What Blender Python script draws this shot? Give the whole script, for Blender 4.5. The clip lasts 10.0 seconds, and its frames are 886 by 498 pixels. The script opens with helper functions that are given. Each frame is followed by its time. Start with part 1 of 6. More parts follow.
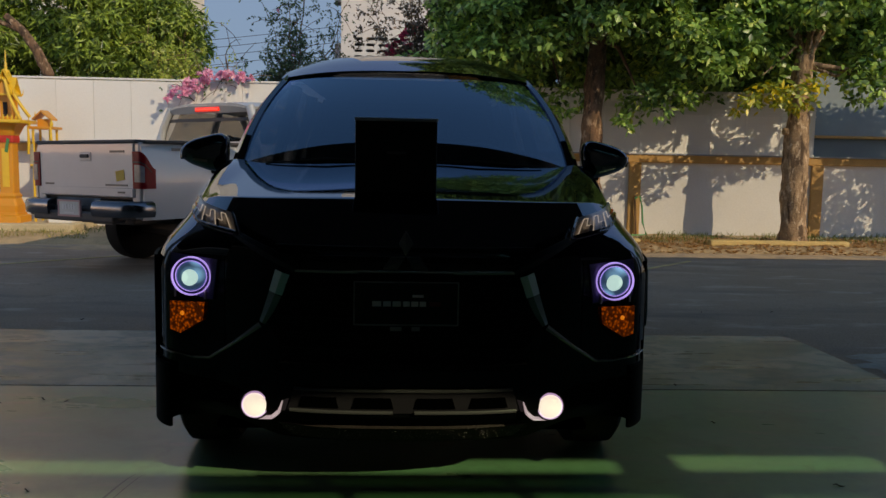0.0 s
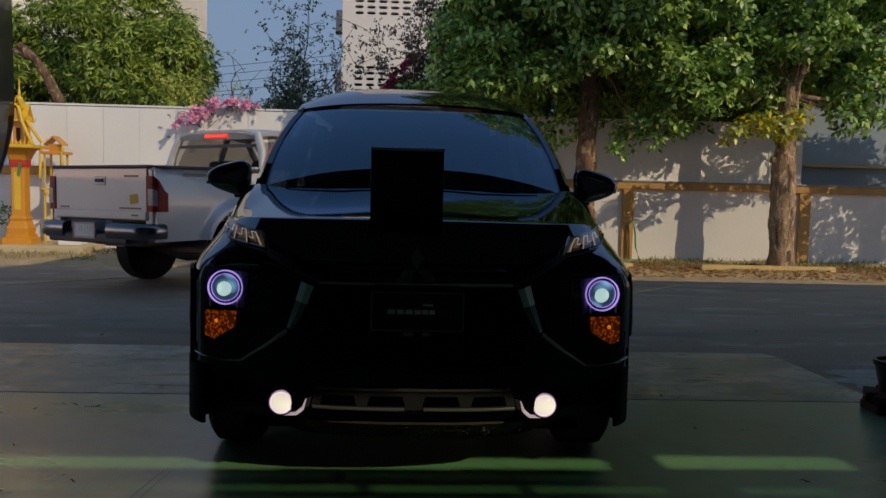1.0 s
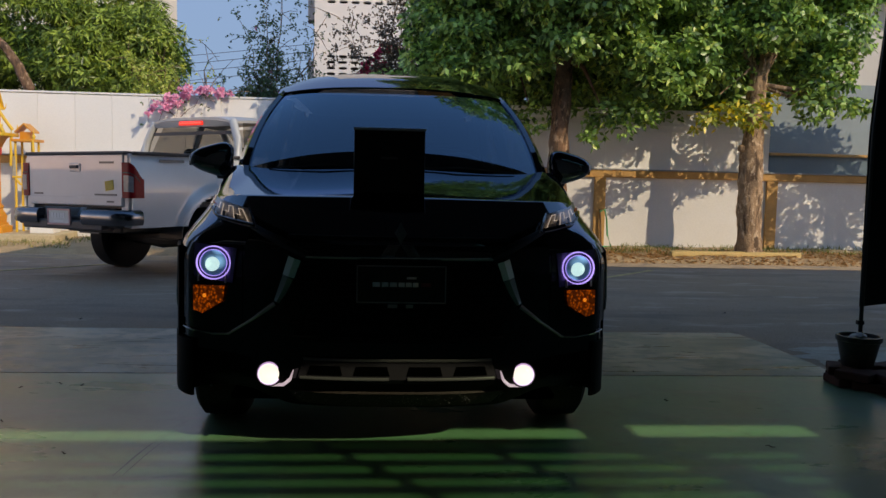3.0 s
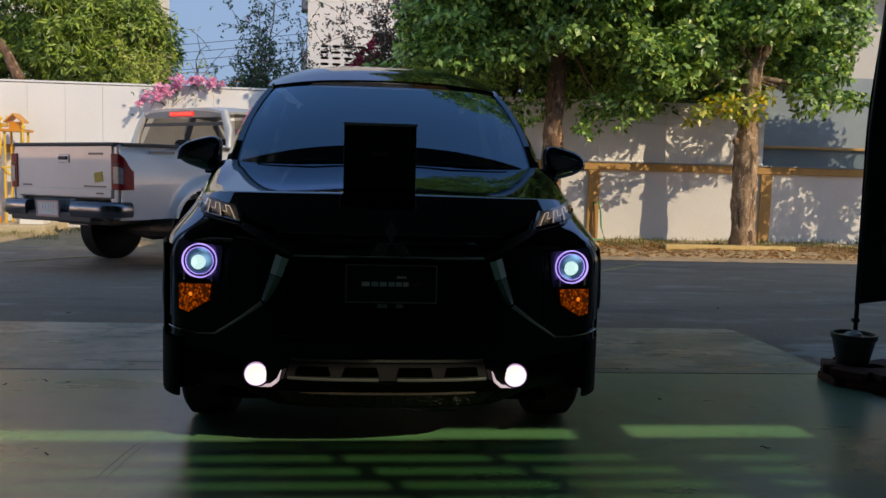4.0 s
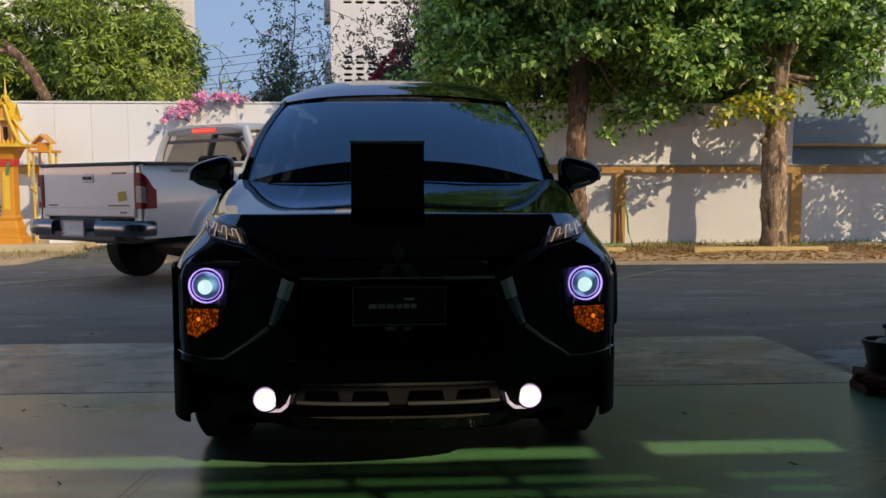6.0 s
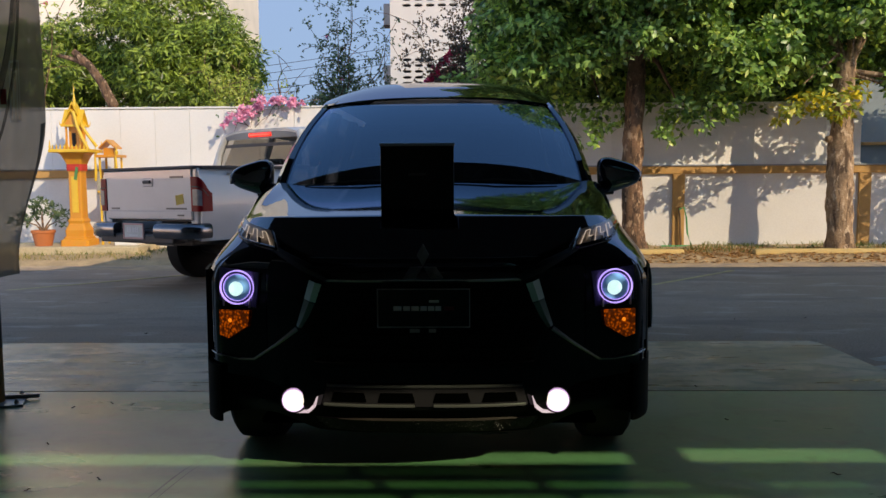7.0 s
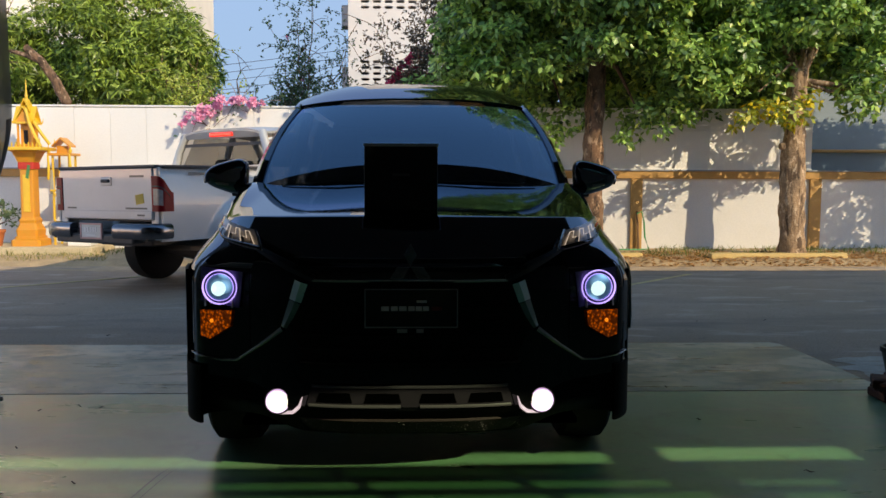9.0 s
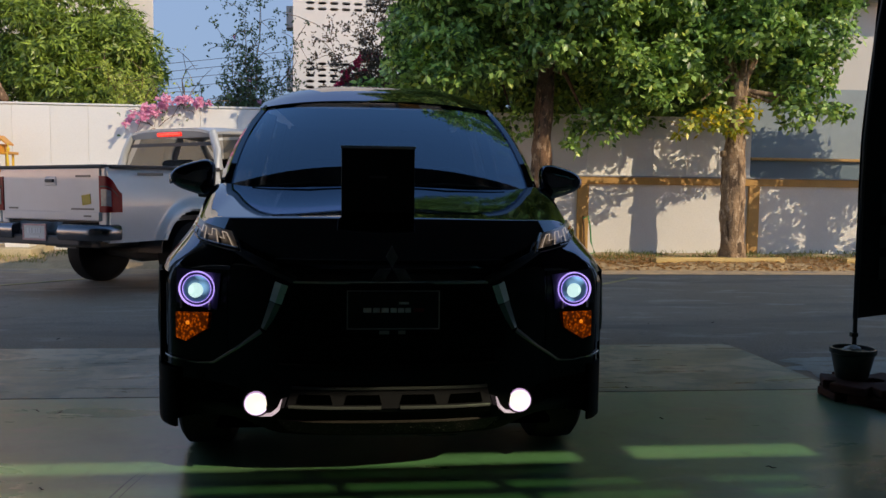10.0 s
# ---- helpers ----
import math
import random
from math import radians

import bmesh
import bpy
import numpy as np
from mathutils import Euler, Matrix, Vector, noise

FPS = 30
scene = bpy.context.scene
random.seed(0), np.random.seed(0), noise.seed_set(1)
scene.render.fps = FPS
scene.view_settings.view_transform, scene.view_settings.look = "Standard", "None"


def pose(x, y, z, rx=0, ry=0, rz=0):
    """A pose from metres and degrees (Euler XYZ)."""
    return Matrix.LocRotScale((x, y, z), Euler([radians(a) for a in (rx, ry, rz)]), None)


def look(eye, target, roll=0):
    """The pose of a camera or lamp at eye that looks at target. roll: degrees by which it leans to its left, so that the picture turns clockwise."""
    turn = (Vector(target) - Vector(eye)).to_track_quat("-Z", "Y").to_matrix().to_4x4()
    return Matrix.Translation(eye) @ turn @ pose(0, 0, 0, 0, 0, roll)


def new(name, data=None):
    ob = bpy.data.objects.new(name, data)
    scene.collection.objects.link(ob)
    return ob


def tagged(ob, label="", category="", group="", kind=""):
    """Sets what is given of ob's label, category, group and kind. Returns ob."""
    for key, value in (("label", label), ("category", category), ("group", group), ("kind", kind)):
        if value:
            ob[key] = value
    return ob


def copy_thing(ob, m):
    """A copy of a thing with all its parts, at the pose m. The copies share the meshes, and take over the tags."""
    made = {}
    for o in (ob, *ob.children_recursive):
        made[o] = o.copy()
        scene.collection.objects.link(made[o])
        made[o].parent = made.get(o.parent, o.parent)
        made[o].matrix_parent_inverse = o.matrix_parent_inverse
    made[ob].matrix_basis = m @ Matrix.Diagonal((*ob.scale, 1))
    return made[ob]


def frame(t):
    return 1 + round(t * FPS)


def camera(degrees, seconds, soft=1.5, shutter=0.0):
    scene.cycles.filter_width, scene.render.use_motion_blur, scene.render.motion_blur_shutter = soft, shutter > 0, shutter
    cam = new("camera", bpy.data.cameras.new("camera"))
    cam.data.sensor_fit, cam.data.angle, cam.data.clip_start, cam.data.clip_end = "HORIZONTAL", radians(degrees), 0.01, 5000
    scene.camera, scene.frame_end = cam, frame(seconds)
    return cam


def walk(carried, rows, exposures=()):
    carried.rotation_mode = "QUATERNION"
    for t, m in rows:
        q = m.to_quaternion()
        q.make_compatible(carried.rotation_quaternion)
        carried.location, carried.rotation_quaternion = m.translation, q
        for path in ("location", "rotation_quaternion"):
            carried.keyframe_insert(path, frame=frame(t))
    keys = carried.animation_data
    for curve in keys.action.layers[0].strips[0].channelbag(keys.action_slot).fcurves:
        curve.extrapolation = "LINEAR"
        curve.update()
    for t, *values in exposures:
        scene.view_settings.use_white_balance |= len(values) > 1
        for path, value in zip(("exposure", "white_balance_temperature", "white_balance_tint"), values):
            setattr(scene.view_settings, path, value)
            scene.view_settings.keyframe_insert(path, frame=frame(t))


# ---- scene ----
cam = camera(55.2, 10.0)
PATH = [
    (0, (-0.002, -2.671, 1.184), (0.087, -0.684, 0.971), 1.1),
    (0.5, (0.004, -2.896, 1.202), (0.088, -0.905, 1.026), 1.1),
    (1, (-0.056, -3.027, 1.182), (0.041, -1.035, 1.03), 1.4),
    (1.5, (-0.075, -3.122, 1.145), (0.053, -1.131, 1.002), 2.0),
    (2, (-0.094, -3.139, 1.126), (0.055, -1.15, 0.991), 2.1),
    (2.5, (-0.104, -3.152, 1.125), (0.049, -1.163, 0.973), 1.5),
    (4, (-0.085, -3.078, 1.155), (0.093, -1.096, 0.962), 1.6),
    (4.5, (-0.081, -3.037, 1.168), (0.102, -1.055, 0.97), 1.6),
    (5, (-0.074, -3.007, 1.185), (0.102, -1.023, 0.996), 1.1),
    (6.5, (0.068, -3.016, 1.2), (0.107, -1.024, 1.021), -0.4),
    (7, (0.138, -3.007, 1.2), (0.094, -1.015, 1.024), -0.4),
    (7.5, (0.165, -3.008, 1.197), (0.077, -1.017, 1.021), -0.0),
    (8, (0.146, -3.001, 1.192), (0.073, -1.01, 1.013), 0.2),
    (8.5, (0.091, -3.0, 1.194), (0.083, -1.007, 1.021), 0.1),
    (9, (0.015, -3.01, 1.191), (0.082, -1.018, 1.022), 0.2),
    (9.5, (-0.062, -3.026, 1.188), (0.081, -1.038, 1.024), 0.4),
    (10, (-0.136, -3.028, 1.186), (0.073, -1.045, 1.027), 0.8),
]
walk(cam, [(t, look(eye, target, roll)) for t, eye, target, roll in PATH],
     exposures=[(0, 0.33, 10300, 10), (0.5, 0.15, 9900, 10), (1, 0.12, 9600, 10), (2, 0.12, 9200, 12), (2.5, 0.51, 9200, 12), (5, 0.78, 9500, 12), (6.5, 0.80, 9500, 12), (7, 0.93, 9500, 12), (7.5, 1.14, 10000, 12), (8.5, 1.28, 9900, 9), (9, 1.11, 9700, 9), (10, 0.76, 9400, 12)])

# ---- light ----
SUN_TRAVEL = Vector((-1.12, 1.30, -1.0)).normalized()
sun_el = math.asin(-SUN_TRAVEL.z)
sun_az = math.atan2(-SUN_TRAVEL.x, -SUN_TRAVEL.y)
world = bpy.data.worlds.new("sky")
scene.world = world
world.use_nodes = True
wn = world.node_tree.nodes
sky = wn.new("ShaderNodeTexSky")
sky.sky_type = "NISHITA"
sky.sun_disc = False
sky.sun_elevation = sun_el
sky.sun_rotation = sun_az
sky.altitude = 3500.0
sky.air_density, sky.dust_density, sky.ozone_density = 1.0, 0.05, 3.0
deep = wn.new("ShaderNodeHueSaturation")   # clear dry-season air
deep.inputs["Saturation"].default_value = 1.25
warm = wn.new("ShaderNodeMix")   # thin haze warms the sky's light
warm.data_type, warm.blend_type = "RGBA", "MULTIPLY"
warm.inputs[0].default_value = 1.0
warm.inputs[7].default_value = (3.5, 1.86, 1.55, 1)
world.node_tree.links.new(sky.outputs[0], deep.inputs["Color"])
world.node_tree.links.new(deep.outputs[0], warm.inputs[6])
world.node_tree.links.new(warm.outputs[2], wn["Background"].inputs[0])
wn["Background"].inputs[1].default_value = 0.15
sun_data = bpy.data.lights.new("sun", "SUN")
sun_data.energy, sun_data.angle, sun_data.color = 1.68, radians(0.28), (1.0, 0.965, 0.90)
sun = new("sun", sun_data)
sun.matrix_world = Matrix.Translation((12, -10, 14)) @ SUN_TRAVEL.to_track_quat("-Z", "Y").to_matrix().to_4x4()


# ---- materials ----
def mat(name, color, rough=0.6, metal=0.0, spec=0.5, grain=0.0, scale=8.0, grain2=0.0, scale2=60.0, bump=0.0, coat=0.0,
        tint=None, emit=None, power=0.0, random=0.0, rough_var=0.0, trans=0.0, sparkle=0.0):
    m = bpy.data.materials.new(name)
    m.use_nodes = True
    nt = m.node_tree
    n, l = nt.nodes, nt.links
    b = n["Principled BSDF"]
    b.inputs["Roughness"].default_value = rough
    b.inputs["Metallic"].default_value = metal
    b.inputs["Specular IOR Level"].default_value = spec
    b.inputs["Coat Weight"].default_value = coat
    b.inputs["Coat Roughness"].default_value = 0.03
    b.inputs["Transmission Weight"].default_value = trans
    col = None
    base = n.new("ShaderNodeRGB")
    base.outputs[0].default_value = (*color, 1)
    col = base.outputs[0]
    if grain or grain2 or bump or rough_var:
        tc = n.new("ShaderNodeTexCoord")
        n1 = n.new("ShaderNodeTexNoise")
        n1.inputs["Scale"].default_value, n1.inputs["Detail"].default_value, n1.inputs["Roughness"].default_value = scale, 6, 0.62
        l.new(tc.outputs["Object"], n1.inputs["Vector"])
        n2 = n.new("ShaderNodeTexNoise")
        n2.inputs["Scale"].default_value, n2.inputs["Detail"].default_value = scale2, 4
        l.new(tc.outputs["Object"], n2.inputs["Vector"])
        for src, amount, other in ((n1, grain, tint or tuple(c * 0.55 for c in color)), (n2, grain2, tuple(c * 0.5 for c in color))):
            if not amount:
                continue
            ramp = n.new("ShaderNodeMapRange")
            ramp.inputs[1].default_value, ramp.inputs[2].default_value = 0.38, 0.68
            ramp.inputs[4].default_value = amount
            l.new(src.outputs[0], ramp.inputs[0])
            mix = n.new("ShaderNodeMix")
            mix.data_type = "RGBA"
            l.new(ramp.outputs[0], mix.inputs[0])
            l.new(col, mix.inputs[6])
            mix.inputs[7].default_value = (*other, 1)
            col = mix.outputs[2]
        if bump:
            bp = n.new("ShaderNodeBump")
            bp.inputs["Strength"].default_value, bp.inputs["Distance"].default_value = bump, 0.01
            l.new(n2.outputs[0], bp.inputs["Height"])
            l.new(bp.outputs[0], b.inputs["Normal"])
        if rough_var:
            mr = n.new("ShaderNodeMapRange")
            mr.inputs[1].default_value, mr.inputs[2].default_value = 0.3, 0.7
            mr.inputs[3].default_value, mr.inputs[4].default_value = max(0, rough - rough_var), min(1, rough + rough_var)
            l.new(n1.outputs[0], mr.inputs[0])
            l.new(mr.outputs[0], b.inputs["Roughness"])
    if random:
        info = n.new("ShaderNodeObjectInfo")
        hs = n.new("ShaderNodeHueSaturation")
        mr = n.new("ShaderNodeMapRange")
        mr.inputs[3].default_value, mr.inputs[4].default_value = 1 - random, 1 + random
        l.new(info.outputs["Random"], mr.inputs[0])
        l.new(mr.outputs[0], hs.inputs["Value"])
        l.new(col, hs.inputs["Color"])
        col = hs.outputs[0]
    l.new(col, b.inputs["Base Color"])
    if emit:
        b.inputs["Emission Color"].default_value = (*emit, 1)
        b.inputs["Emission Strength"].default_value = power
        if sparkle:
            tc2 = n.new("ShaderNodeTexCoord")
            vo = n.new("ShaderNodeTexVoronoi")
            vo.inputs["Scale"].default_value = sparkle
            l.new(tc2.outputs["Object"], vo.inputs["Vector"])
            mr2 = n.new("ShaderNodeMapRange")
            mr2.inputs[1].default_value, mr2.inputs[2].default_value = 0.55, 0.05
            mr2.inputs[3].default_value, mr2.inputs[4].default_value = power * 0.15, power * 2.4
            l.new(vo.outputs["Distance"], mr2.inputs[0])
            l.new(mr2.outputs[0], b.inputs["Emission Strength"])
    return m


def leaf_mat(name, dark, light, odd=None, odd_share=0.0):
    """Foliage: colour differs from leaf to leaf, light passes through."""
    m = bpy.data.materials.new(name)
    m.use_nodes = True
    n, l = m.node_tree.nodes, m.node_tree.links
    n.remove(n["Principled BSDF"])
    geo = n.new("ShaderNodeNewGeometry")
    ramp = n.new("ShaderNodeValToRGB")
    ramp.color_ramp.elements[0].color = (*dark, 1)
    ramp.color_ramp.elements[1].color = (*light, 1)
    if odd:
        ramp.color_ramp.elements[1].position = 1 - odd_share - 0.02
        e = ramp.color_ramp.elements.new(1 - odd_share)
        e.color = (*odd, 1)
    l.new(geo.outputs["Random Per Island"], ramp.inputs[0])
    b = n.new("ShaderNodeBsdfPrincipled")
    b.inputs["Roughness"].default_value = 0.36
    b.inputs["Specular IOR Level"].default_value = 0.45
    l.new(ramp.outputs[0], b.inputs["Base Color"])
    t = n.new("ShaderNodeBsdfTranslucent")
    hs = n.new("ShaderNodeHueSaturation")
    hs.inputs["Saturation"].default_value, hs.inputs["Value"].default_value = 1.1, 1.2
    l.new(ramp.outputs[0], hs.inputs["Color"])
    l.new(hs.outputs[0], t.inputs["Color"])
    mx = n.new("ShaderNodeMixShader")
    mx.inputs[0].default_value = 0.2
    l.new(b.outputs[0], mx.inputs[1])
    l.new(t.outputs[0], mx.inputs[2])
    l.new(mx.outputs[0], n["Material Output"].inputs[0])
    return m


def glass_mat(name, tint, gloss=(1.0, 1.0, 1.0), ior=1.5):
    """A thin tinted pane: it lets light through by its tint and mirrors by Fresnel."""
    m = bpy.data.materials.new(name)
    m.use_nodes = True
    n, l = m.node_tree.nodes, m.node_tree.links
    n.remove(n["Principled BSDF"])
    tr = n.new("ShaderNodeBsdfTransparent")
    tr.inputs[0].default_value = (*tint, 1)
    gl = n.new("ShaderNodeBsdfGlossy")
    gl.inputs["Roughness"].default_value = 0.015
    gl.inputs["Color"].default_value = (*gloss, 1)
    lw = n.new("ShaderNodeLayerWeight")
    lw.inputs[0].default_value = 0.5
    pw = n.new("ShaderNodeMath")
    pw.operation = "POWER"
    pw.inputs[1].default_value = 5.0
    l.new(lw.outputs["Facing"], pw.inputs[0])
    f0 = ((ior - 1) / (ior + 1)) ** 2
    fr = n.new("ShaderNodeMath")
    fr.operation = "MULTIPLY_ADD"
    fr.inputs[1].default_value, fr.inputs[2].default_value = 1 - f0, f0
    l.new(pw.outputs[0], fr.inputs[0])
    mx = n.new("ShaderNodeMixShader")
    l.new(fr.outputs[0], mx.inputs[0])
    l.new(tr.outputs[0], mx.inputs[1])
    l.new(gl.outputs[0], mx.inputs[2])
    l.new(mx.outputs[0], n["Material Output"].inputs[0])
    return m


def worn(m, layers, rough=None):
    """Lays clouds, wiped streaks and specks (stretch, turn, scale, from, to, tone, amount) over a material."""
    n, l = m.node_tree.nodes, m.node_tree.links
    b = n["Principled BSDF"]
    tc = n.new("ShaderNodeTexCoord")
    col = b.inputs["Base Color"].links[0].from_socket
    for stretch, turn, sc, lo, hi, tone, amount in layers:
        mp = n.new("ShaderNodeMapping")
        mp.inputs["Scale"].default_value = stretch
        mp.inputs["Rotation"].default_value = (0, 0, turn)
        l.new(tc.outputs["Object"], mp.inputs["Vector"])
        ns = n.new("ShaderNodeTexNoise")
        ns.inputs["Scale"].default_value, ns.inputs["Detail"].default_value, ns.inputs["Roughness"].default_value = sc, 8, 0.6
        ns.inputs["Distortion"].default_value = 0.4
        l.new(mp.outputs[0], ns.inputs["Vector"])
        mr = n.new("ShaderNodeMapRange")
        mr.inputs[1].default_value, mr.inputs[2].default_value, mr.inputs[4].default_value = lo, hi, amount
        l.new(ns.outputs[0], mr.inputs[0])
        mx = n.new("ShaderNodeMix")
        mx.data_type = "RGBA"
        l.new(mr.outputs[0], mx.inputs[0])
        l.new(col, mx.inputs[6])
        mx.inputs[7].default_value = (*tone, 1)
        col = mx.outputs[2]
        if rough:
            rg = n.new("ShaderNodeMapRange")
            rg.inputs[1].default_value, rg.inputs[2].default_value = 0.35, 0.65
            rg.inputs[3].default_value, rg.inputs[4].default_value = rough
            l.new(ns.outputs[0], rg.inputs[0])
            l.new(rg.outputs[0], b.inputs["Roughness"])
            rough = None
    l.new(col, b.inputs["Base Color"])
    return m


M_FLOOR = worn(mat("polished_green_concrete", (0.19, 0.43, 0.245), 0.2, grain=0.7, scale=0.7, grain2=0.25, scale2=24, tint=(0.15, 0.33, 0.19), bump=0.02, spec=0.5),
               (((0.9, 2.2, 1), 0.75, 0.9, 0.50, 0.66, (0.30, 0.40, 0.28), 0.7), ((1, 1, 1), 0.0, 1.9, 0.54, 0.68, (0.11, 0.19, 0.12), 0.6),
                ((0.7, 2.6, 1), -0.25, 3.4, 0.57, 0.66, (0.36, 0.39, 0.29), 0.5), ((1, 1, 1), 0.0, 9.0, 0.58, 0.68, (0.12, 0.19, 0.12), 0.4), ((1, 1, 1), 0.0, 60.0, 0.68, 0.74, (0.06, 0.06, 0.045), 0.6)), (0.25, 0.40))
M_FLOOR.node_tree.nodes["Principled BSDF"].inputs["IOR"].default_value = 2.95
M_FLOOR.node_tree.nodes["Principled BSDF"].inputs["Specular Tint"].default_value = (1.0, 0.86, 0.78, 1)
M_ASPHALT = worn(mat("asphalt", (0.43, 0.295, 0.21), 0.75, grain=0.7, scale=0.6, grain2=0.55, scale2=70, tint=(0.48, 0.36, 0.285), bump=0.4, spec=0.25),
                 (((0.5, 2.2, 1), 0.2, 0.8, 0.52, 0.70, (0.22, 0.17, 0.145), 0.85), ((0.6, 2.0, 1), -0.25, 2.0, 0.56, 0.66, (0.58, 0.45, 0.36), 0.6), ((1, 1, 1), 0.0, 7.0, 0.60, 0.72, (0.15, 0.12, 0.10), 0.5)))
M_DRYSOIL = mat("dry_soil", (0.56, 0.40, 0.23), 0.95, grain=0.7, scale=3, grain2=0.5, scale2=50, bump=0.6)
M_SAND = worn(mat("orange_sand", (0.60, 0.42, 0.26), 0.95, grain=0.6, scale=5, grain2=0.5, scale2=90, tint=(0.30, 0.23, 0.17), bump=0.5), (((0.6, 2, 1), 0.0, 3.0, 0.52, 0.62, (0.27, 0.225, 0.19), 0.8),))
M_PAINTLINE = mat("worn_line_paint", (0.66, 0.50, 0.23), 0.8, grain=0.6, scale=6, tint=(0.27, 0.21, 0.14))
M_WALL = mat("white_render", (0.71, 0.70, 0.68), 0.85, grain=0.35, scale=1.3, grain2=0.12, scale2=40, tint=(0.60, 0.58, 0.54), bump=0.12)
M_PANEL = mat("white_fence_panel", (0.76, 0.745, 0.715), 0.6, grain=0.25, scale=2.2, grain2=0.08, scale2=50, tint=(0.72, 0.70, 0.66), bump=0.05, random=0.015)
M_OCHRE = mat("ochre_paint", (0.52, 0.29, 0.10), 0.75, grain=0.4, scale=4, grain2=0.2, scale2=60, bump=0.1)
M_KERB = mat("faded_kerb_paint", (0.66, 0.46, 0.18), 0.85, grain=0.45, scale=5, grain2=0.3, scale2=50, tint=(0.44, 0.34, 0.19), bump=0.3)
M_PLATFORM = mat("sandy_concrete", (0.60, 0.49, 0.31), 0.9, grain=0.5, scale=3, grain2=0.35, scale2=40, tint=(0.42, 0.34, 0.22), bump=0.4)
M_STONE = mat("old_concrete", (0.42, 0.39, 0.32), 0.9, grain=0.6, scale=3, grain2=0.4, scale2=40, bump=0.4)
M_CANOPY = mat("dark_steel", (0.03, 0.032, 0.034), 0.7, grain=0.4, scale=2)
M_SHOPWALL = mat("bounce_shop_wall", (0.55, 0.54, 0.53), 0.8, grain=0.4, scale=1.5)
M_PAINT = mat("black_car_paint", (0.0035, 0.0036, 0.0042), 0.035, spec=0.5)
M_PAINT.node_tree.nodes["Principled BSDF"].inputs["IOR"].default_value = 2.6
M_PAINT.node_tree.nodes["Principled BSDF"].inputs["Specular Tint"].default_value = (0.70, 0.82, 1.0, 1)
M_BUMPER = mat("deep_black_paint", (0.003, 0.003, 0.0033), 0.06, spec=0.35)
M_SKIRT = mat("black_skirt_plastic", (0.003, 0.003, 0.003), 0.6, spec=0.04)
M_BLACK = mat("black_plastic", (0.006, 0.006, 0.006), 0.5)
M_GLOSSBLACK = mat("gloss_black", (0.004, 0.004, 0.004), 0.12)
M_MATTE = mat("matte_black", (0.004, 0.004, 0.004), 0.75, spec=0.2)
M_TRIM = mat("dark_satin_trim", (0.10, 0.10, 0.10), 0.4, metal=0.3)
M_BADGE = mat("smoked_badge_chrome", (0.13, 0.13, 0.14), 0.3, metal=0.4)
M_SMOKE = mat("smoked_chrome", (0.38, 0.37, 0.36), 0.22, metal=1.0)
# emission on the hook replaces the fog lamp's light falling on chrome
M_HOOK = mat("glowing_chrome_hook", (0.25, 0.24, 0.30), 0.3, metal=0.4, emit=(0.78, 0.70, 1.0), power=0.34)
M_SATIN = mat("satin_silver", (0.30, 0.31, 0.32), 0.38, metal=0.5)
M_SKID = mat("wet_skid_plate", (0.045, 0.027, 0.031), 0.55, grain2=0.5, scale2=120, bump=0.3, spec=0.1)
M_DROP = mat("water_drop", (0.42, 0.32, 0.40), 0.1, spec=0.8, metal=0.3)
M_TYRE = mat("tyre_rubber", (0.006, 0.006, 0.0065), 0.8, grain2=0.4, scale2=30, bump=0.2, spec=0.2)
M_GLASS = glass_mat("tinted_glass", (0.12, 0.13, 0.15), (0.52, 0.77, 1.0), 2.75)
M_SIDEGLASS = glass_mat("side_glass", (0.5, 0.52, 0.55))
M_CLEAR = glass_mat("lamp_glass", (0.85, 0.86, 0.88))
M_TRUCKGLASS = glass_mat("truck_glass", (0.46, 0.43, 0.39), (0.3, 0.3, 0.3), 1.4)
M_REFLECT = mat("lamp_reflector", (0.60, 0.54, 0.48), 0.3, metal=0.5)
# housing and bezel carry the halo ring's violet light in their colour
M_HOUSING = mat("violet_lit_housing", (0.07, 0.06, 0.16), 0.3)
M_BEZEL = mat("violet_lit_bezel", (0.10, 0.10, 0.22), 0.3, metal=0.6)
# the rim's violet glow imitates bloom round the lens
M_FOGRIM = mat("fog_bloom_rim", (0.5, 0.45, 0.8), 0.2, emit=(0.62, 0.45, 1.0), power=0.45)
M_HEADER = mat("silver_header_paint", (0.42, 0.41, 0.40), 0.7)
M_FRAMEGREY = mat("grey_grille_frame", (0.022, 0.0165, 0.025), 0.6, spec=0.08)
M_FRAMEEDGE = mat("worn_silver_edge", (0.09, 0.074, 0.092), 0.45, spec=0.3)
# near-black that paints the shade inside openings and under the nose
M_HOLE = mat("painted_recess_shade", (0.0008, 0.0008, 0.0008), 0.9, spec=0.0)
M_DRL = mat("running_light", (0.8, 0.8, 0.85), 0.3, emit=(0.98, 0.86, 0.80), power=0.26)
# one chrome blade in two tones: its dark and bright reflections painted in
M_BLADEDARK = mat("blade_dark_reflection", (0.22, 0.30, 0.275), 0.2, metal=0.9)
M_BLADE = mat("blade_bright_reflection", (0.70, 0.92, 0.86), 0.10, metal=1.0)
M_RING = mat("halo_ring", (0.3, 0.3, 0.5), 0.4, emit=(0.33, 0.27, 1.0), power=1.05)
M_PROJ = mat("projector_lens", (0.1, 0.2, 0.5), 0.1, emit=(0.14, 0.40, 0.80), power=0.6, sparkle=14)
M_PROJHOT = mat("projector_beam", (0.9, 0.9, 0.9), 0.2, emit=(0.42, 0.76, 0.94), power=0.82)
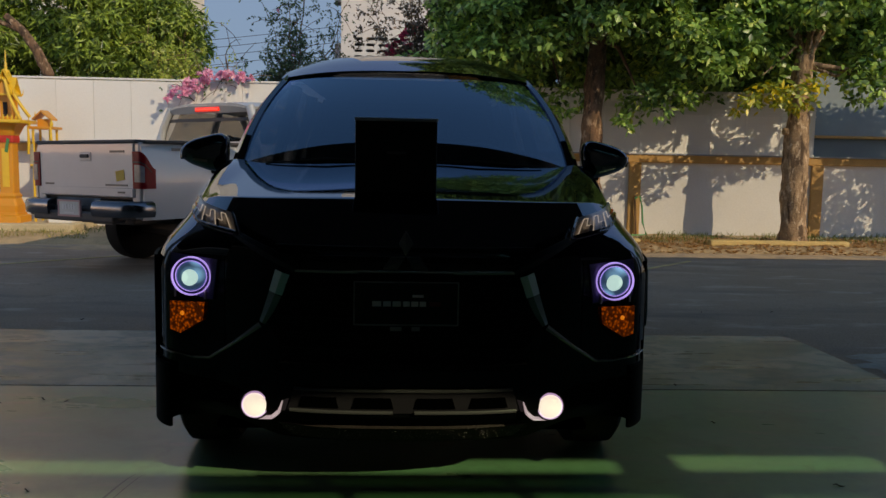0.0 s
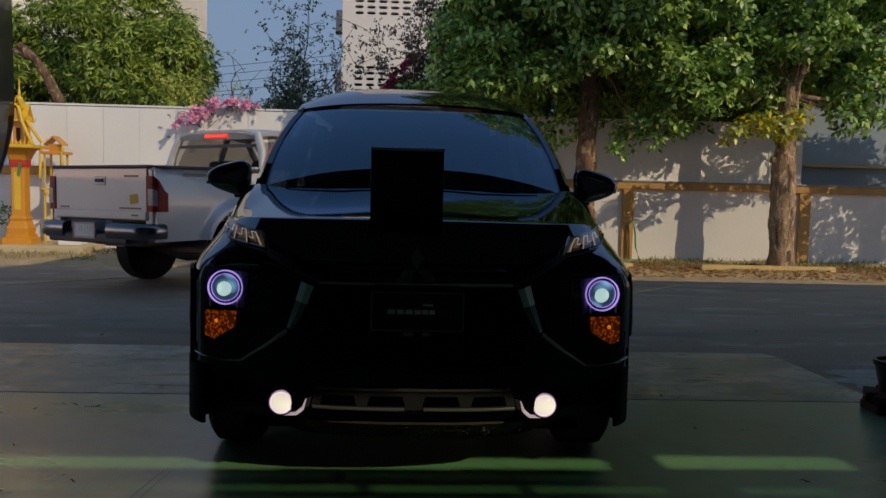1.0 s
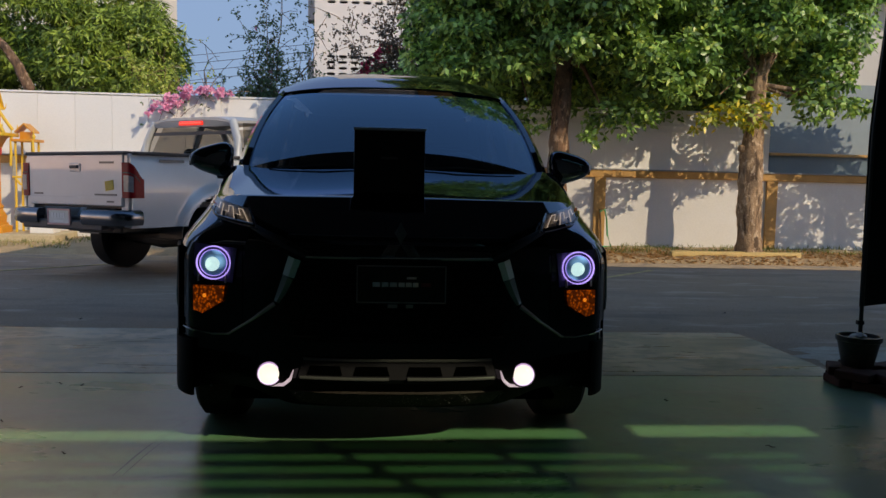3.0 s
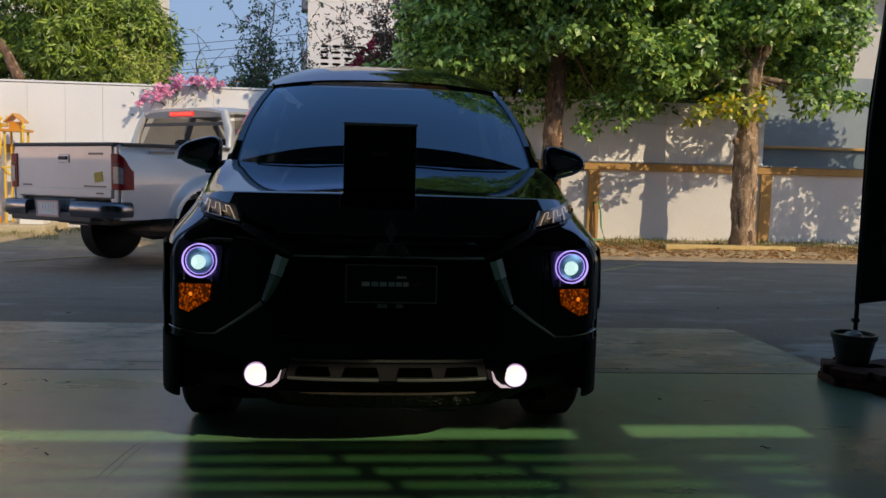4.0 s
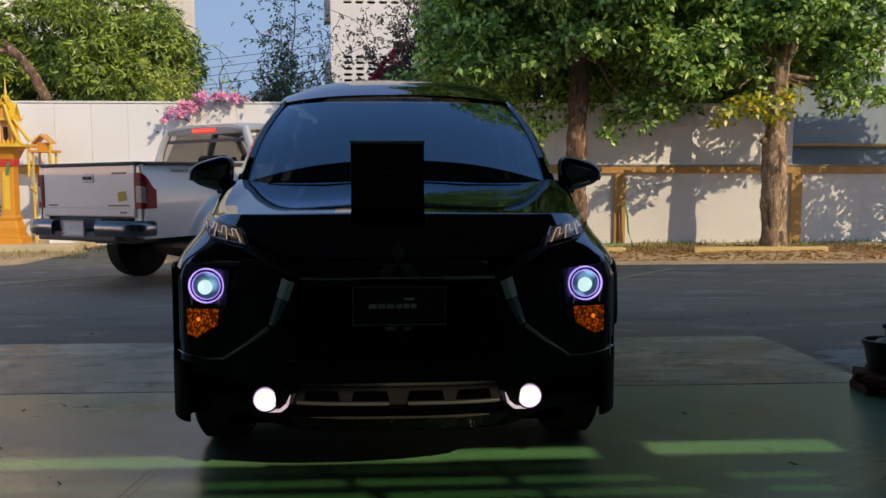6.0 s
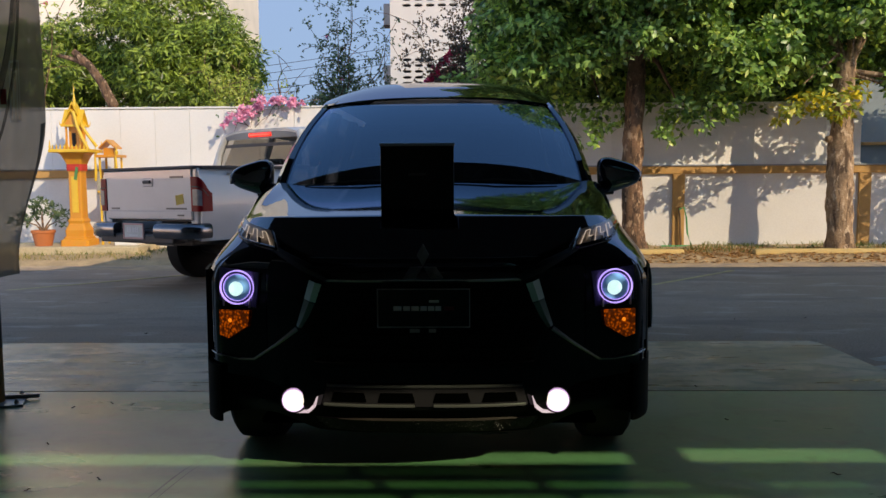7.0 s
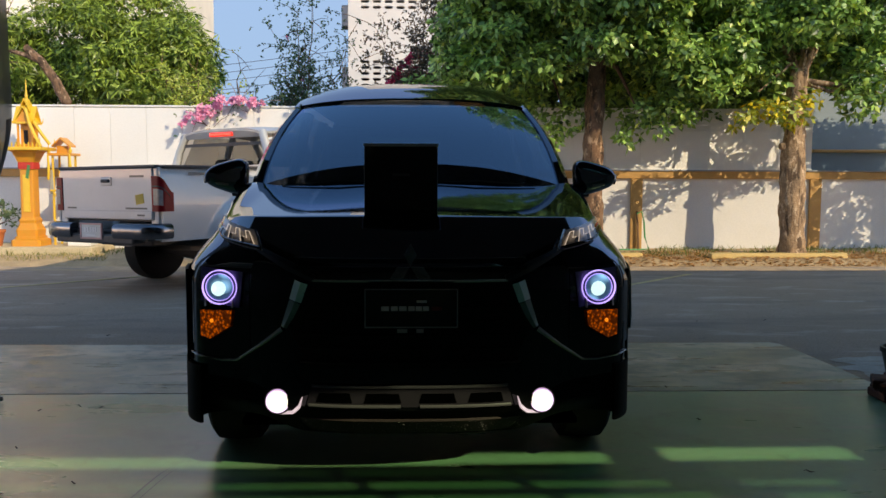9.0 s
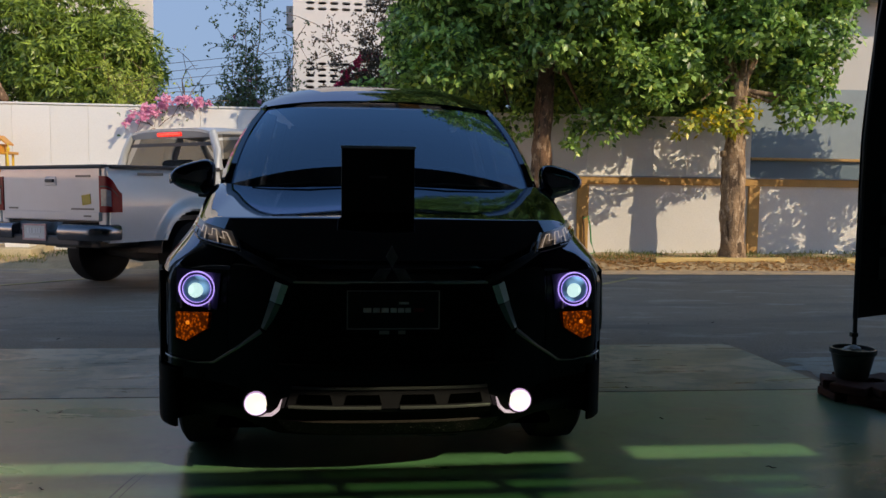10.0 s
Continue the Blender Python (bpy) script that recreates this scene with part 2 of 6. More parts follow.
M_FOG = mat("fog_lamp_lens", (0.5, 0.5, 0.5), 0.2, emit=(0.88, 0.90, 1.0), power=0.70)
M_AMBER = mat("amber_lamp", (0.55, 0.13, 0.02), 0.25, grain=0.9, scale=60, tint=(0.16, 0.03, 0.0), emit=(1.0, 0.17, 0.01), power=0.10, sparkle=85)
M_AMBERHOT = mat("amber_bulb", (1.0, 0.5, 0.1), 0.3, emit=(1.0, 0.30, 0.03), power=0.45)
M_SILVER = mat("silver_truck_paint", (0.49, 0.505, 0.52), 0.38, metal=0.15, coat=0.4, grain=0.15, scale=3)
M_BUMPERDARK = mat("weathered_bumper_steel", (0.15, 0.155, 0.175), 0.2, metal=0.95, grain=0.4, scale=6)
M_DARKTRIM = mat("dark_trim", (0.045, 0.04, 0.042), 0.6, grain2=0.3)
M_RED = mat("red_lens", (0.26, 0.006, 0.010), 0.35, grain=0.5, scale=18, spec=0.15)
M_REDLIT = mat("red_lamp_lit", (0.5, 0.01, 0.01), 0.2, emit=(1.0, 0.04, 0.03), power=0.7)
M_WHITELENS = mat("white_lens", (0.30, 0.27, 0.27), 0.2, grain=0.5, scale=25)
M_PLATE = mat("white_plate", (0.62, 0.62, 0.60), 0.5, grain=0.2)
M_PINK = mat("pink_plate_frame", (0.55, 0.30, 0.28), 0.5)
M_STICKER = mat("yellow_sticker", (0.60, 0.40, 0.05), 0.6)
M_GREYINK = mat("grey_print", (0.70, 0.70, 0.70), 0.6)
M_DIMPRINT = mat("dim_print", (0.06, 0.06, 0.06), 0.7)
M_REDPRINT = mat("red_print", (0.35, 0.02, 0.02), 0.6)
M_GOLD = mat("gold_paint", (0.70, 0.27, 0.03), 0.4, grain=0.35, scale=9, tint=(0.60, 0.34, 0.04), bump=0.1)
M_GOLDY = mat("yellow_gold_paint", (0.80, 0.50, 0.05), 0.4, grain=0.3, scale=12, tint=(0.6, 0.30, 0.03))
M_CLOTH = mat("red_sash", (0.55, 0.04, 0.03), 0.8, grain=0.3)
M_GREENCLOTH = mat("green_sash", (0.06, 0.22, 0.08), 0.8)
M_TERRA = mat("terracotta", (0.55, 0.17, 0.06), 0.8, grain=0.3, scale=6, bump=0.1)
M_BARK = worn(mat("bark", (0.24, 0.13, 0.075), 0.95, grain=0.8, scale=7, grain2=0.6, scale2=35, tint=(0.10, 0.065, 0.04), bump=1.0), (((5, 5, 1), 0.0, 3.0, 0.50, 0.60, (0.05, 0.03, 0.02), 0.92), ((2, 2, 1), 0.0, 9.0, 0.56, 0.62, (0.46, 0.3, 0.19), 0.8)))
M_BARKL = worn(mat("pale_bark", (0.46, 0.30, 0.18), 0.95, grain=0.7, scale=9, grain2=0.5, scale2=40, tint=(0.17, 0.11, 0.07), bump=1.0), (((5, 5, 1), 0.0, 3.0, 0.50, 0.60, (0.09, 0.055, 0.035), 0.92), ((2, 2, 1), 0.0, 9.0, 0.56, 0.62, (0.64, 0.47, 0.32), 0.85)))
M_LEAF = leaf_mat("neem_leaf", (0.028, 0.08, 0.02), (0.38, 0.60, 0.15), (0.52, 0.62, 0.13), 0.08)
M_LEAFB = leaf_mat("yellowing_leaf", (0.16, 0.22, 0.035), (0.42, 0.44, 0.06), (0.72, 0.55, 0.05), 0.32)
M_MANGO = leaf_mat("mango_leaf", (0.03, 0.065, 0.013), (0.37, 0.49, 0.085))
M_SPARSE = leaf_mat("small_leaf", (0.035, 0.07, 0.035), (0.13, 0.19, 0.075))
M_LIME = leaf_mat("lime_leaf", (0.20, 0.28, 0.04), (0.48, 0.52, 0.10))
M_BROWNLEAF = leaf_mat("brownish_leaf", (0.04, 0.035, 0.02), (0.16, 0.10, 0.06))
M_PETAL = leaf_mat("pink_bract", (0.78, 0.25, 0.44), (0.92, 0.50, 0.64))
M_PETALR = leaf_mat("red_bract", (0.34, 0.012, 0.05), (0.62, 0.03, 0.11))
M_LITTER = leaf_mat("dry_leaf", (0.30, 0.14, 0.05), (0.62, 0.36, 0.15))
M_DRYGRASS = leaf_mat("dry_grass_blade", (0.16, 0.17, 0.05), (0.42, 0.34, 0.14))
M_GRASS = leaf_mat("grass_blade", (0.08, 0.13, 0.03), (0.26, 0.26, 0.08))
M_BLOCK = mat("white_block_wall", (0.58, 0.555, 0.53), 0.85, grain=0.4, scale=0.6, grain2=0.1, tint=(0.46, 0.44, 0.41))
M_CREAM = mat("cream_wall", (0.80, 0.73, 0.62), 0.85, grain=0.3, scale=0.8)
M_TEAL = mat("teal_sheet", (0.10, 0.165, 0.20), 0.55, grain=0.3, scale=1.5)
M_SLATE = mat("grey_teal_sheet", (0.23, 0.29, 0.32), 0.6, grain=0.3, scale=1.5)
# near-black for unlit space: solid blocks coloured as shade behind openings
M_DARKHOLE = mat("painted_room_shade", (0.02, 0.02, 0.022), 0.9)
M_GREYROOF = mat("grey_roof_sheet", (0.26, 0.27, 0.28), 0.6, grain=0.3, scale=2)
M_CABLE = mat("cable", (0.03, 0.03, 0.035), 0.7)
M_FLAGDARK = mat("black_flag_cloth", (0.008, 0.008, 0.009), 0.85, grain=0.3, scale=4)
M_POLE = mat("flag_pole", (0.02, 0.02, 0.022), 0.4)
M_YELLOW = mat("bollard_yellow", (0.36, 0.15, 0.03), 0.55, grain=0.5, scale=8, grain2=0.2)
M_BOLLARDBLACK = mat("bollard_black", (0.012, 0.012, 0.012), 0.55)
M_GLAZE = mat("dark_glazed_clay", (0.028, 0.03, 0.026), 0.35, grain=0.6, scale=14, tint=(0.10, 0.09, 0.06))
M_BRICK = mat("red_paver", (0.12, 0.038, 0.026), 0.85, grain=0.5, scale=12, bump=0.4, random=0.15)
M_HOSE = mat("green_hose", (0.03, 0.30, 0.10), 0.5)
M_WOODPOST = mat("weathered_stick", (0.18, 0.10, 0.05), 0.9)
M_BOX = mat("black_card_box", (0.004, 0.004, 0.005), 0.4, spec=0.3)
M_BOXEDGE = mat("box_lid_edge", (0.05, 0.05, 0.06), 0.3)
# pale silver paints the line of light along the black lid
M_LIDEDGE = mat("lid_edge_highlight", (0.42, 0.42, 0.45), 0.35, metal=0.5)
M_CLOTHRED = mat("dull_red_print", (0.16, 0.006, 0.006), 0.6)
M_SEAT = mat("dark_fabric", (0.006, 0.006, 0.007), 0.95, spec=0.1)


# ---- mesh helpers ----
def part(name, bm, material, parent=None, label="", smooth=None):
    me = bpy.data.meshes.new(name)
    bmesh.ops.recalc_face_normals(bm, faces=bm.faces)
    bm.to_mesh(me)
    bm.free()
    me.materials.append(material)
    if smooth is not None:
        for p in me.polygons:
            p.use_smooth = True
        me.set_sharp_from_angle(angle=radians(smooth))
    ob = new(name, me)
    if parent:
        ob.parent = parent
    if label:
        ob["label"] = label
    return ob


def arr(name, verts, faces, material, parent=None, label="", smooth=False):
    me = bpy.data.meshes.new(name)
    me.from_pydata(verts, [], faces)
    me.materials.append(material)
    if smooth:
        me.shade_smooth()
    ob = new(name, me)
    if parent:
        ob.parent = parent
    if label:
        ob["label"] = label
    return ob


def empty(name, m=None):
    ob = new(name)
    ob.empty_display_size = 0.2
    if m:
        ob.matrix_world = m
    return ob


def box(bm, c, s, bevel=0.0, rot=None, taper=None):
    """A box of size s about c; taper scales its top in x and y."""
    r = bmesh.ops.create_cube(bm, size=1)
    vs = r["verts"]
    for v in vs:
        k = taper if taper and v.co.z > 0 else (1, 1)
        v.co = Vector((v.co.x * s[0] * k[0], v.co.y * s[1] * k[1], v.co.z * s[2]))
    if bevel:
        es = list({e for v in vs for e in v.link_edges})
        out = bmesh.ops.bevel(bm, geom=es, offset=bevel, segments=2, affect="EDGES", profile=0.5)
        vs = list({v for f in out["faces"] for v in f.verts} | {v for v in vs if v.is_valid})
    m = Matrix.Translation(c) @ (rot or Matrix())
    bmesh.ops.transform(bm, matrix=m, verts=vs)
    return vs


def boxm(s, c=(0, 0, 0), bevel=0.0, rot=None, taper=None):
    bm = bmesh.new()
    box(bm, c, s, bevel, rot, taper)
    return bm


def grid(nu, nv, fn, thick=0.0):
    """A surface of nu by nv cells through fn(u, v); thick gives it a back side along its normals."""
    bm = bmesh.new()
    vs = [[bm.verts.new(fn(i / nu, j / nv)) for j in range(nv + 1)] for i in range(nu + 1)]
    for i in range(nu):
        for j in range(nv):
            bm.faces.new((vs[i][j], vs[i + 1][j], vs[i + 1][j + 1], vs[i][j + 1]))
    if thick:
        bm.normal_update()
        bmesh.ops.solidify(bm, geom=bm.faces[:], thickness=thick)
    return bm


def lathe(profile, seg=24, axis="z", c=(0, 0, 0), cap=True):
    """Turned form from (radius, height) pairs."""
    bm = bmesh.new()
    rings = []
    for r, h in profile:
        ring = []
        for k in range(seg):
            a = 2 * math.pi * k / seg
            p = (r * math.cos(a), r * math.sin(a), h)
            if axis == "y":
                p = (p[0], p[2], p[1])
            if axis == "x":
                p = (p[2], p[0], p[1])
            ring.append(bm.verts.new((p[0] + c[0], p[1] + c[1], p[2] + c[2])))
        rings.append(ring)
    for a, b in zip(rings, rings[1:]):
        for k in range(seg):
            bm.faces.new((a[k], a[(k + 1) % seg], b[(k + 1) % seg], b[k]))
    if cap:
        bm.faces.new(rings[0])
        bm.faces.new(rings[-1])
    return bm


def tube(pts, radii, seg=8, bm=None):
    """A round bar along pts with a radius at each."""
    bm = bm or bmesh.new()
    pts = [Vector(p) for p in pts]
    if not hasattr(radii, "__len__"):
        radii = [radii] * len(pts)
    rings = []
    for i, p in enumerate(pts):
        d = (pts[min(i + 1, len(pts) - 1)] - pts[max(i - 1, 0)]).normalized()
        a = d.orthogonal().normalized() if abs(d.z) > 0.95 else d.cross(Vector((0, 0, 1))).normalized()
        if abs(d.z) > 0.95:
            a = (Vector((1, 0, 0)) - d * d.x).normalized()
        b = d.cross(a)
        rings.append([bm.verts.new(p + radii[i] * (math.cos(t) * a + math.sin(t) * b)) for t in (2 * math.pi * k / seg for k in range(seg))])
    for ra, rb in zip(rings, rings[1:]):
        for k in range(seg):
            bm.faces.new((ra[k], ra[(k + 1) % seg], rb[(k + 1) % seg], rb[k]))
    bm.faces.new(rings[0])
    bm.faces.new(rings[-1])
    return bm


def plate(outline, depth, lift=None):
    """A slab with the outline (points in space), thickened by the vector depth."""
    bm = bmesh.new()
    depth = Vector(depth)
    a = [bm.verts.new(Vector(p)) for p in outline]
    b = [bm.verts.new(Vector(p) + depth) for p in outline]
    bm.faces.new(a)
    bm.faces.new(b[::-1])
    k = len(a)
    for i in range(k):
        bm.faces.new((a[i], a[(i + 1) % k], b[(i + 1) % k], b[i]))
    return bm


def smooth01(t):
    t = min(1, max(0, t))
    return t * t * (3 - 2 * t)


# ---- ground and shop ----
def ground_z(x, y):
    return -0.012 - 0.05 * smooth01((y - 3.2) / 4.0) if y > -20 else -0.012


xs = [-600, -200, -60, -25] + [-14 + i for i in range(29)] + [25, 60, 200, 600]
ys = [-600, -200, -60, -25] + [-12 + i * 0.8 for i in range(34)] + [30, 60, 200, 900]
gv = [(x, y, ground_z(x, y)) for x in xs for y in ys]
gf = [(i * len(ys) + j, (i + 1) * len(ys) + j, (i + 1) * len(ys) + j + 1, i * len(ys) + j + 1) for i in range(len(xs) - 1) for j in range(len(ys) - 1)]
ground = tagged(arr("ground", gv, gf, M_ASPHALT), "worn grey asphalt yard of a parking lot", "ground", kind="structure")

floor = tagged(empty("floor"), "polished greenish grey concrete slab floor of the workshop", "floor", kind="structure")
part("concrete_slab", boxm((16.65, 10.612, 0.2), (-5.675, -3.694, -0.1), 0.006), M_FLOOR, floor)
M_DUSTFLOOR = worn(mat("dusty_green_concrete", (0.42, 0.38, 0.25), 0.4, grain=0.7, scale=0.7, grain2=0.3, scale2=24, tint=(0.27, 0.28, 0.18), bump=0.06, spec=0.5),
                   (((0.6, 3.2, 1), 0.06, 2.2, 0.50, 0.62, (0.62, 0.50, 0.35), 0.8), ((0.8, 2.4, 1), 0.5, 1.2, 0.50, 0.66, (0.58, 0.47, 0.33), 0.6), ((1.0, 1.5, 1), 0.7, 1.1, 0.48, 0.60, (0.18, 0.20, 0.14), 0.85), ((0.8, 1.5, 1), 0.6, 1.7, 0.49, 0.56, (0.68, 0.56, 0.41), 0.8), ((0.8, 1.4, 1), -0.5, 5.0, 0.54, 0.60, (0.24, 0.23, 0.17), 0.6), ((1, 1, 1), 0.0, 9.0, 0.58, 0.68, (0.17, 0.18, 0.12), 0.5)), (0.24, 0.50))
M_DUSTFLOOR.node_tree.nodes["Principled BSDF"].inputs["IOR"].default_value = 1.85
edge = [(-14, 1.622), (2.69, 1.622), (2.69, 2.0), (2.67, 2.75), (2.645, 2.95), (2.60, 3.0), (-14, 2.94)]
part("concrete_slab", plate([(x, y, 0) for x, y in edge], (0, 0, -0.2)), M_DUSTFLOOR, floor, "dusty slab with a worn corner")
part("joint_filler", boxm((16.6, 0.02, 0.1), (-5.65, 1.617, -0.058)), M_MATTE, floor, "dark joint between the slabs")
part("concrete_slab", boxm((11.3, 10, 0.2), (8.31, -4.0, -0.1), 0.006), M_FLOOR, floor)
tagged(part("painted_bay_line", boxm((1.9, 0.07, 0.004), (2.95, 7.2, ground_z(0, 7.2) + 0.004), rot=pose(0, 0, 0, 0, 0, 46)), M_PAINTLINE), "worn yellow parking bay line on asphalt", "road marking", "bay lines", "structure")
tagged(part("painted_bay_line", boxm((3.2, 0.07, 0.004), (-4.3, 6.82, ground_z(0, 6.8) + 0.004), rot=pose(0, 0, 0, 0, 0, 42)), M_PAINTLINE), "worn yellow parking bay line on asphalt", "road marking", "bay lines", "structure")

# unseen canopy over the shop; gaps traced back from the sun stripes on the floor
CZ = 4.2


def slot_rect(x0, x1, y0, y1):
    return (x0 + 1.12 * (CZ + 0.04), x1 + 1.12 * (CZ + 0.04), y0 - 1.30 * (CZ + 0.04), y1 - 1.30 * (CZ + 0.04))


bm = bmesh.new()
bright = [slot_rect(*q) for q in ((-6.0, -0.55, 0.399, 0.541), (-0.55, 0.2, 0.415, 0.555), (0.2, 0.84, 0.428, 0.565), (1.085, 1.92, 0.448, 0.62))]
# rows of unseen panes whose tint only weakens their floor stripes
dusty = []
for y0, y1, spans in ((0.150, 0.222, ((-3.2, -0.21), (-0.16, 0.42), (0.475, 1.01), (1.305, 1.69))), (0.008, 0.080, ((-3.2, -0.10), (-0.04, 0.53), (0.58, 1.15), (1.41, 1.66))),
                      (-0.134, -0.064, ((-3.2, 0.01), (0.06, 0.63), (0.68, 1.25), (1.48, 1.66))), (-0.28, -0.21, ((-3.2, 0.11), (0.16, 0.73), (0.78, 1.33), (1.53, 1.66)))):
    dusty += [slot_rect(x0, x1, y0, y1) for x0, x1 in spans]
faintest = [slot_rect(x0, x1, 0.298, 0.362) for x0, x1 in ((-3.2, -0.33), (-0.27, 0.38), (0.42, 0.9), (1.22, 1.62), (1.66, 1.86))]
slots = bright + dusty + faintest
RX0, RX1, RY0, RY1 = -6.0, 19.0, -9.0, 2.7
cuts = sorted({RY0, RY1, *(s[2] for s in slots), *(s[3] for s in slots)})
for ya, yb in zip(cuts, cuts[1:]):
    ym = (ya + yb) / 2
    holes = sorted((s[0], s[1]) for s in slots if s[2] < ym < s[3])
    x = RX0
    for a, b in holes + [(RX1, RX1)]:
        if a > x:
            box(bm, ((x + a) / 2, ym, CZ + 0.04), (a - x, yb - ya, 0.005))
        x = b
M_GREENSHEET = glass_mat("green_roof_light", (0.85, 1.0, 0.86), (0.2, 0.2, 0.2), 1.02)
# darker tints added to dim the secondary stripes of sun
M_DIMSHEET = glass_mat("dimmer_roof_light", (0.36, 0.55, 0.40), (0.2, 0.2, 0.2), 1.03)
M_DARKSHEET = glass_mat("darkest_roof_light", (0.15, 0.24, 0.165), (0.2, 0.2, 0.2), 1.03)
canopy = tagged(part("canopy_roof", bm, M_CANOPY), "dark sheet metal canopy roof over the workshop", "roof", kind="structure")
for rects, sheet, lab in ((bright, M_GREENSHEET, "pale green translucent roof light"), (dusty, M_DIMSHEET, "dimmer green roof light"), (faintest, M_DARKSHEET, "darkest green roof light")):
    for x0, x1, y0, y1 in rects:
        part("roof_light", boxm((x1 - x0, y1 - y0, 0.004), ((x0 + x1) / 2, (y0 + y1) / 2, CZ + 0.040)), sheet, canopy, lab)
# walls out of view, added to shut out sky and bounce light forward
for nm, s, c in (("wall_south", (25.4, 0.2, 4.4), (6.5, -9.1, 2.2)), ("wall_west", (0.2, 11.6, 4.4), (-6.12, -3.3, 2.2)), ("wall_east", (0.2, 11.7, 4.2), (7.3, -3.15, 2.1))):
    tagged(part(nm, boxm(s, c), M_SHOPWALL), "unseen plain workshop wall added to block and bounce light", "wall", kind="structure")

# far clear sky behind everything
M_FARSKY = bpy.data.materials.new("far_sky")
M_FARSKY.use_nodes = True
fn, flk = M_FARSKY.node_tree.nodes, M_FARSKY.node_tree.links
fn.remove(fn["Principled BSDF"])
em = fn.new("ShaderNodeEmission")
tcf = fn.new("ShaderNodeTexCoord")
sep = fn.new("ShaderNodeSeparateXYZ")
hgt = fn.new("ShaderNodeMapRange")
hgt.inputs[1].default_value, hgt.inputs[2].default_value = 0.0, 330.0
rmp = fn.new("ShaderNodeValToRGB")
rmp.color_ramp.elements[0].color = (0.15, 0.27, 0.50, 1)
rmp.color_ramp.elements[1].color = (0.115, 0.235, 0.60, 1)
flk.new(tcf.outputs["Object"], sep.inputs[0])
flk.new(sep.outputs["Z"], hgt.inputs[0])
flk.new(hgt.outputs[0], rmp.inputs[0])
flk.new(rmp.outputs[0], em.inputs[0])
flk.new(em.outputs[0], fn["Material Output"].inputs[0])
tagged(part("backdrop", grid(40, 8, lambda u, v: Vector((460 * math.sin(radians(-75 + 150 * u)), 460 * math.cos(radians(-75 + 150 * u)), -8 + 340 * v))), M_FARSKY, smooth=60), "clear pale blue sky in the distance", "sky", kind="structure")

# ---- boundary wall ----
WY = 10.5
wall = tagged(empty("wall_north"), "white rendered boundary wall with ochre posts and rail, fence panels above", "wall", kind="structure")
part("wall_base", boxm((34, 0.16, 1.26), (0, WY + 0.10, 0.57)), M_WALL, wall)
part("rail", boxm((34, 0.24, 0.12), (0, WY + 0.08, 1.238), 0.012), M_OCHRE, wall, "ochre painted rail")
part("coping", boxm((34, 0.28, 0.02), (0, WY + 0.08, 1.309), 0.004), M_GREYROOF, wall)
post_mesh = part("post", boxm((0.19, 0.05, 1.2), (0, 0, 0), 0.008), M_OCHRE, wall, "ochre painted post")
for i, x in enumerate([-11.3, -8.2, -5.28, -2.4, 0.6, 3.57, 6.48, 9.4, 12.3]):
    p = post_mesh if i == 0 else copy_thing(post_mesh, Matrix())
    p.matrix_basis = Matrix.Translation((x, WY - 0.005, 0.575))

def fence_panel(w, h, ribs):
    """A thin fence sheet with a raised stile at one edge and shallow cross ribs."""
    bm = boxm((w - 0.012, 0.03, h), (0, 0.03, h / 2))
    box(bm, (-w / 2 + 0.006, 0.012, h / 2), (0.026, 0.014, h), 0.004)
    for z in ribs:
        box(bm, (0, 0.01, z), (w, 0.02, 0.022), 0.003)
    return bm

pm = part("panel", fence_panel(0.559, 0.95, (0.012, 0.62, 0.72, 0.82, 0.935)), M_PANEL, wall)
pm2 = part("panel", boxm((0.556, 0.03, 0.94), (0, 0.03, 0.47), 0.002), M_PANEL, wall)
first, first2 = True, True
x = 6.16
while x > -13.2:
    if x > -1.2:
        p = pm if first else copy_thing(pm, Matrix())
        first = False
    else:
        p = pm2 if first2 else copy_thing(pm2, Matrix())
        first2 = False
    p.matrix_basis = Matrix.Translation((x, WY + 0.06, 1.322))
    x -= 0.56
part("fence_cap", boxm((19.6, 0.07, 0.03), (-3.36, WY + 0.09, 2.285), 0.005), M_PANEL, wall)

# ---- verge, kerbs, shrine platform ----
def verge_z(x, y):
    return 0.025 + 0.03 * noise.noise((x * 1.3, y * 1.7, 3)) + 0.03 * smooth01((y - 9.0) / 1.2) - 0.10 * smooth01((9.15 - y) / 0.5)

nx, ny = 160, 14
vv = [(-16 + 32 * i / nx, 8.75 + 1.78 * j / ny, verge_z(-16 + 32 * i / nx, 8.75 + 1.78 * j / ny)) for i in range(nx + 1) for j in range(ny + 1)]
vf = [(i * (ny + 1) + j, (i + 1) * (ny + 1) + j, (i + 1) * (ny + 1) + j + 1, i * (ny + 1) + j + 1) for i in range(nx) for j in range(ny)]
tagged(arr("verge", vv, vf, M_DRYSOIL, smooth=True), "dry earth verge along the wall", "verge", kind="structure")

def kerb(x0, x1, y):
    bm = boxm((x1 - x0, 0.15, 0.15), ((x0 + x1) / 2, y, 0.025), 0.02)
    bmesh.ops.subdivide_edges(bm, edges=[e for e in bm.edges if abs(e.verts[0].co.x - e.verts[1].co.x) > 0.3], cuts=14)
    for v in bm.verts:
        v.co += 0.006 * Vector((0, noise.noise(v.co * 6), noise.noise(v.co * 6 + Vector((3, 1, 2)))))
    return tagged(part("kerb", bm, M_KERB, smooth=40), "faded yellow concrete parking kerb on the verge", "kerb", "parking kerbs", "structure")

kerb(4.34, 6.36, 9.22)
kerb(1.30, 3.33, 9.22)
kerb(7.35, 9.35, 9.22)

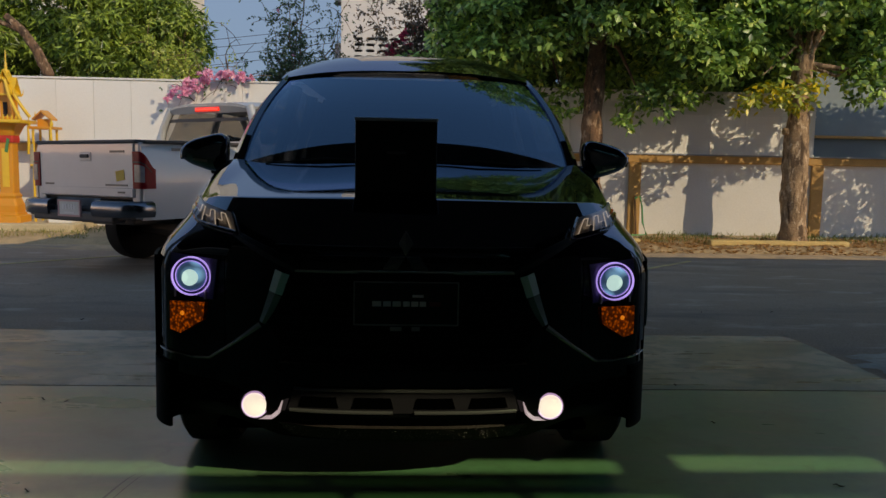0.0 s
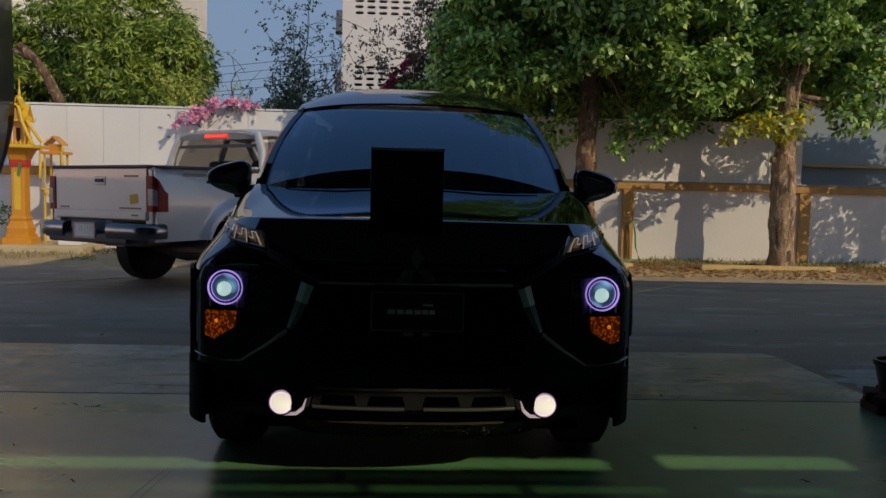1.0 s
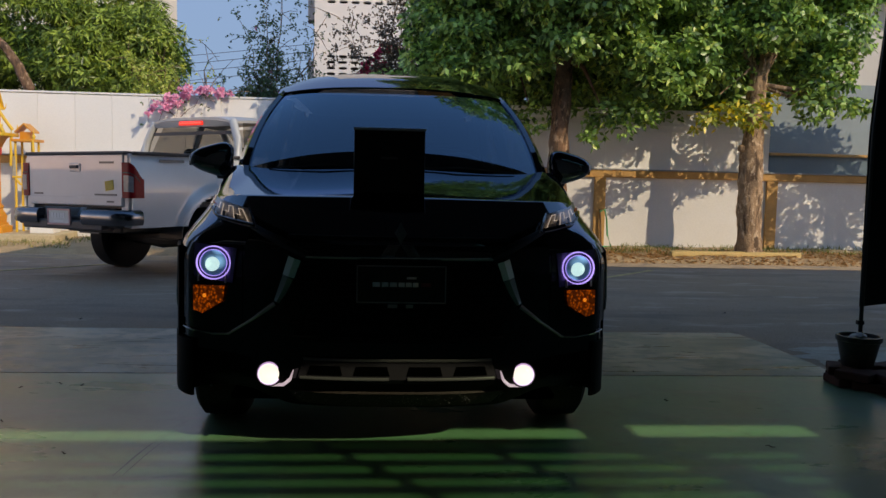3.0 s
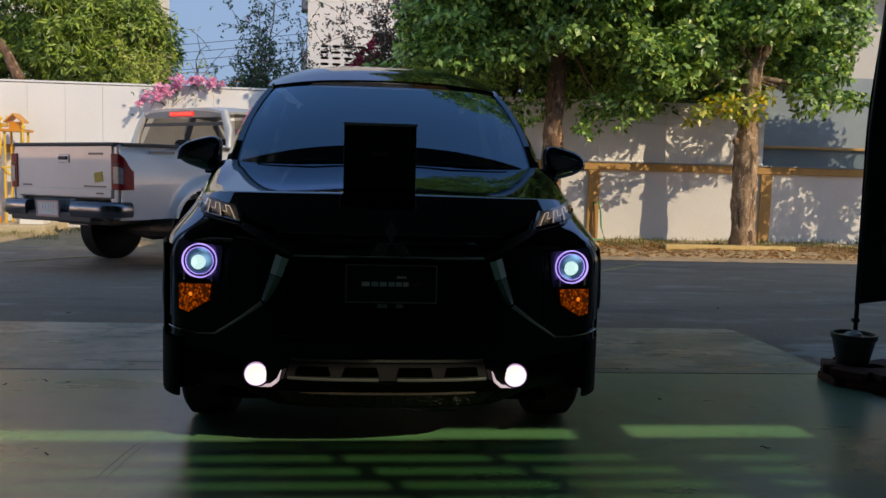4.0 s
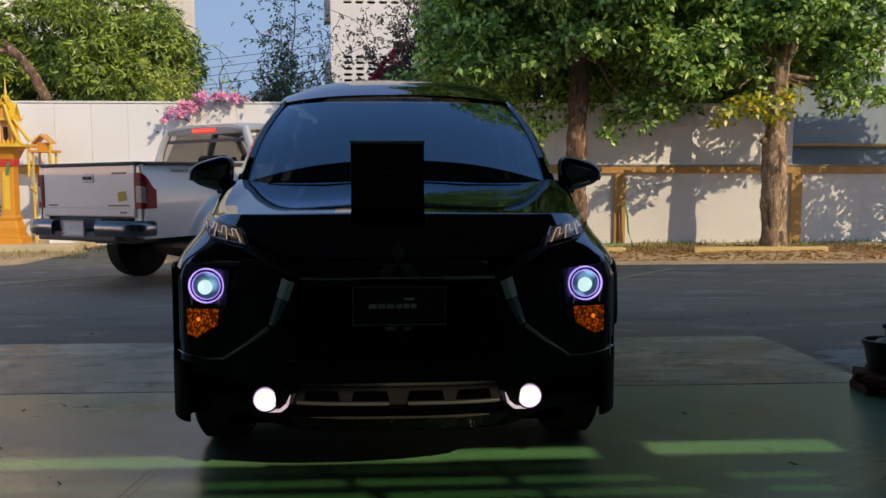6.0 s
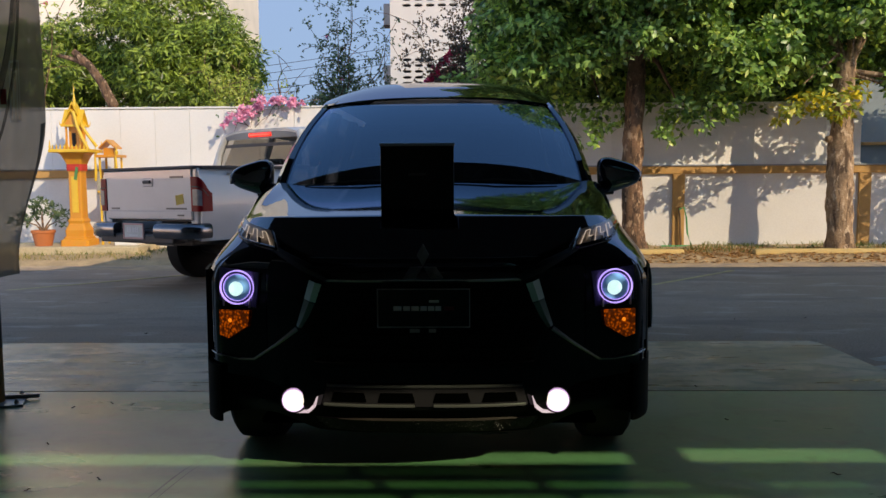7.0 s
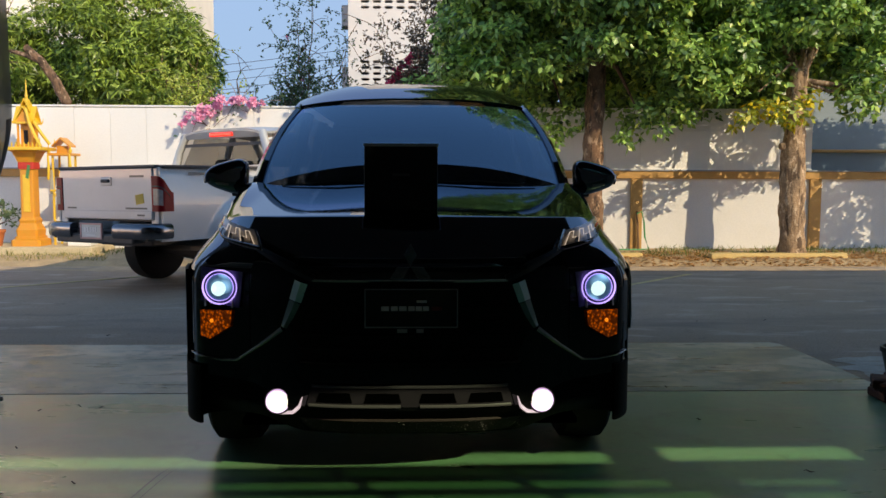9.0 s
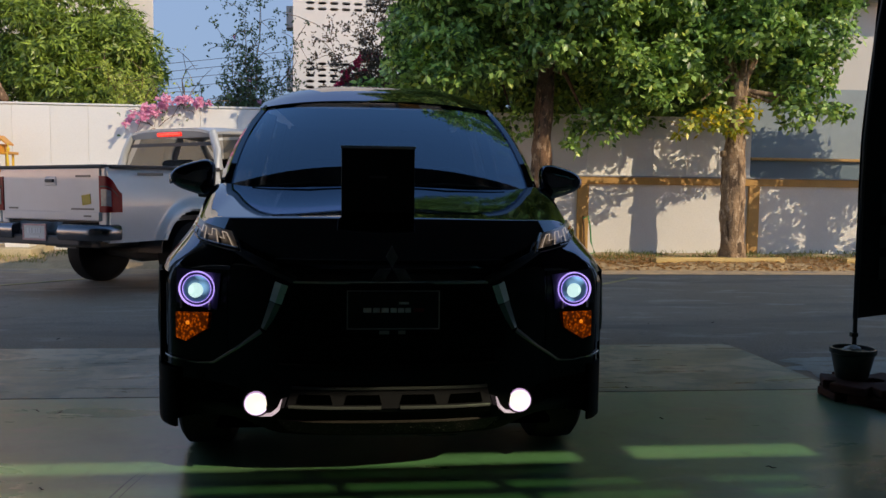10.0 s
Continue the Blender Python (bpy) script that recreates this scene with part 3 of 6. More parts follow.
bm = boxm((3.3, 0.95, 0.26), (-6.35, 9.98, 0.02), 0.015)
tagged(part("shrine_platform", bm, M_PLATFORM), "low weathered concrete platform beside the wall", "platform", kind="structure")


def scatter_blades(name, n, area, h, w, material, seed, label, cat, flat=False):
    rng = np.random.default_rng(seed)
    x0, x1, y0, y1 = area
    V, F = [], []
    for i in range(n):
        x, y = rng.uniform(x0, x1), rng.uniform(y0, y1)
        if not flat and noise.noise((x * 1.1, y * 2, 9)) < -0.12:
            continue
        z = verge_z(x, y) - 0.004
        a = rng.uniform(0, 2 * math.pi)
        hh, ww = h * rng.uniform(0.5, 1.3), w * rng.uniform(0.6, 1.3)
        c, s = math.cos(a), math.sin(a)
        k = len(V)
        if flat:
            t = rng.uniform(0.0, 0.02)
            V += [(x - c * hh, y - s * hh, z + 0.008), (x + s * ww, y - c * ww, z + 0.008 + t), (x + c * hh, y + s * hh, z + 0.012), (x - s * ww, y + c * ww, z + 0.01 + t)]
            F.append((k, k + 1, k + 2, k + 3))
        else:
            lx, ly = rng.normal(0, 0.4, 2) * hh
            V += [(x - c * ww, y - s * ww, z), (x + c * ww, y + s * ww, z), (x + lx * 0.4 + c * ww * .6, y + ly * 0.4 + s * ww * .6, z + hh * 0.6), (x + lx, y + ly, z + hh)]
            F += [(k, k + 1, k + 2), (k, k + 2, k + 3)]
    return tagged(arr(name, V, F, material), label, cat, kind="stuff")

scatter_blades("grass", 9000, (-12, 12, 9.35, 10.45), 0.07, 0.006, M_GRASS, 1, "short dry grass tufts along the wall", "grass")
scatter_blades("grass", 1600, (-9, -3.5, 9.0, 9.5), 0.045, 0.006, M_DRYGRASS, 2, "short dry grass before the shrine platform", "grass")
scatter_blades("leaf_litter", 7000, (1.0, 10, 8.72, 9.95), 0.036, 0.015, M_LITTER, 3, "brown fallen leaves on the verge", "leaf litter", True)


# ---- trees ----
def leaves(centers, dirs, per, length, width, seed, droop=0.5, spread=1.0, twig=0.25):
    """Sprays of folded leaves: vertices and faces."""
    rng = np.random.default_rng(seed)
    C = np.repeat(np.asarray(centers), per, axis=0)
    D = np.repeat(np.asarray(dirs), per, axis=0)
    n = len(C)
    t = rng.uniform(0, 1, (n, 1))
    P = C + D * t * twig
    L = D * 0.6 + rng.normal(0, spread, (n, 3))
    L[:, 2] -= droop
    L /= np.linalg.norm(L, axis=1, keepdims=True)
    R = rng.normal(0, 0.55, (n, 3)) + np.array([0.85, -0.95, 0.85])
    S = np.cross(L, R)
    S /= np.linalg.norm(S, axis=1, keepdims=True) + 1e-9
    N = np.cross(S, L)
    flip = np.where(N[:, 2:3] < 0, -1, 1)
    N *= flip
    ln = length * rng.uniform(0.65, 1.25, (n, 1))
    wd = width * rng.uniform(0.7, 1.2, (n, 1))
    v0 = P
    v1 = P + L * ln * 0.42 + S * wd - N * wd * 0.25
    v2 = P + L * ln - N * ln * 0.08
    v3 = P + L * ln * 0.42 - S * wd - N * wd * 0.25
    V = np.stack([v0, v1, v2, v3], axis=1).reshape(-1, 3)
    F = np.arange(n * 4).reshape(-1, 4)
    F = np.concatenate([F[:, [0, 1, 2]], F[:, [0, 2, 3]]])
    return V, F


def clumps(blobs, seed, inner=0.45):
    """Spray places and directions in a set of ellipsoids (centre, radii, count)."""
    rng = np.random.default_rng(seed)
    cs, ds = [], []
    for c, r, n in blobs:
        d = rng.normal(0, 1, (n, 3))
        d /= np.linalg.norm(d, axis=1, keepdims=True)
        rad = rng.uniform(inner, 1.0, (n, 1)) ** 0.7
        cs.append(np.array(c) + d * rad * np.array(r))
        ds.append(d)
    return np.concatenate(cs), np.concatenate(ds)


def rosettes(lobes, seed, per, length, width, droop=0.35, lift=0.4, jitter=0.3, depth=0.3):
    """Leaf rosettes that face outwards from the skin of each lobe (centre, radii, count): vertices and faces."""
    rng = np.random.default_rng(seed)
    P, A = [], []
    for c, r, n in lobes:
        r = np.array(r, float)
        d = rng.normal(0, 1, (n, 3))
        d /= np.linalg.norm(d, axis=1, keepdims=True)
        P.append(np.array(c) + d * r * (1 - depth * rng.uniform(0, 1, (n, 1)) ** 1.6))
        A.append(d / r / np.linalg.norm(d / r, axis=1, keepdims=True))
    P, A = np.concatenate(P), np.concatenate(A)
    A = A + np.array([0, 0, lift]) + rng.normal(0, jitter, A.shape)
    A /= np.linalg.norm(A, axis=1, keepdims=True)
    U = np.cross(A, rng.normal(0, 1, A.shape))
    U /= np.linalg.norm(U, axis=1, keepdims=True) + 1e-9
    W = np.cross(A, U)
    n = len(P)
    k = np.tile(np.arange(per), n)
    P, A, U, W = (np.repeat(q, per, axis=0) for q in (P, A, U, W))
    phi = (2 * np.pi * k / per + rng.normal(0, 0.35, n * per))[:, None]
    L = (np.cos(phi) * U + np.sin(phi) * W) * 0.9 + A * rng.uniform(0.0, 0.7, phi.shape)
    L[:, 2] -= droop * rng.uniform(0.4, 1.6, n * per)
    L /= np.linalg.norm(L, axis=1, keepdims=True)
    A = A + rng.normal(0, 0.5, A.shape)
    N = A - L * np.sum(A * L, axis=1, keepdims=True)
    N /= np.linalg.norm(N, axis=1, keepdims=True) + 1e-9
    S = np.cross(L, N)
    P = P + A * rng.normal(0, length * 0.25, phi.shape) + L * length * rng.uniform(0.05, 0.4, phi.shape)
    ln = length * rng.uniform(0.6, 1.3, phi.shape)
    wd = width * rng.uniform(0.7, 1.25, phi.shape)
    v1 = P + L * ln * 0.45 + S * wd - N * wd * 0.3
    v2 = P + L * ln - N * ln * 0.14
    v3 = P + L * ln * 0.45 - S * wd - N * wd * 0.3
    V = np.stack([P, v1, v2, v3], axis=1).reshape(-1, 3)
    F = np.arange(n * per * 4).reshape(-1, 4)
    return V, np.concatenate([F[:, [0, 1, 2]], F[:, [0, 2, 3]]])


def lobed_crown(center, radii, n, seed, size, count, low=-0.75, shell=0.55):
    """Leaf lobes strewn through the outer part of an ellipsoid, with gaps between them."""
    rng = np.random.default_rng(seed)
    out = []
    while len(out) < n:
        d = rng.uniform(-1, 1, 3)
        q = np.linalg.norm(d)
        if q > 1 or q < shell or d[2] < low:
            continue
        k = size * rng.uniform(0.6, 1.35)
        out.append((np.array(center) + d * np.array(radii), (k, k * 0.9, k * rng.uniform(0.5, 0.75)), int(count * k * k / size / size)))
    return out


def leaf_part(name, V, F, material, parent, label=""):
    return arr(name, V.tolist(), F.tolist(), material, parent, label)


def trunk(pts, radii, seed, seg=26, rough=0.19):
    """A tapered trunk with uneven bark."""
    P = []
    R = []
    for i in range(len(pts) - 1):
        for j in range(12):
            t = j / 12
            P.append(Vector(pts[i]).lerp(Vector(pts[i + 1]), t))
            R.append(radii[i] * (1 - t) + radii[i + 1] * t)
    P.append(Vector(pts[-1]))
    R.append(radii[-1])
    bm = tube(P, R, seg)
    for v in bm.verts:
        q = v.co * 3.0 + Vector((seed, 0, 0))
        k = noise.noise(Vector((q.x * 2, q.y * 2, q.z))) * rough
        k += (abs(noise.noise(Vector((q.x * 7, q.y * 7, q.z * 1.6)))) - 0.25) * rough * 1.1 + noise.noise(q * 9) * rough * 0.3
        near = min(P, key=lambda p: (p - v.co).length)
        v.co += (v.co - near) * k
    return bm


def limbs(tree_ob, material, start, targets, r0, seed):
    rng = np.random.default_rng(seed)
    s = Vector(start)
    for t in targets:
        t = Vector(t)
        mid = s.lerp(t, 0.5) + Vector(rng.normal(0, 0.18, 3)) + Vector((0, 0, 0.15))
        part("branch", tube([s, s.lerp(mid, 0.5), mid, t], [r0, r0 * 0.75, r0 * 0.5, r0 * 0.15], 7), material, tree_ob, smooth=60)


# street tree beside the car
tree = tagged(empty("tree", Matrix.Translation((2.60, 9.5, 0.02))), "broad leafy green tree with a rough brown trunk on the verge", "tree", "trees on the verge")
b1 = trunk([(0.06, 0, -0.05), (0.05, 0, 0.35), (0.04, 0, 1.4), (0.05, 0, 2.0), (0.10, -0.05, 3.0), (0.2, -0.1, 3.8), (0.15, -0.2, 6.0), (0.1, -0.3, 7.6)], [0.21, 0.165, 0.145, 0.14, 0.12, 0.11, 0.09, 0.04], 5)
part("trunk", b1, M_BARK, tree, "rough brown trunk", smooth=60)
bl1 = lobed_crown((0.05, -0.25, 4.5), (2.0, 1.5, 2.4), 92, 11, 0.46, 62)
bl1 += lobed_crown((-0.1, 0.1, 4.0), (1.9, 0.9, 1.5), 40, 18, 0.42, 34, shell=0.0)
bl1 += lobed_crown((-1.25, 0.0, 3.7), (0.8, 0.9, 1.3), 30, 38, 0.38, 40, low=-1, shell=0)
bl1 += lobed_crown((0.1, -0.4, 7.4), (2.1, 1.8, 1.5), 30, 16, 0.6, 40)
bl1 += [((1.75, -0.75, 2.95), (0.42, 0.4, 0.30), 70), ((1.45, -0.7, 2.55), (0.38, 0.35, 0.25), 58), ((1.95, -0.5, 3.45), (0.42, 0.4, 0.32), 66), ((1.6, -0.9, 3.8), (0.5, 0.4, 0.32), 70),
        ((1.0, -0.9, 2.85), (0.42, 0.36, 0.26), 60), ((0.5, -1.0, 3.2), (0.45, 0.4, 0.3), 66), ((-0.15, -1.1, 3.0), (0.42, 0.4, 0.26), 60), ((-0.75, -0.9, 2.75), (0.45, 0.4, 0.26), 60), ((-1.45, -0.6, 2.65), (0.45, 0.4, 0.28), 56), ((-2.0, -0.2, 2.75), (0.36, 0.36, 0.28), 46),
        ((0.72, -0.25, 2.15), (0.26, 0.22, 0.22), 16), ((0.52, -0.2, 1.85), (0.2, 0.18, 0.24), 10), ((1.12, -0.45, 2.15), (0.28, 0.22, 0.18), 26), ((0.98, -0.4, 1.95), (0.12, 0.12, 0.18), 7), ((-0.35, 0.15, 2.05), (0.32, 0.26, 0.24), 18), ((-0.55, 0.25, 1.75), (0.22, 0.2, 0.2), 8), ((0.35, 0.35, 2.45), (0.5, 0.25, 0.3), 30), ((1.3, 0.35, 2.55), (0.5, 0.22, 0.22), 30), ((-0.95, 0.2, 2.3), (0.4, 0.26, 0.28), 26)]
limbs(tree, M_BARK, (0.10, -0.06, 2.9), [tuple(b[0]) for b in bl1[:92:6]] + [(1.6, -0.8, 3.0), (-1.4, -0.6, 2.8), (0.6, -0.25, 2.2), (-0.4, 0.1, 2.2)], 0.065, 3)
bl1 += lobed_crown((0.6, 1.55, 2.75), (3.2, 0.3, 0.75), 90, 39, 0.34, 36, low=-1, shell=0)
bl1 += lobed_crown((-1.25, -0.5, 6.0), (1.2, 1.1, 1.6), 46, 48, 0.5, 56, low=-1, shell=0)
# overhang out of view, added to shade the crown's left part
bl1 += lobed_crown((-0.05, -2.1, 4.75), (1.35, 0.9, 0.9), 70, 47, 0.42, 64, low=-1, shell=0)
limbs(tree, M_BARK, (0.18, -0.1, 3.6), [(0.3, -2.0, 4.6), (0.9, -2.3, 4.9), (1.2, -1.9, 4.5)], 0.06, 8)
bl1 += lobed_crown((0.3, 0.45, 3.3), (2.5, 0.3, 0.8), 34, 27, 0.36, 40, low=-1, shell=0)
V, F = rosettes([(c, r, int(n * 1.7)) for c, r, n in bl1], 31, 7, 0.115, 0.031, jitter=0.45, depth=0.5)
leaf_part("crown", V, F, M_LEAF, tree, "dense crown of glossy green leaves")

tree2 = tagged(empty("tree", Matrix.Translation((5.62, 9.38, 0.02))), "slender leafy tree with a pale trunk and yellowing low leaves", "tree", "trees on the verge")
b2 = trunk([(0.02, 0, -0.05), (0.0, 0, 0.3), (-0.02, 0, 1.0), (-0.03, 0, 1.7), (-0.02, 0, 2.3), (0.05, 0, 3.2), (0.1, 0, 4.6)], [0.235, 0.185, 0.178, 0.155, 0.13, 0.11, 0.05], 9)
box(b2, (-0.20, -0.02, 1.64), (0.10, 0.1, 0.1), 0.03)
part("trunk", b2, M_BARKL, tree2, "pale rough trunk with a knob", smooth=60)
bl2 = lobed_crown((0.15, -0.05, 4.2), (1.5, 1.0, 1.75), 40, 12, 0.42, 50, low=-0.55)
bl2 += lobed_crown((-0.1, 0.2, 3.6), (1.2, 0.6, 1.0), 22, 29, 0.4, 34, shell=0.0)
bl2 += [((0.75, -0.35, 2.30), (0.34, 0.3, 0.30), 46), ((1.0, -0.3, 2.75), (0.4, 0.34, 0.34), 56), ((1.25, -0.3, 3.3), (0.4, 0.36, 0.4), 58), ((1.35, -0.25, 2.3), (0.30, 0.25, 0.13), 20), ((-0.85, -0.3, 2.8), (0.4, 0.32, 0.3), 30), ((-1.1, -0.1, 2.5), (0.34, 0.3, 0.24), 12), ((-0.5, -0.1, 2.65), (0.36, 0.3, 0.26), 20), ((-1.2, 0.1, 3.1), (0.4, 0.3, 0.4), 40)]
limbs(tree2, M_BARKL, (0.03, 0, 2.6), [tuple(b[0]) for b in bl2[:40:4]] + [(0.95, -0.3, 2.5), (-0.7, -0.3, 2.4), (1.35, -0.25, 2.3)], 0.05, 4)
bl2 += lobed_crown((0.0, 0.5, 3.3), (1.6, 0.25, 0.85), 30, 28, 0.36, 40, low=-1, shell=0)
V, F = rosettes([(c, r, int(n * 1.3)) for c, r, n in bl2], 32, 7, 0.115, 0.031, jitter=0.45, depth=0.5)
leaf_part("crown", V, F, M_LEAF, tree2, "crown of green leaves")
V, F = rosettes([((-0.70, -0.45, 2.12), (0.34, 0.28, 0.16), 26), ((-0.28, -0.45, 2.10), (0.28, 0.24, 0.18), 22), ((-0.1, -0.45, 2.32), (0.22, 0.2, 0.14), 10), ((-0.95, -0.4, 2.0), (0.2, 0.18, 0.12), 9)], 33, 7, 0.11, 0.028)
leaf_part("crown", V, F, M_LEAFB, tree2, "yellowing low leaves")

tree3 = tagged(empty("tree", Matrix.Translation((9.25, 8.6, 0))), "leafy tree with a pale trunk shading the wall", "tree", "trees on the verge")
part("trunk", trunk([(0, 0, -0.05), (0.02, 0, 1.2), (0.0, 0, 2.6), (0.1, 0, 4.0)], [0.2, 0.15, 0.12, 0.06], 17), M_BARKL, tree3, "pale rough trunk", smooth=60)
bl4 = lobed_crown((0.1, 0.0, 3.2), (1.25, 1.0, 1.7), 44, 19, 0.36, 40, low=-1, shell=0.3) + [((-0.7, 0.0, 2.1), (0.45, 0.4, 0.4), 22), ((-0.3, 0.1, 1.7), (0.4, 0.3, 0.3), 14)]
limbs(tree3, M_BARKL, (0.03, 0, 2.5), [tuple(b[0]) for b in bl4[:22:3]], 0.05, 6)
V, F = rosettes(bl4, 35, 7, 0.115, 0.030)
leaf_part("crown", V, F, M_LEAF, tree3, "crown of green leaves")

mango = tagged(empty("tree", Matrix.Translation((-6.2, 13.0, 0))), "dense mango tree with long leaves behind the wall", "tree", "trees behind the wall")
bm = trunk([(0.45, -1.3, 0), (0.44, -1.4, 1.8), (0.40, -1.42, 2.36), (0.20, -1.45, 2.8), (0.02, -1.5, 3.08), (-0.24, -1.5, 3.32)], [0.13, 0.10, 0.085, 0.075, 0.065, 0.055], 2)
tube([(-0.02, -1.5, 3.10), (-0.28, -1.5, 3.20), (-0.55, -1.45, 3.27)], [0.05, 0.04, 0.03], 8, bm)
part("trunk", bm, M_BARK, mango, "bare pale brown limb", smooth=60)
bl3 = lobed_crown((0.75, 0.2, 3.35), (1.6, 1.2, 1.1), 60, 14, 0.34, 38, low=-0.9)
bl3 += lobed_crown((-1.5, 0.2, 3.1), (1.35, 1.1, 1.0), 42, 15, 0.34, 36, low=-0.9)
bl3 += lobed_crown((0.0, 0.5, 3.0), (2.0, 0.6, 0.9), 40, 25, 0.34, 24, low=-1, shell=0)
bl3 += [((1.0, 0.2, 4.25), (0.5, 0.5, 0.3), 46), ((0.35, 0.2, 4.4), (0.5, 0.5, 0.3), 46), ((-0.3, 0.2, 4.35), (0.5, 0.5, 0.3), 46), ((-0.9, 0.2, 4.0), (0.5, 0.5, 0.3), 40), ((1.55, 0.1, 3.95), (0.4, 0.4, 0.3), 40), ((1.95, 0.0, 3.55), (0.35, 0.35, 0.3), 36), ((2.2, -0.3, 3.2), (0.35, 0.3, 0.3), 34), ((2.35, -0.2, 2.8), (0.3, 0.3, 0.3), 34), ((1.9, -0.4, 2.7), (0.4, 0.3, 0.3), 34), ((1.0, -0.9, 2.7), (0.5, 0.3, 0.3), 40), ((0.2, -0.8, 2.6), (0.4, 0.3, 0.3), 34)]
bl3 += [((1.25, 0.3, 4.7), (0.45, 0.4, 0.3), 44), ((0.7, 0.3, 4.8), (0.5, 0.45, 0.3), 46), ((0.1, 0.3, 4.75), (0.5, 0.45, 0.3), 46), ((-0.45, 0.3, 4.6), (0.45, 0.4, 0.3), 36), ((1.6, 0.2, 4.35), (0.35, 0.35, 0.3), 34), ((0.95, 0.4, 5.15), (0.45, 0.4, 0.3), 40), ((0.3, 0.4, 5.2), (0.45, 0.4, 0.3), 40)]
bl3 = [b for b in bl3 if not (-0.75 < b[0][0] < 0.3 and b[0][2] < 3.0 and b[0][1] < 0.35)]
V, F = rosettes([(c, r, int(n * 1.4)) for c, r, n in bl3], 34, 9, 0.16, 0.019, 0.55, 0.5, 0.3, 0.35)
leaf_part("crown", V, F, M_MANGO, mango, "crown of long drooping leaves")

# thin thorny shrub with pink flowers, and bougainvillea over the wall
def twiggy(name, base, tips, label, seed, leafcount, material, flowers=0, petal=None):
    ob = tagged(empty(name, Matrix.Translation(base)), label, "shrub", "shrubs behind the wall")
    rng = np.random.default_rng(seed)
    pts = []
    fine = bmesh.new()
    for t in tips:
        bm = bmesh.new()
        t = Vector(t)
        n = 9
        line = []
        for i in range(n + 1):
            s = i / n
            line.append(Vector((t.x * s ** 1.2, t.y * s, t.z * s)) + Vector(rng.normal(0, 0.035, 3)) * s)
        tube(line, [0.022 * (1 - 0.8 * i / n) for i in range(n + 1)], 5, bm)
        for i in range(2, n + 1):
            pts.append(line[i])
            for _ in range(2):
                d = Vector(rng.normal(0, 0.22, 3))
                tube([line[i], line[i] + d * 0.5 + Vector((0, 0, 0.03)), line[i] + d], [0.006, 0.005, 0.003], 4, fine)
                pts.append(line[i] + d)
        part("stem", bm, M_BARK, ob)
    tagged(part("fine_twig", fine, M_BARK, ob), kind="stuff")
    P = np.array([tuple(p) for p in pts])
    idx = rng.integers(0, len(P), leafcount)
    C = P[idx] + rng.normal(0, 0.07, (leafcount, 3))
    D = rng.normal(0, 1, (leafcount, 3))
    D /= np.linalg.norm(D, axis=1, keepdims=True)
    V, F = leaves(C, D, 4, 0.055, 0.016, seed, 0.1, 1.0, 0.06)
    leaf_part("foliage", V, F, material, ob)
    if flowers:
        idx = rng.integers(0, len(P), flowers)
        C = P[idx] + rng.normal(0, 0.05, (flowers, 3))
        V, F = leaves(C, rng.normal(0, 0.6, (flowers, 3)), 9, 0.055, 0.024, seed + 1, 0.0, 1.2, 0.04)
        tagged(leaf_part("blossom", V, F, petal, ob, "clusters of bright bracts"), kind="stuff")
    return ob

rng = np.random.default_rng(7)
twiggy("shrub", (-1.95, 12.2, 1.3), [(x, rng.normal(0, 0.2), z) for x, z in ((-0.85, 1.2), (-0.45, 1.5), (-0.35, 2.1), (-0.1, 2.75), (0.05, 2.4), (0.2, 2.9), (0.7, 1.7), (0.95, 2.65), (-0.3, 1.3), (0.25, 1.5), (0.0, 1.6), (-0.5, 1.1), (0.45, 1.25), (0.1, 1.2), (-0.15, 1.35))], "thin wiry shrub with small dark leaves above the wall", 41, 2700, M_SPARSE, 9, M_PETAL)
V, F = rosettes([((-0.2, 0, 1.15), (0.4, 0.3, 0.3), 60), ((0.2, 0, 1.3), (0.4, 0.3, 0.35), 70), ((0.0, 0, 1.75), (0.3, 0.25, 0.3), 30), ((-0.1, 0, 2.35), (0.2, 0.2, 0.25), 16)], 71, 8, 0.06, 0.016)
leaf_part("foliage", V, F, M_SPARSE, bpy.data.objects["shrub"])
twiggy("bougainvillea", (-2.9, 11.0, 1.5), [(-0.5, -0.6, 0.66), (-0.2, -0.5, 0.82), (0.1, -0.45, 0.84), (0.4, -0.4, 0.84)], "pink flowering bougainvillea hanging over the wall", 42, 60, M_SPARSE, 5, M_PETAL)
V, F = leaves(*clumps([((-0.50, -0.68, 0.60), (0.13, 0.07, 0.06), 18), ((-0.32, -0.64, 0.70), (0.14, 0.08, 0.08), 26), ((-0.12, -0.6, 0.84), (0.10, 0.08, 0.07), 22), ((0.16, -0.55, 0.86), (0.11, 0.08, 0.05), 18), ((0.42, -0.55, 0.84), (0.12, 0.08, 0.04), 16), ((-0.62, -0.70, 0.50), (0.06, 0.05, 0.04), 4)], 61), 7, 0.06, 0.026, 62, 0.0, 1.2, 0.04)
tagged(leaf_part("blossom", V, F, M_PETAL, bpy.data.objects["bougainvillea"], "dense bright pink bracts"), kind="stuff")
twiggy("bougainvillea", (-3.75, 11.6, 1.3), [(-0.3, 0, 1.5), (0.1, 0, 1.7), (0.2, 0, 1.3), (-0.5, 0, 1.7), (0.0, 0.1, 1.3)], "tall bougainvillea with a few pink flowers", 43, 1000, M_LIME, 9, M_PETAL)
twiggy("bougainvillea", (-3.0, 12.0, 1.3), [(-0.05, 0, 2.0), (0.12, 0, 1.4), (0.2, 0.1, 1.1)], "pale green bougainvillea shoot above the wall", 45, 110, M_LIME, 1, M_PETAL)
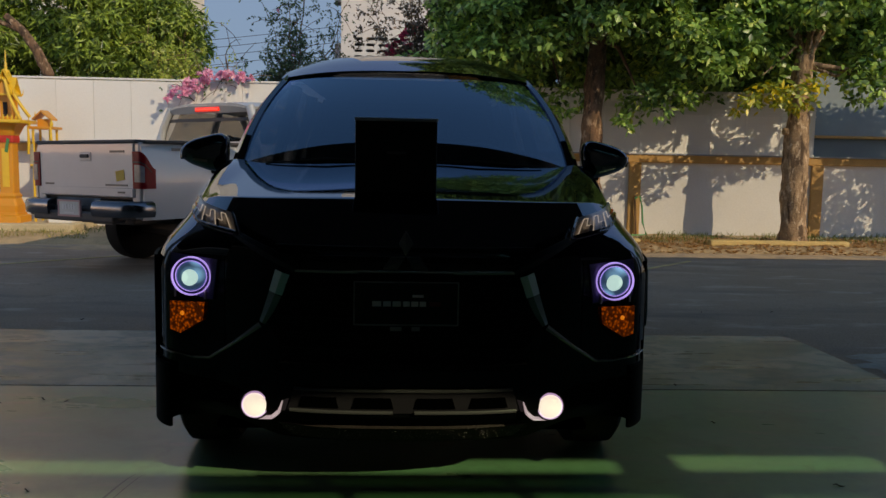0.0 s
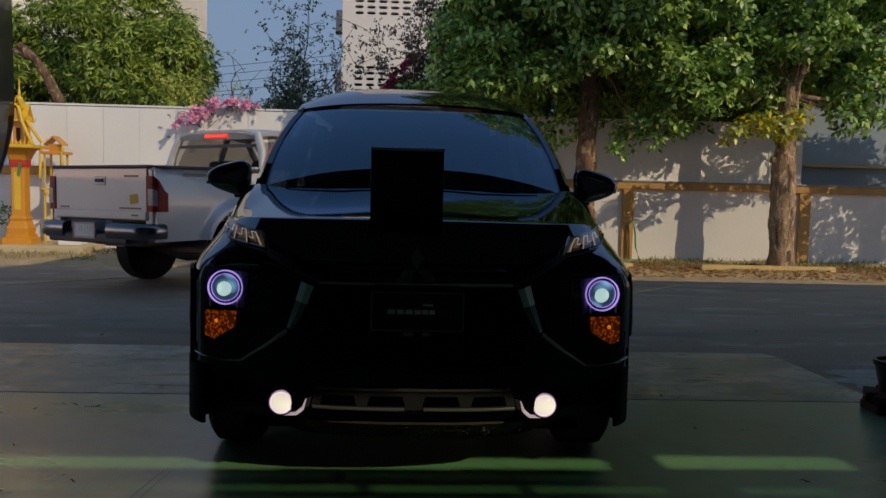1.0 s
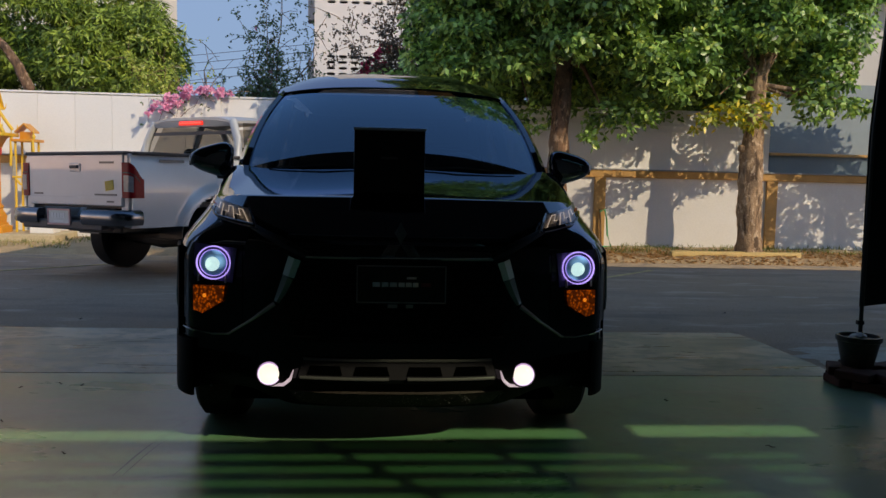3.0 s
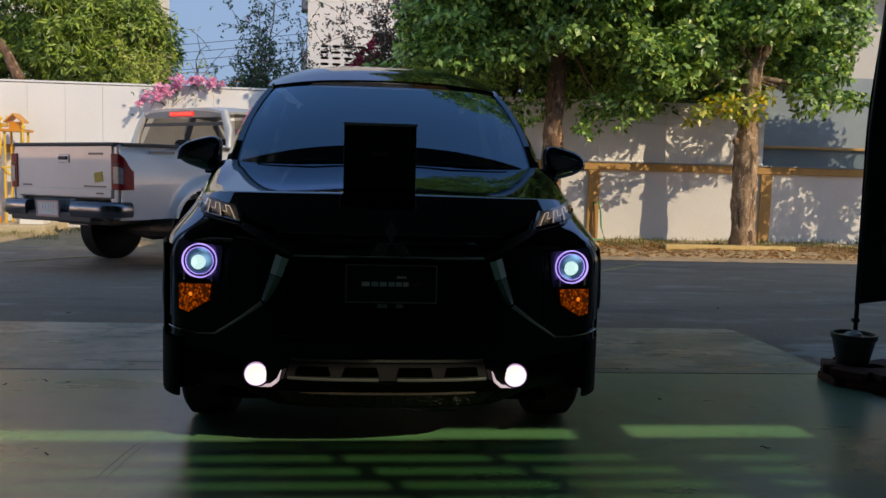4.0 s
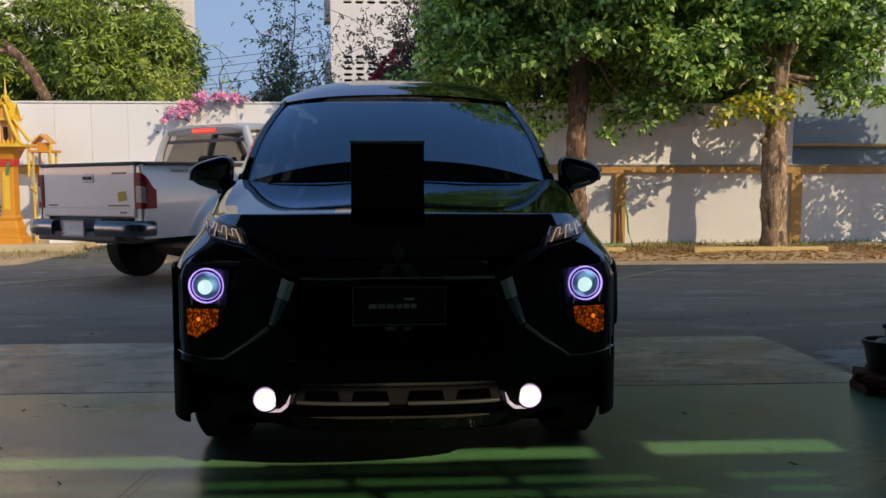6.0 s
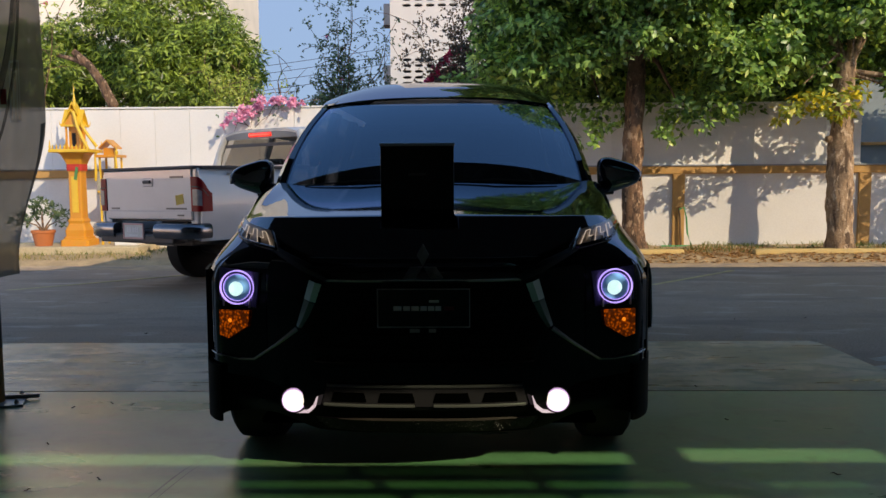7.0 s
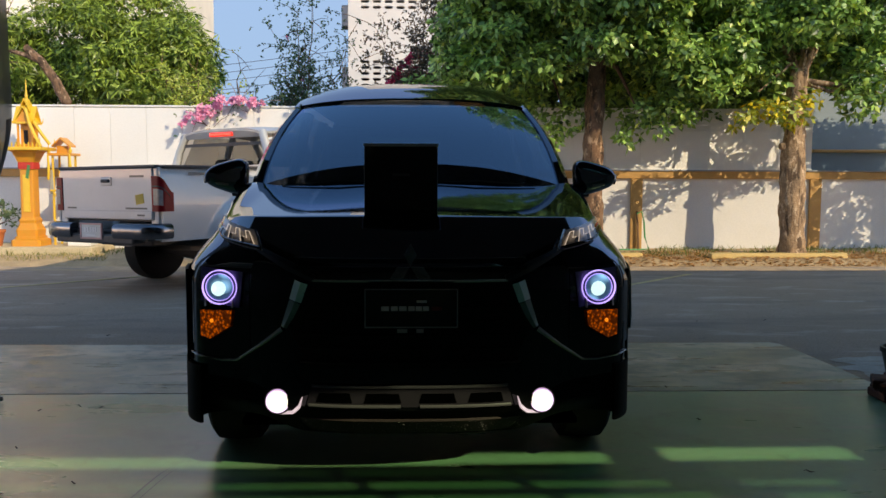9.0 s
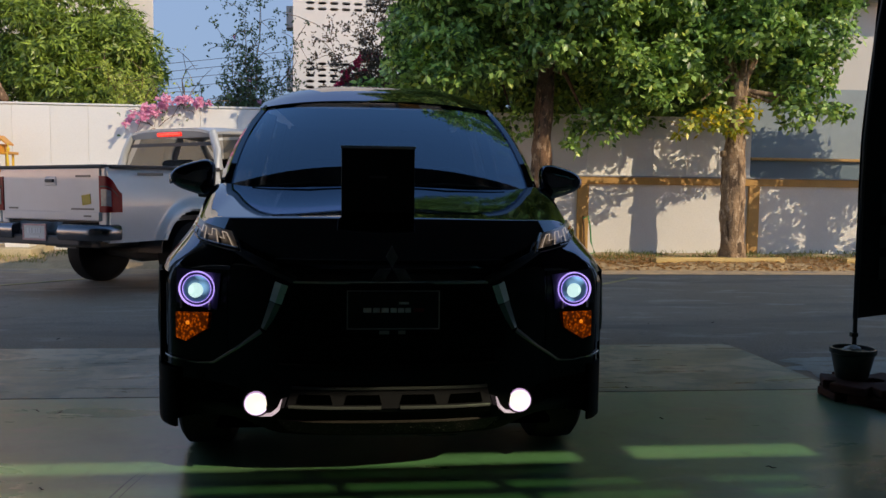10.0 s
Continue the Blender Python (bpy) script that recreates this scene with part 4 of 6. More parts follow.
twiggy("bougainvillea", (-7.1, 11.4, 1.3), [(-0.25, 0, 2.5), (0.1, 0, 2.75), (0.45, 0, 2.7), (-0.5, 0, 2.2)], "lime green bougainvillea shoots with red bracts", 46, 420, M_LIME, 3, M_PETALR)
twiggy("bougainvillea", (0.30, 11.9, 1.3), [(x, rng.normal(0, 0.25), z) for x, z in ((-0.85, 2.35), (-0.5, 1.5), (-0.35, 2.6), (0.0, 2.8), (0.1, 1.5), (0.3, 2.4), (-0.15, 2.9), (-0.2, 1.4), (0.45, 1.8), (0.1, 3.1), (-0.6, 1.35), (-0.3, 2.0), (0.2, 2.0))], "dark red flowering bougainvillea above the wall", 44, 4600, M_BROWNLEAF, 0, M_PETALR)
V, F = leaves(*clumps([((-0.45, 0, 1.75), (0.22, 0.2, 0.10), 26), ((-0.62, 0, 1.5), (0.2, 0.2, 0.12), 26), ((-0.3, 0, 1.45), (0.25, 0.2, 0.12), 22), ((-0.2, 0, 1.95), (0.25, 0.2, 0.1), 18), ((0.1, 0, 1.6), (0.25, 0.2, 0.12), 18)], 66), 7, 0.075, 0.03, 67, 0.0, 1.2, 0.05)
tagged(leaf_part("blossom", V, F, M_PETALR, bpy.data.objects["bougainvillea.004"], "dark red bracts"), kind="stuff")

# ---- buildings behind ----
bld = tagged(empty("building", Matrix.Translation((-1.83, 22.3, 0))), "tall white block building with rows of oval vent openings", "building")
W, H = 6.0, 11.0
part("core", boxm((W - 0.1, 6, H), (W / 2, 3.40, H / 2)), M_DARKHOLE, bld, "solid core painted dark for the unlit rooms behind the vents")
VW, VH, VX, COLS, ROWS = 0.345, 0.171, 0.22, 15, 6


def vent_block():
    """One wall block with an oval opening through it."""
    bm = bmesh.new()
    n = 12
    rings = []
    for y in (0.0, 0.2):
        inner, outer = [], []
        for i in range(n):
            a = 2 * math.pi * (i + 0.5) / n
            c, q = math.cos(a), math.sin(a)
            inner.append(bm.verts.new((math.copysign(abs(c) ** 0.6, c) * 0.124, y, math.copysign(abs(q) ** 0.8, q) * 0.045)))
            k = 1 / max(abs(c), abs(q))
            outer.append(bm.verts.new((c * k * VW / 2, y, q * k * VH / 2)))
        rings.append((inner, outer))
    for i in range(n):
        j = (i + 1) % n
        bm.faces.new((rings[0][0][i], rings[0][0][j], rings[0][1][j], rings[0][1][i]))
        bm.faces.new((rings[0][0][i], rings[1][0][i], rings[1][0][j], rings[0][0][j]))
    return bm


vb = None
vent_z = [4.566 - 5.5 * VH + 2.42 * k for k in (-1, 0, 1)]
bands = [0.0] + [q for v in vent_z for q in (v, v + ROWS * VH)] + [H]
for a, b in zip(bands[::2], bands[1::2]):
    part("wall_band", boxm((W, 0.2, b - a), (W / 2, 0.10, (a + b) / 2)), M_BLOCK, bld, "plain white wall between the vents")
for v in vent_z:
    h = ROWS * VH
    part("wall_band", boxm((VX, 0.2, h), (VX / 2, 0.10, v + h / 2)), M_BLOCK, bld)
    part("wall_band", boxm((W - VX - COLS * VW, 0.2, h), ((W + VX + COLS * VW) / 2, 0.10, v + h / 2)), M_BLOCK, bld)
    for r in range(ROWS):
        for c in range(COLS):
            ob = part("vent_block", vent_block(), M_BLOCK, bld) if vb is None else new("vent_block", vb)
            vb = ob.data
            ob.parent = bld
            ob.matrix_basis = Matrix.Translation((VX + (c + 0.5) * VW, 0.0, v + (r + 0.5) * VH))
part("side_wall", boxm((0.1, 6.3, H), (-0.05, 3.15, H / 2)), M_BLOCK, bld)
for z in (4.15, 5.95):
    cu = part("condenser", boxm((0.22, 0.5, 0.62), (-0.21, 0.6, z), 0.03), M_GREYROOF, bld, "grey air conditioner on the side wall")
    part("bracket", boxm((0.24, 0.4, 0.03), (-0.21, 0.6, z - 0.33)), M_CABLE, cu)

far = tagged(empty("building", Matrix.Translation((-11.2, 24, 0))), "cream building wall behind the mango tree", "building")
part("wall", boxm((7.2, 6, 13.4), (0, 3, 6.7)), M_CREAM, far)
part("roof", boxm((7.6, 6.4, 0.25), (0, 3, 13.5), 0.03), M_GREYROOF, far)

side = tagged(empty("building", Matrix.Translation((10.2, 11.7, 0))), "white building with a grey eave and teal sheet wall", "building")
part("wall", boxm((7.0, 5, 3.4), (0.2, 2.5, 2.9)), M_BLOCK, side)
# both sheet tones include the tree's shade on this wall
part("upper_sheet", boxm((7.0, 0.05, 1.26), (0.2, -0.03, 2.31)), M_SLATE, side, "grey teal sheet cladding, colour darkened for tree shade")
part("teal_sheet", boxm((7.0, 0.1, 1.66), (0.2, -0.06, 0.83)), M_TEAL, side, "dark teal sheet cladding, colour darkened for tree shade")
part("gutter", boxm((7.0, 0.10, 0.05), (0.2, -0.14, 1.665), 0.01), M_OCHRE, side, "thin ochre rail")
part("eave", boxm((7.6, 6.0, 0.22), (0.2, 2.2, 4.62), 0.02), M_GREYROOF, side, "grey sheet roof edge")

for z in (3.95, 3.70, 3.44, 3.16):
    pts = [(-12 + 16 * s, 24 + 3 * s, z + 2.6 * s - 0.12 * math.sin(math.pi * s)) for s in (j / 12 for j in range(13))]
    tagged(part("power_line", tube(pts, 0.009, 5), M_CABLE), "thin black overhead power line", "cable", "overhead lines")

# ---- black car ----
car = tagged(empty("car"), "glossy black people carrier with lit lamps on the workshop floor", "car")

def xmax(z):
    return 0.915 - 0.128 * smooth01((z - 0.78) / 0.29) - 0.02 * smooth01((0.35 - z) / 0.2)

def nose_y(u, z):
    """How far back the front skin lies at share u of its half width."""
    u = abs(u)
    face = 0.50 * u ** 3 if u < 0.66 else 0.144 + 0.45 * (u - 0.66) + 0.095 * smooth01((u - 0.86) / 0.14) ** 1.5 + 0.11 * max(0, (u - 0.94) / 0.06) ** 2
    return face + 0.16 * smooth01((z - 0.80) / 0.34) ** 1.3 + 0.05 * smooth01((u - 0.74) / 0.2) * smooth01((z - 0.85) / 0.11) + 1.35 * max(0, 0.345 - z) * (1 - smooth01((u - 0.72) / 0.2))

def skin(x, z, off=0.0):
    u = x / xmax(z)
    return Vector((x, nose_y(u, z) - off, z))

def lead_z(u):
    return 0.852 + 0.113 * min(1, abs(u) / 0.7) ** 2 + 0.06 * smooth01((abs(u) - 0.68) / 0.32)

def fascia(u, v):
    uu = 2 * u - 1
    z0 = 0.205 + 0.07 * smooth01((abs(uu) - .45) / .2) - 0.05 * smooth01((abs(uu) - .86) / .1)
    z = z0 + (lead_z(uu) - z0) * v
    return Vector((uu * xmax(z), nose_y(uu, z), z))

part("front_bumper", grid(56, 26, lambda u, v: fascia(u, 0.22 + 0.78 * v), 0.01), M_BUMPER, car, smooth=40)
part("lower_bumper", grid(56, 8, lambda u, v: fascia(u, 0.22 * v), 0.01), M_SKIRT, car, "matte black lower bumper", smooth=40)
part("undertray", boxm((1.36, 0.80, 0.03), (0, 0.76, 0.205), 0.01), M_HOLE, car, "undertray painted near-black for the shade under the nose")
for s in (-1, 1):
    def wing_crown(u, v):
        uu = 0.66 + 0.34 * u
        z = 0.85 + (lead_z(uu) - 0.004 - 0.85) * v
        return Vector((s * uu * xmax(z), nose_y(uu, z) - 0.004, z))
    part("front_wing", grid(18, 12, wing_crown, 0.003 * s), M_PAINT, car, "glossy black front wing", smooth=60)

def hood(u, v):
    uu = 2 * u - 1
    z0 = lead_z(uu)
    a = Vector((uu * xmax(z0), nose_y(uu, z0), z0))
    b = Vector((uu * 0.80, 1.02 + 0.16 * uu * uu, 1.158 - 0.03 * uu * uu + 0.06 * uu ** 8))
    run, ridge, steep = b.y - a.y, 1.040 - 0.010 * uu * uu, 0.56
    fold = max(0.05, (ridge - a.z) / (steep * run))
    v = fold * v / 0.375 if v < 0.375 else fold + (1 - fold) * (v - 0.375) / 0.625
    p = a.lerp(b, v)
    p.z = a.z + steep * run * v if v < fold else ridge + (b.z - ridge) * (v - fold) / (1 - fold)
    crown = smooth01((abs(uu) - 0.85) / 0.08)
    p.z += crown * (a.z + (b.z - a.z) * v + 0.02 * math.sin(math.pi * v) - p.z) - 0.03 * max(0, (abs(uu) - 0.9) / 0.1) ** 2 * v
    return p

part("bonnet", grid(64, 72, hood, 0.008), M_PAINT, car, "glossy black bonnet mirroring sky and trees", smooth=40)

def belt(y):
    return 1.012 + 0.078 * min(1, max(0, (y - 0.5) / 0.7)) + 0.03 * smooth01((y - 1.2) / 2.5)

for s in (-1, 1):
    def flank(u, v):
        y = 0.5 + 3.75 * u
        z = 0.21 + (belt(y) + 0.01 - 0.21) * v
        x = xmax(z) + (0.02 * math.exp(-((z - 0.5) / 0.16) ** 2) * (math.exp(-((y - 0.84) / 0.4) ** 2) + math.exp(-((y - 3.6) / 0.4) ** 2)))
        x *= 1 - 0.10 * smooth01((y - 3.5) / 0.75)
        x -= 0.06 * smooth01((z - 0.80) / 0.18) * (1 - smooth01((y - 0.5) / 0.5))
        for wy in (0.84, 3.6):
            d = math.hypot(y - wy, (z - 0.33))
            if d < 0.39 and z < 0.72:
                x -= 0.12
        return Vector((s * x, y, z))
    part("body_side", grid(60, 16, flank, -0.01 * s), M_PAINT, car, smooth=40)

def shield(u, v):
    uu = 2 * u - 1
    b = Vector((uu * 0.735, 1.00 + 0.13 * uu * uu, 1.155 - 0.02 * uu * uu))
    t = Vector((uu * 0.633, 1.88 + 0.09 * uu * uu, 1.625 - 0.03 * uu ** 4))
    p = b.lerp(t, v)
    p.x = uu * (0.735 - 0.102 * v * v)
    p.z += 0.022 * math.sin(math.pi * v) - 0.012 * math.exp(-v / 0.12)
    return p

part("windscreen", grid(28, 16, shield), M_GLASS, car, "tinted windscreen mirroring the sky", smooth=60)

def roof(u, v):
    uu = 2 * u - 1
    y = 1.86 + 0.10 * uu * uu + 2.35 * v
    w = 0.672 - 0.03 * v
    z = 1.624 + 0.165 * (1 - (1 - min(1, v / 0.5)) ** 3) - 0.05 * max(0, v - 0.5) - 0.045 * abs(uu) ** 3 - 0.05 * (1 - (1 - min(1, v / 0.5)) ** 3) * uu ** 4
    return Vector((uu * w, y, z))

part("roof", grid(28, 20, roof, -0.012), M_PAINT, car, smooth=50)
for s in (-1, 1):
    bm = bmesh.new()
    n = 10
    rows = []
    for i in range(n + 1):
        t = i / n
        p = shield(0.5 + 0.5 * s, t)
        w = 0.058 - 0.024 * t
        rows.append([bm.verts.new(p + Vector(q)) for q in ((-s * 0.006, -0.012, 0.004), (s * w * 0.35, -0.004, 0.016), (s * w, 0.07, 0.006), (s * w * 0.9, 0.12, -0.02), (0, 0.08, -0.03))])
    for a, b in zip(rows, rows[1:]):
        for j in range(5):
            bm.faces.new((a[j], a[(j + 1) % 5], b[(j + 1) % 5], b[j]))
    bm.faces.new(rows[0])
    bm.faces.new(rows[-1])
    part("windscreen_pillar", bm, M_PAINT, car, smooth=50)
    def side_glass(u, v):
        y0, y1 = 1.30 + 0.62 * v, 4.15 - 0.05 * v
        y = y0 + (y1 - y0) * u
        z = belt(y) + (1.575 - belt(y)) * v
        return Vector((s * (0.785 - 0.135 * v - 0.05 * smooth01((y - 3.4) / 0.8)), y, z))
    part("side_window", grid(14, 6, side_glass), M_SIDEGLASS, car, "tinted side window", smooth=60)
    for y0, y1, w in ((2.35, 2.43, 0.06), (3.25, 3.3, 0.06), (4.1, 4.12, 0.12)):
        part("window_pillar", tube([(s * 0.775, y0, 1.10), (s * 0.71, (y0 + y1) / 2, 1.35), (s * 0.655, y1, 1.585)], w * 0.6, 6), M_PAINT, car, smooth=60)

def rear(u, v):
    uu = 2 * u - 1
    return Vector((uu * (0.83 - 0.18 * smooth01((v - 0.55) / 0.45)), 4.27 - 0.08 * uu * uu - 0.12 * smooth01((v - .6) / .4), 0.3 + 1.32 * v))

part("tailgate", grid(12, 12, rear, 0.02), M_PAINT, car, smooth=50)
part("boot_trim", grid(8, 8, lambda u, v: rear(u, v) * 1.0 - Vector((0, 0.06, 0))), M_SEAT, car)
part("underbody", boxm((1.66, 3.6, 0.16), (0, 2.3, 0.30), 0.03), M_BLACK, car)

# interior
part("dashboard", grid(20, 6, lambda u, v: Vector(((2 * u - 1) * 0.72, 1.06 + 0.12 * (2 * u - 1) ** 2 + 0.42 * v, 1.10 + 0.035 * math.sin(math.pi * (0.2 + 0.7 * v)))), 0.03), M_BLACK, car, smooth=60)
part("steering_wheel", tube([(0.36 + 0.18 * math.cos(a), 1.62 - 0.07 * math.sin(a), 1.08 + 0.17 * math.sin(a)) for a in (2 * math.pi * i / 20 for i in range(21))], 0.016, 7), M_BLACK, car, smooth=60)
for x in (-0.36, 0.36):
    seat = part("front_seat", boxm((0.5, 0.16, 0.66), (x, 2.15, 0.98), 0.05, pose(0, 0, 0, -14, 0, 0), (0.8, 0.8)), M_SEAT, car)
    part("headrest", boxm((0.26, 0.09, 0.17), (x, 2.28, 1.39), 0.035), M_SEAT, seat)
part("cabin_floor", boxm((1.5, 3.0, 0.06), (0, 2.6, 0.45)), M_BLACK, car)

# roof lining
part("headliner", grid(6, 6, lambda u, v: Vector(((2 * u - 1) * 0.6, 2.0 + 2.0 * v, 1.60))), M_SEAT, car)

# mirrors
for s in (-1, 1):
    bm = bmesh.new()
    bmesh.ops.create_icosphere(bm, subdivisions=4, radius=1)
    for v in bm.verts:
        p = v.co.copy()
        q = Vector([math.copysign(abs(c) ** 0.62, c) for c in p])
        taper = 1 - 0.22 * (q.x * s * 0.5 + 0.5) - 0.10 * (1 - q.z) * 0.5
        lowcut = 0.03 * smooth01((q.x * s + 1) / 2) if q.z < 0 else -0.022 * (q.x * s)
        v.co = Vector((s * 0.955 + q.x * 0.112 * (1 + 0.06 * q.z), 1.42 + q.y * 0.075, 1.178 + q.z * 0.101 * taper + lowcut))
    mir = part("door_mirror", bm, M_PAINT, car, smooth=60)
    part("mirror_foot", tube([(s * 0.80, 1.42, 1.09), (s * 0.86, 1.41, 1.11), (s * 0.92, 1.41, 1.12)], [0.03, 0.025, 0.03], 8), M_BLACK, mir, smooth=60)
    part("repeater_lamp", tube([(s * 0.93, 1.345, 1.150), (s * 0.99, 1.353, 1.158), (s * 1.035, 1.375, 1.168), (s * 1.058, 1.41, 1.185)], 0.007, 6), M_WHITELENS, mir, "slim clear repeater lamp", smooth=60)

# grille, bright trim and badges
def ribbon(pts, widths, depth, off, material, name, parent, label="", n=8):
    """A bright blade that follows the nose along (x, z) points; widths are across it."""
    P = []
    for (a, b), (c, d) in zip(pts, pts[1:]):
        for i in range(n):
            t = i / n
            P.append((a + (c - a) * t, b + (d - b) * t))
    P.append(pts[-1])
    Wd = []
    for a, c in zip(widths, widths[1:]):
        Wd += [a + (c - a) * i / n for i in range(n)]
    Wd.append(widths[-1])
    bm = bmesh.new()
    rows = []
    for i, (x, z) in enumerate(P):
        a, b = P[max(0, i - 1)], P[min(len(P) - 1, i + 1)]
        t = Vector((b[0] - a[0], b[1] - a[1])).normalized()
        nrm = Vector((-t.y, t.x)) * Wd[i] / 2
        l, r = skin(x + nrm.x, z + nrm.y, off), skin(x - nrm.x, z - nrm.y, off)
        m = (l + r) / 2 + Vector((0, -depth, 0))
        back = Vector((0, 0.03, 0))
        rows.append([bm.verts.new(q) for q in (l, m, r, r + back, l + back)])
    for a, b in zip(rows, rows[1:]):
        for j in range(5):
            bm.faces.new((a[j], a[(j + 1) % 5], b[(j + 1) % 5], b[j]))
    bm.faces.new(rows[0])
    bm.faces.new(rows[-1])
    return part(name, bm, material, parent, label, smooth=25)

grille = part("grille", grid(30, 16, lambda u, v: skin((2 * u - 1) * (0.36 + 0.09 * (1 - abs(2 * v - 1))), 0.50 + 0.315 * v, 0.006), 0.004), M_MATTE, car, "black radiator grille")
for i in range(6):
    z = 0.525 + 0.05 * i
    part("grille_slat", tube([skin(-0.40 + 0.05 * j, z, 0.012) for j in range(17)], 0.006, 5), M_MATTE, grille, smooth=60)
for z in (0.862, 0.892):
    part("grille_slat", tube([skin(x, z, 0.006) for x in (-0.42 + 0.07 * j for j in range(13))], 0.010, 6), M_MATTE, grille, smooth=60)
part("grille_bar", tube([skin(-0.35 + 0.05 * j, 0.822, 0.008) for j in range(15)], 0.007, 6), M_SMOKE, car, "thin smoked chrome bar", smooth=60)
for s in (-1, 1):
    ribbon([(s * 0.575, 0.925), (s * 0.44, 0.868), (s * 0.345, 0.825)], [0.02, 0.035, 0.026], 0.006, 0.010, M_BLACK, "brow_trim", car)
    ribbon([(s * 0.392, 0.814), (s * 0.415, 0.745)], [0.050, 0.046], 0.012, 0.016, M_BLADE, "chrome_blade", car, "chrome blade beside the grille, bright reflection in its colour", 4)
    ribbon([(s * 0.416, 0.742), (s * 0.438, 0.69), (s * 0.460, 0.646)], [0.044, 0.036, 0.022], 0.010, 0.015, M_BLADEDARK, "blade_foot", car, "lower length of the blade, dark reflection in its colour", 4)
    ribbon([(s * 0.468, 0.638), (s * 0.56, 0.568), (s * 0.655, 0.503), (s * 0.72, 0.497), (s * 0.86, 0.508)], [0.018, 0.011, 0.009, 0.008, 0.007], 0.003, 0.012, M_SMOKE, "lower_blade", car, "thin chrome edge under the lamp pod", 5)

# badge as a plain three-lobed shape
bm = bmesh.new()
for a in (90, 210, 330):
    c = Vector((0.042 * math.cos(radians(a)), 0, 0.872 + 0.042 * math.sin(radians(a))))
    e = Vector((math.cos(radians(a)), 0, math.sin(radians(a))))
    f = Vector((-e.z, 0, e.x))
    tip, tail = c + e * 0.040, c - e * 0.040
    y = nose_y(0, 0.87) - 0.022
    pts = [Vector((p.x, y, p.z)) for p in (tip, c + f * 0.022, tail, c - f * 0.022)]
    a1 = [bm.verts.new(p) for p in pts]
    b1 = [bm.verts.new(p + Vector((0, 0.015, 0))) for p in pts]
    top = bm.verts.new((c.x, y - 0.012, c.z))
    bm.faces.new(b1[::-1])
    for i in range(4):
        bm.faces.new((a1[i], a1[(i + 1) % 4], top))
        bm.faces.new((a1[i], a1[(i + 1) % 4], b1[(i + 1) % 4], b1[i]))
part("badge", bm, M_BADGE, car, "dark chrome badge")

# show plate with plain bars
npl = part("show_plate", boxm((0.325, 0.012, 0.136), (0.003, -0.066, 0.733), 0.004), M_GLOSSBLACK, car, "black show plate with pale and red marks")
for c, sz in (((-0.158, 0.733), (0.004, 0.136)), ((0.165, 0.733), (0.004, 0.136)), ((0.003, 0.666), (0.325, 0.004)), ((0.003, 0.800), (0.325, 0.003))):
    part("plate_rim", boxm((sz[0], 0.006, sz[1]), (c[0], -0.073, c[1])), M_SATIN, npl)
for x, w in ((-0.088, 0.028), (-0.056, 0.024), (-0.026, 0.026), (0.004, 0.022), (0.030, 0.022), (0.055, 0.02)):
    part("print_bar", boxm((w, 0.002, 0.016), (x, -0.073, 0.732), 0.0), M_GREYINK, npl)
part("print_bar", boxm((0.036, 0.002, 0.014), (0.093, -0.073, 0.732)), M_CLOTHRED, npl)
part("print_bar", boxm((0.035, 0.002, 0.008), (0.040, -0.073, 0.757)), M_GREYINK, npl)
for x, w in ((-0.028, 0.036), (0.034, 0.026)):
    part("print_bar", boxm((w, 0.002, 0.013), (x, -0.068, 0.652)), M_SATIN, npl)

# lower grille frame; four near-black plates paint the shade of its openings
low = part("lower_grille", grid(20, 6, lambda u, v: skin((2 * u - 1) * (0.378 - 0.022 * v), 0.362 + 0.078 * v, 0.006), 0.004), M_FRAMEGREY, car, "grey lower grille frame with four openings")
part("lower_trim", tube([skin(-0.355 + 0.71 * j / 16, 0.438, 0.012) for j in range(17)], 0.006, 6), M_FRAMEEDGE, low, "worn silver edge", smooth=60)
for a, b in ((-0.368, -0.035), (0.035, 0.368)):
    part("lower_trim", tube([skin(a + (b - a) * j / 8, 0.366, 0.012) for j in range(9)], 0.006, 6), M_FRAMEEDGE, low, "worn silver edge", smooth=60)
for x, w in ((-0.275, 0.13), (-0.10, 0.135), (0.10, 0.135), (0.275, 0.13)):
    part("grille_opening", grid(6, 3, lambda u, v: skin(x + (u - 0.5) * (w - 0.02 * v), 0.378 + 0.034 * v, 0.010), 0.004), M_HOLE, low, "near-black plate painted as a shaded opening")

# skid plate with drops
def skid(u, v):
    uu = 2 * u - 1
    z = 0.215 + 0.078 * v
    return Vector((uu * (0.52 - 0.05 * v), 0.048 + 0.10 * abs(uu) ** 3 + 0.115 * (1 - v), z + 0.02 * abs(uu) ** 3 * (1 - v)))
sk = part("skid_plate", grid(36, 8, skid, 0.01), M_SKID, car, "dark skid plate beaded with water drops", smooth=50)
rng = np.random.default_rng(5)
bm = bmesh.new()
for i in range(240):
    u, v = rng.uniform(0.08, 0.94), rng.beta(2, 2)
    r = bmesh.ops.create_icosphere(bm, subdivisions=1, radius=rng.uniform(0.0007, 0.0019))
    bmesh.ops.translate(bm, vec=skid(u, v) - Vector((0, 0.003, 0)), verts=r["verts"])
tagged(part("water_drop", bm, M_DROP, sk), kind="stuff")

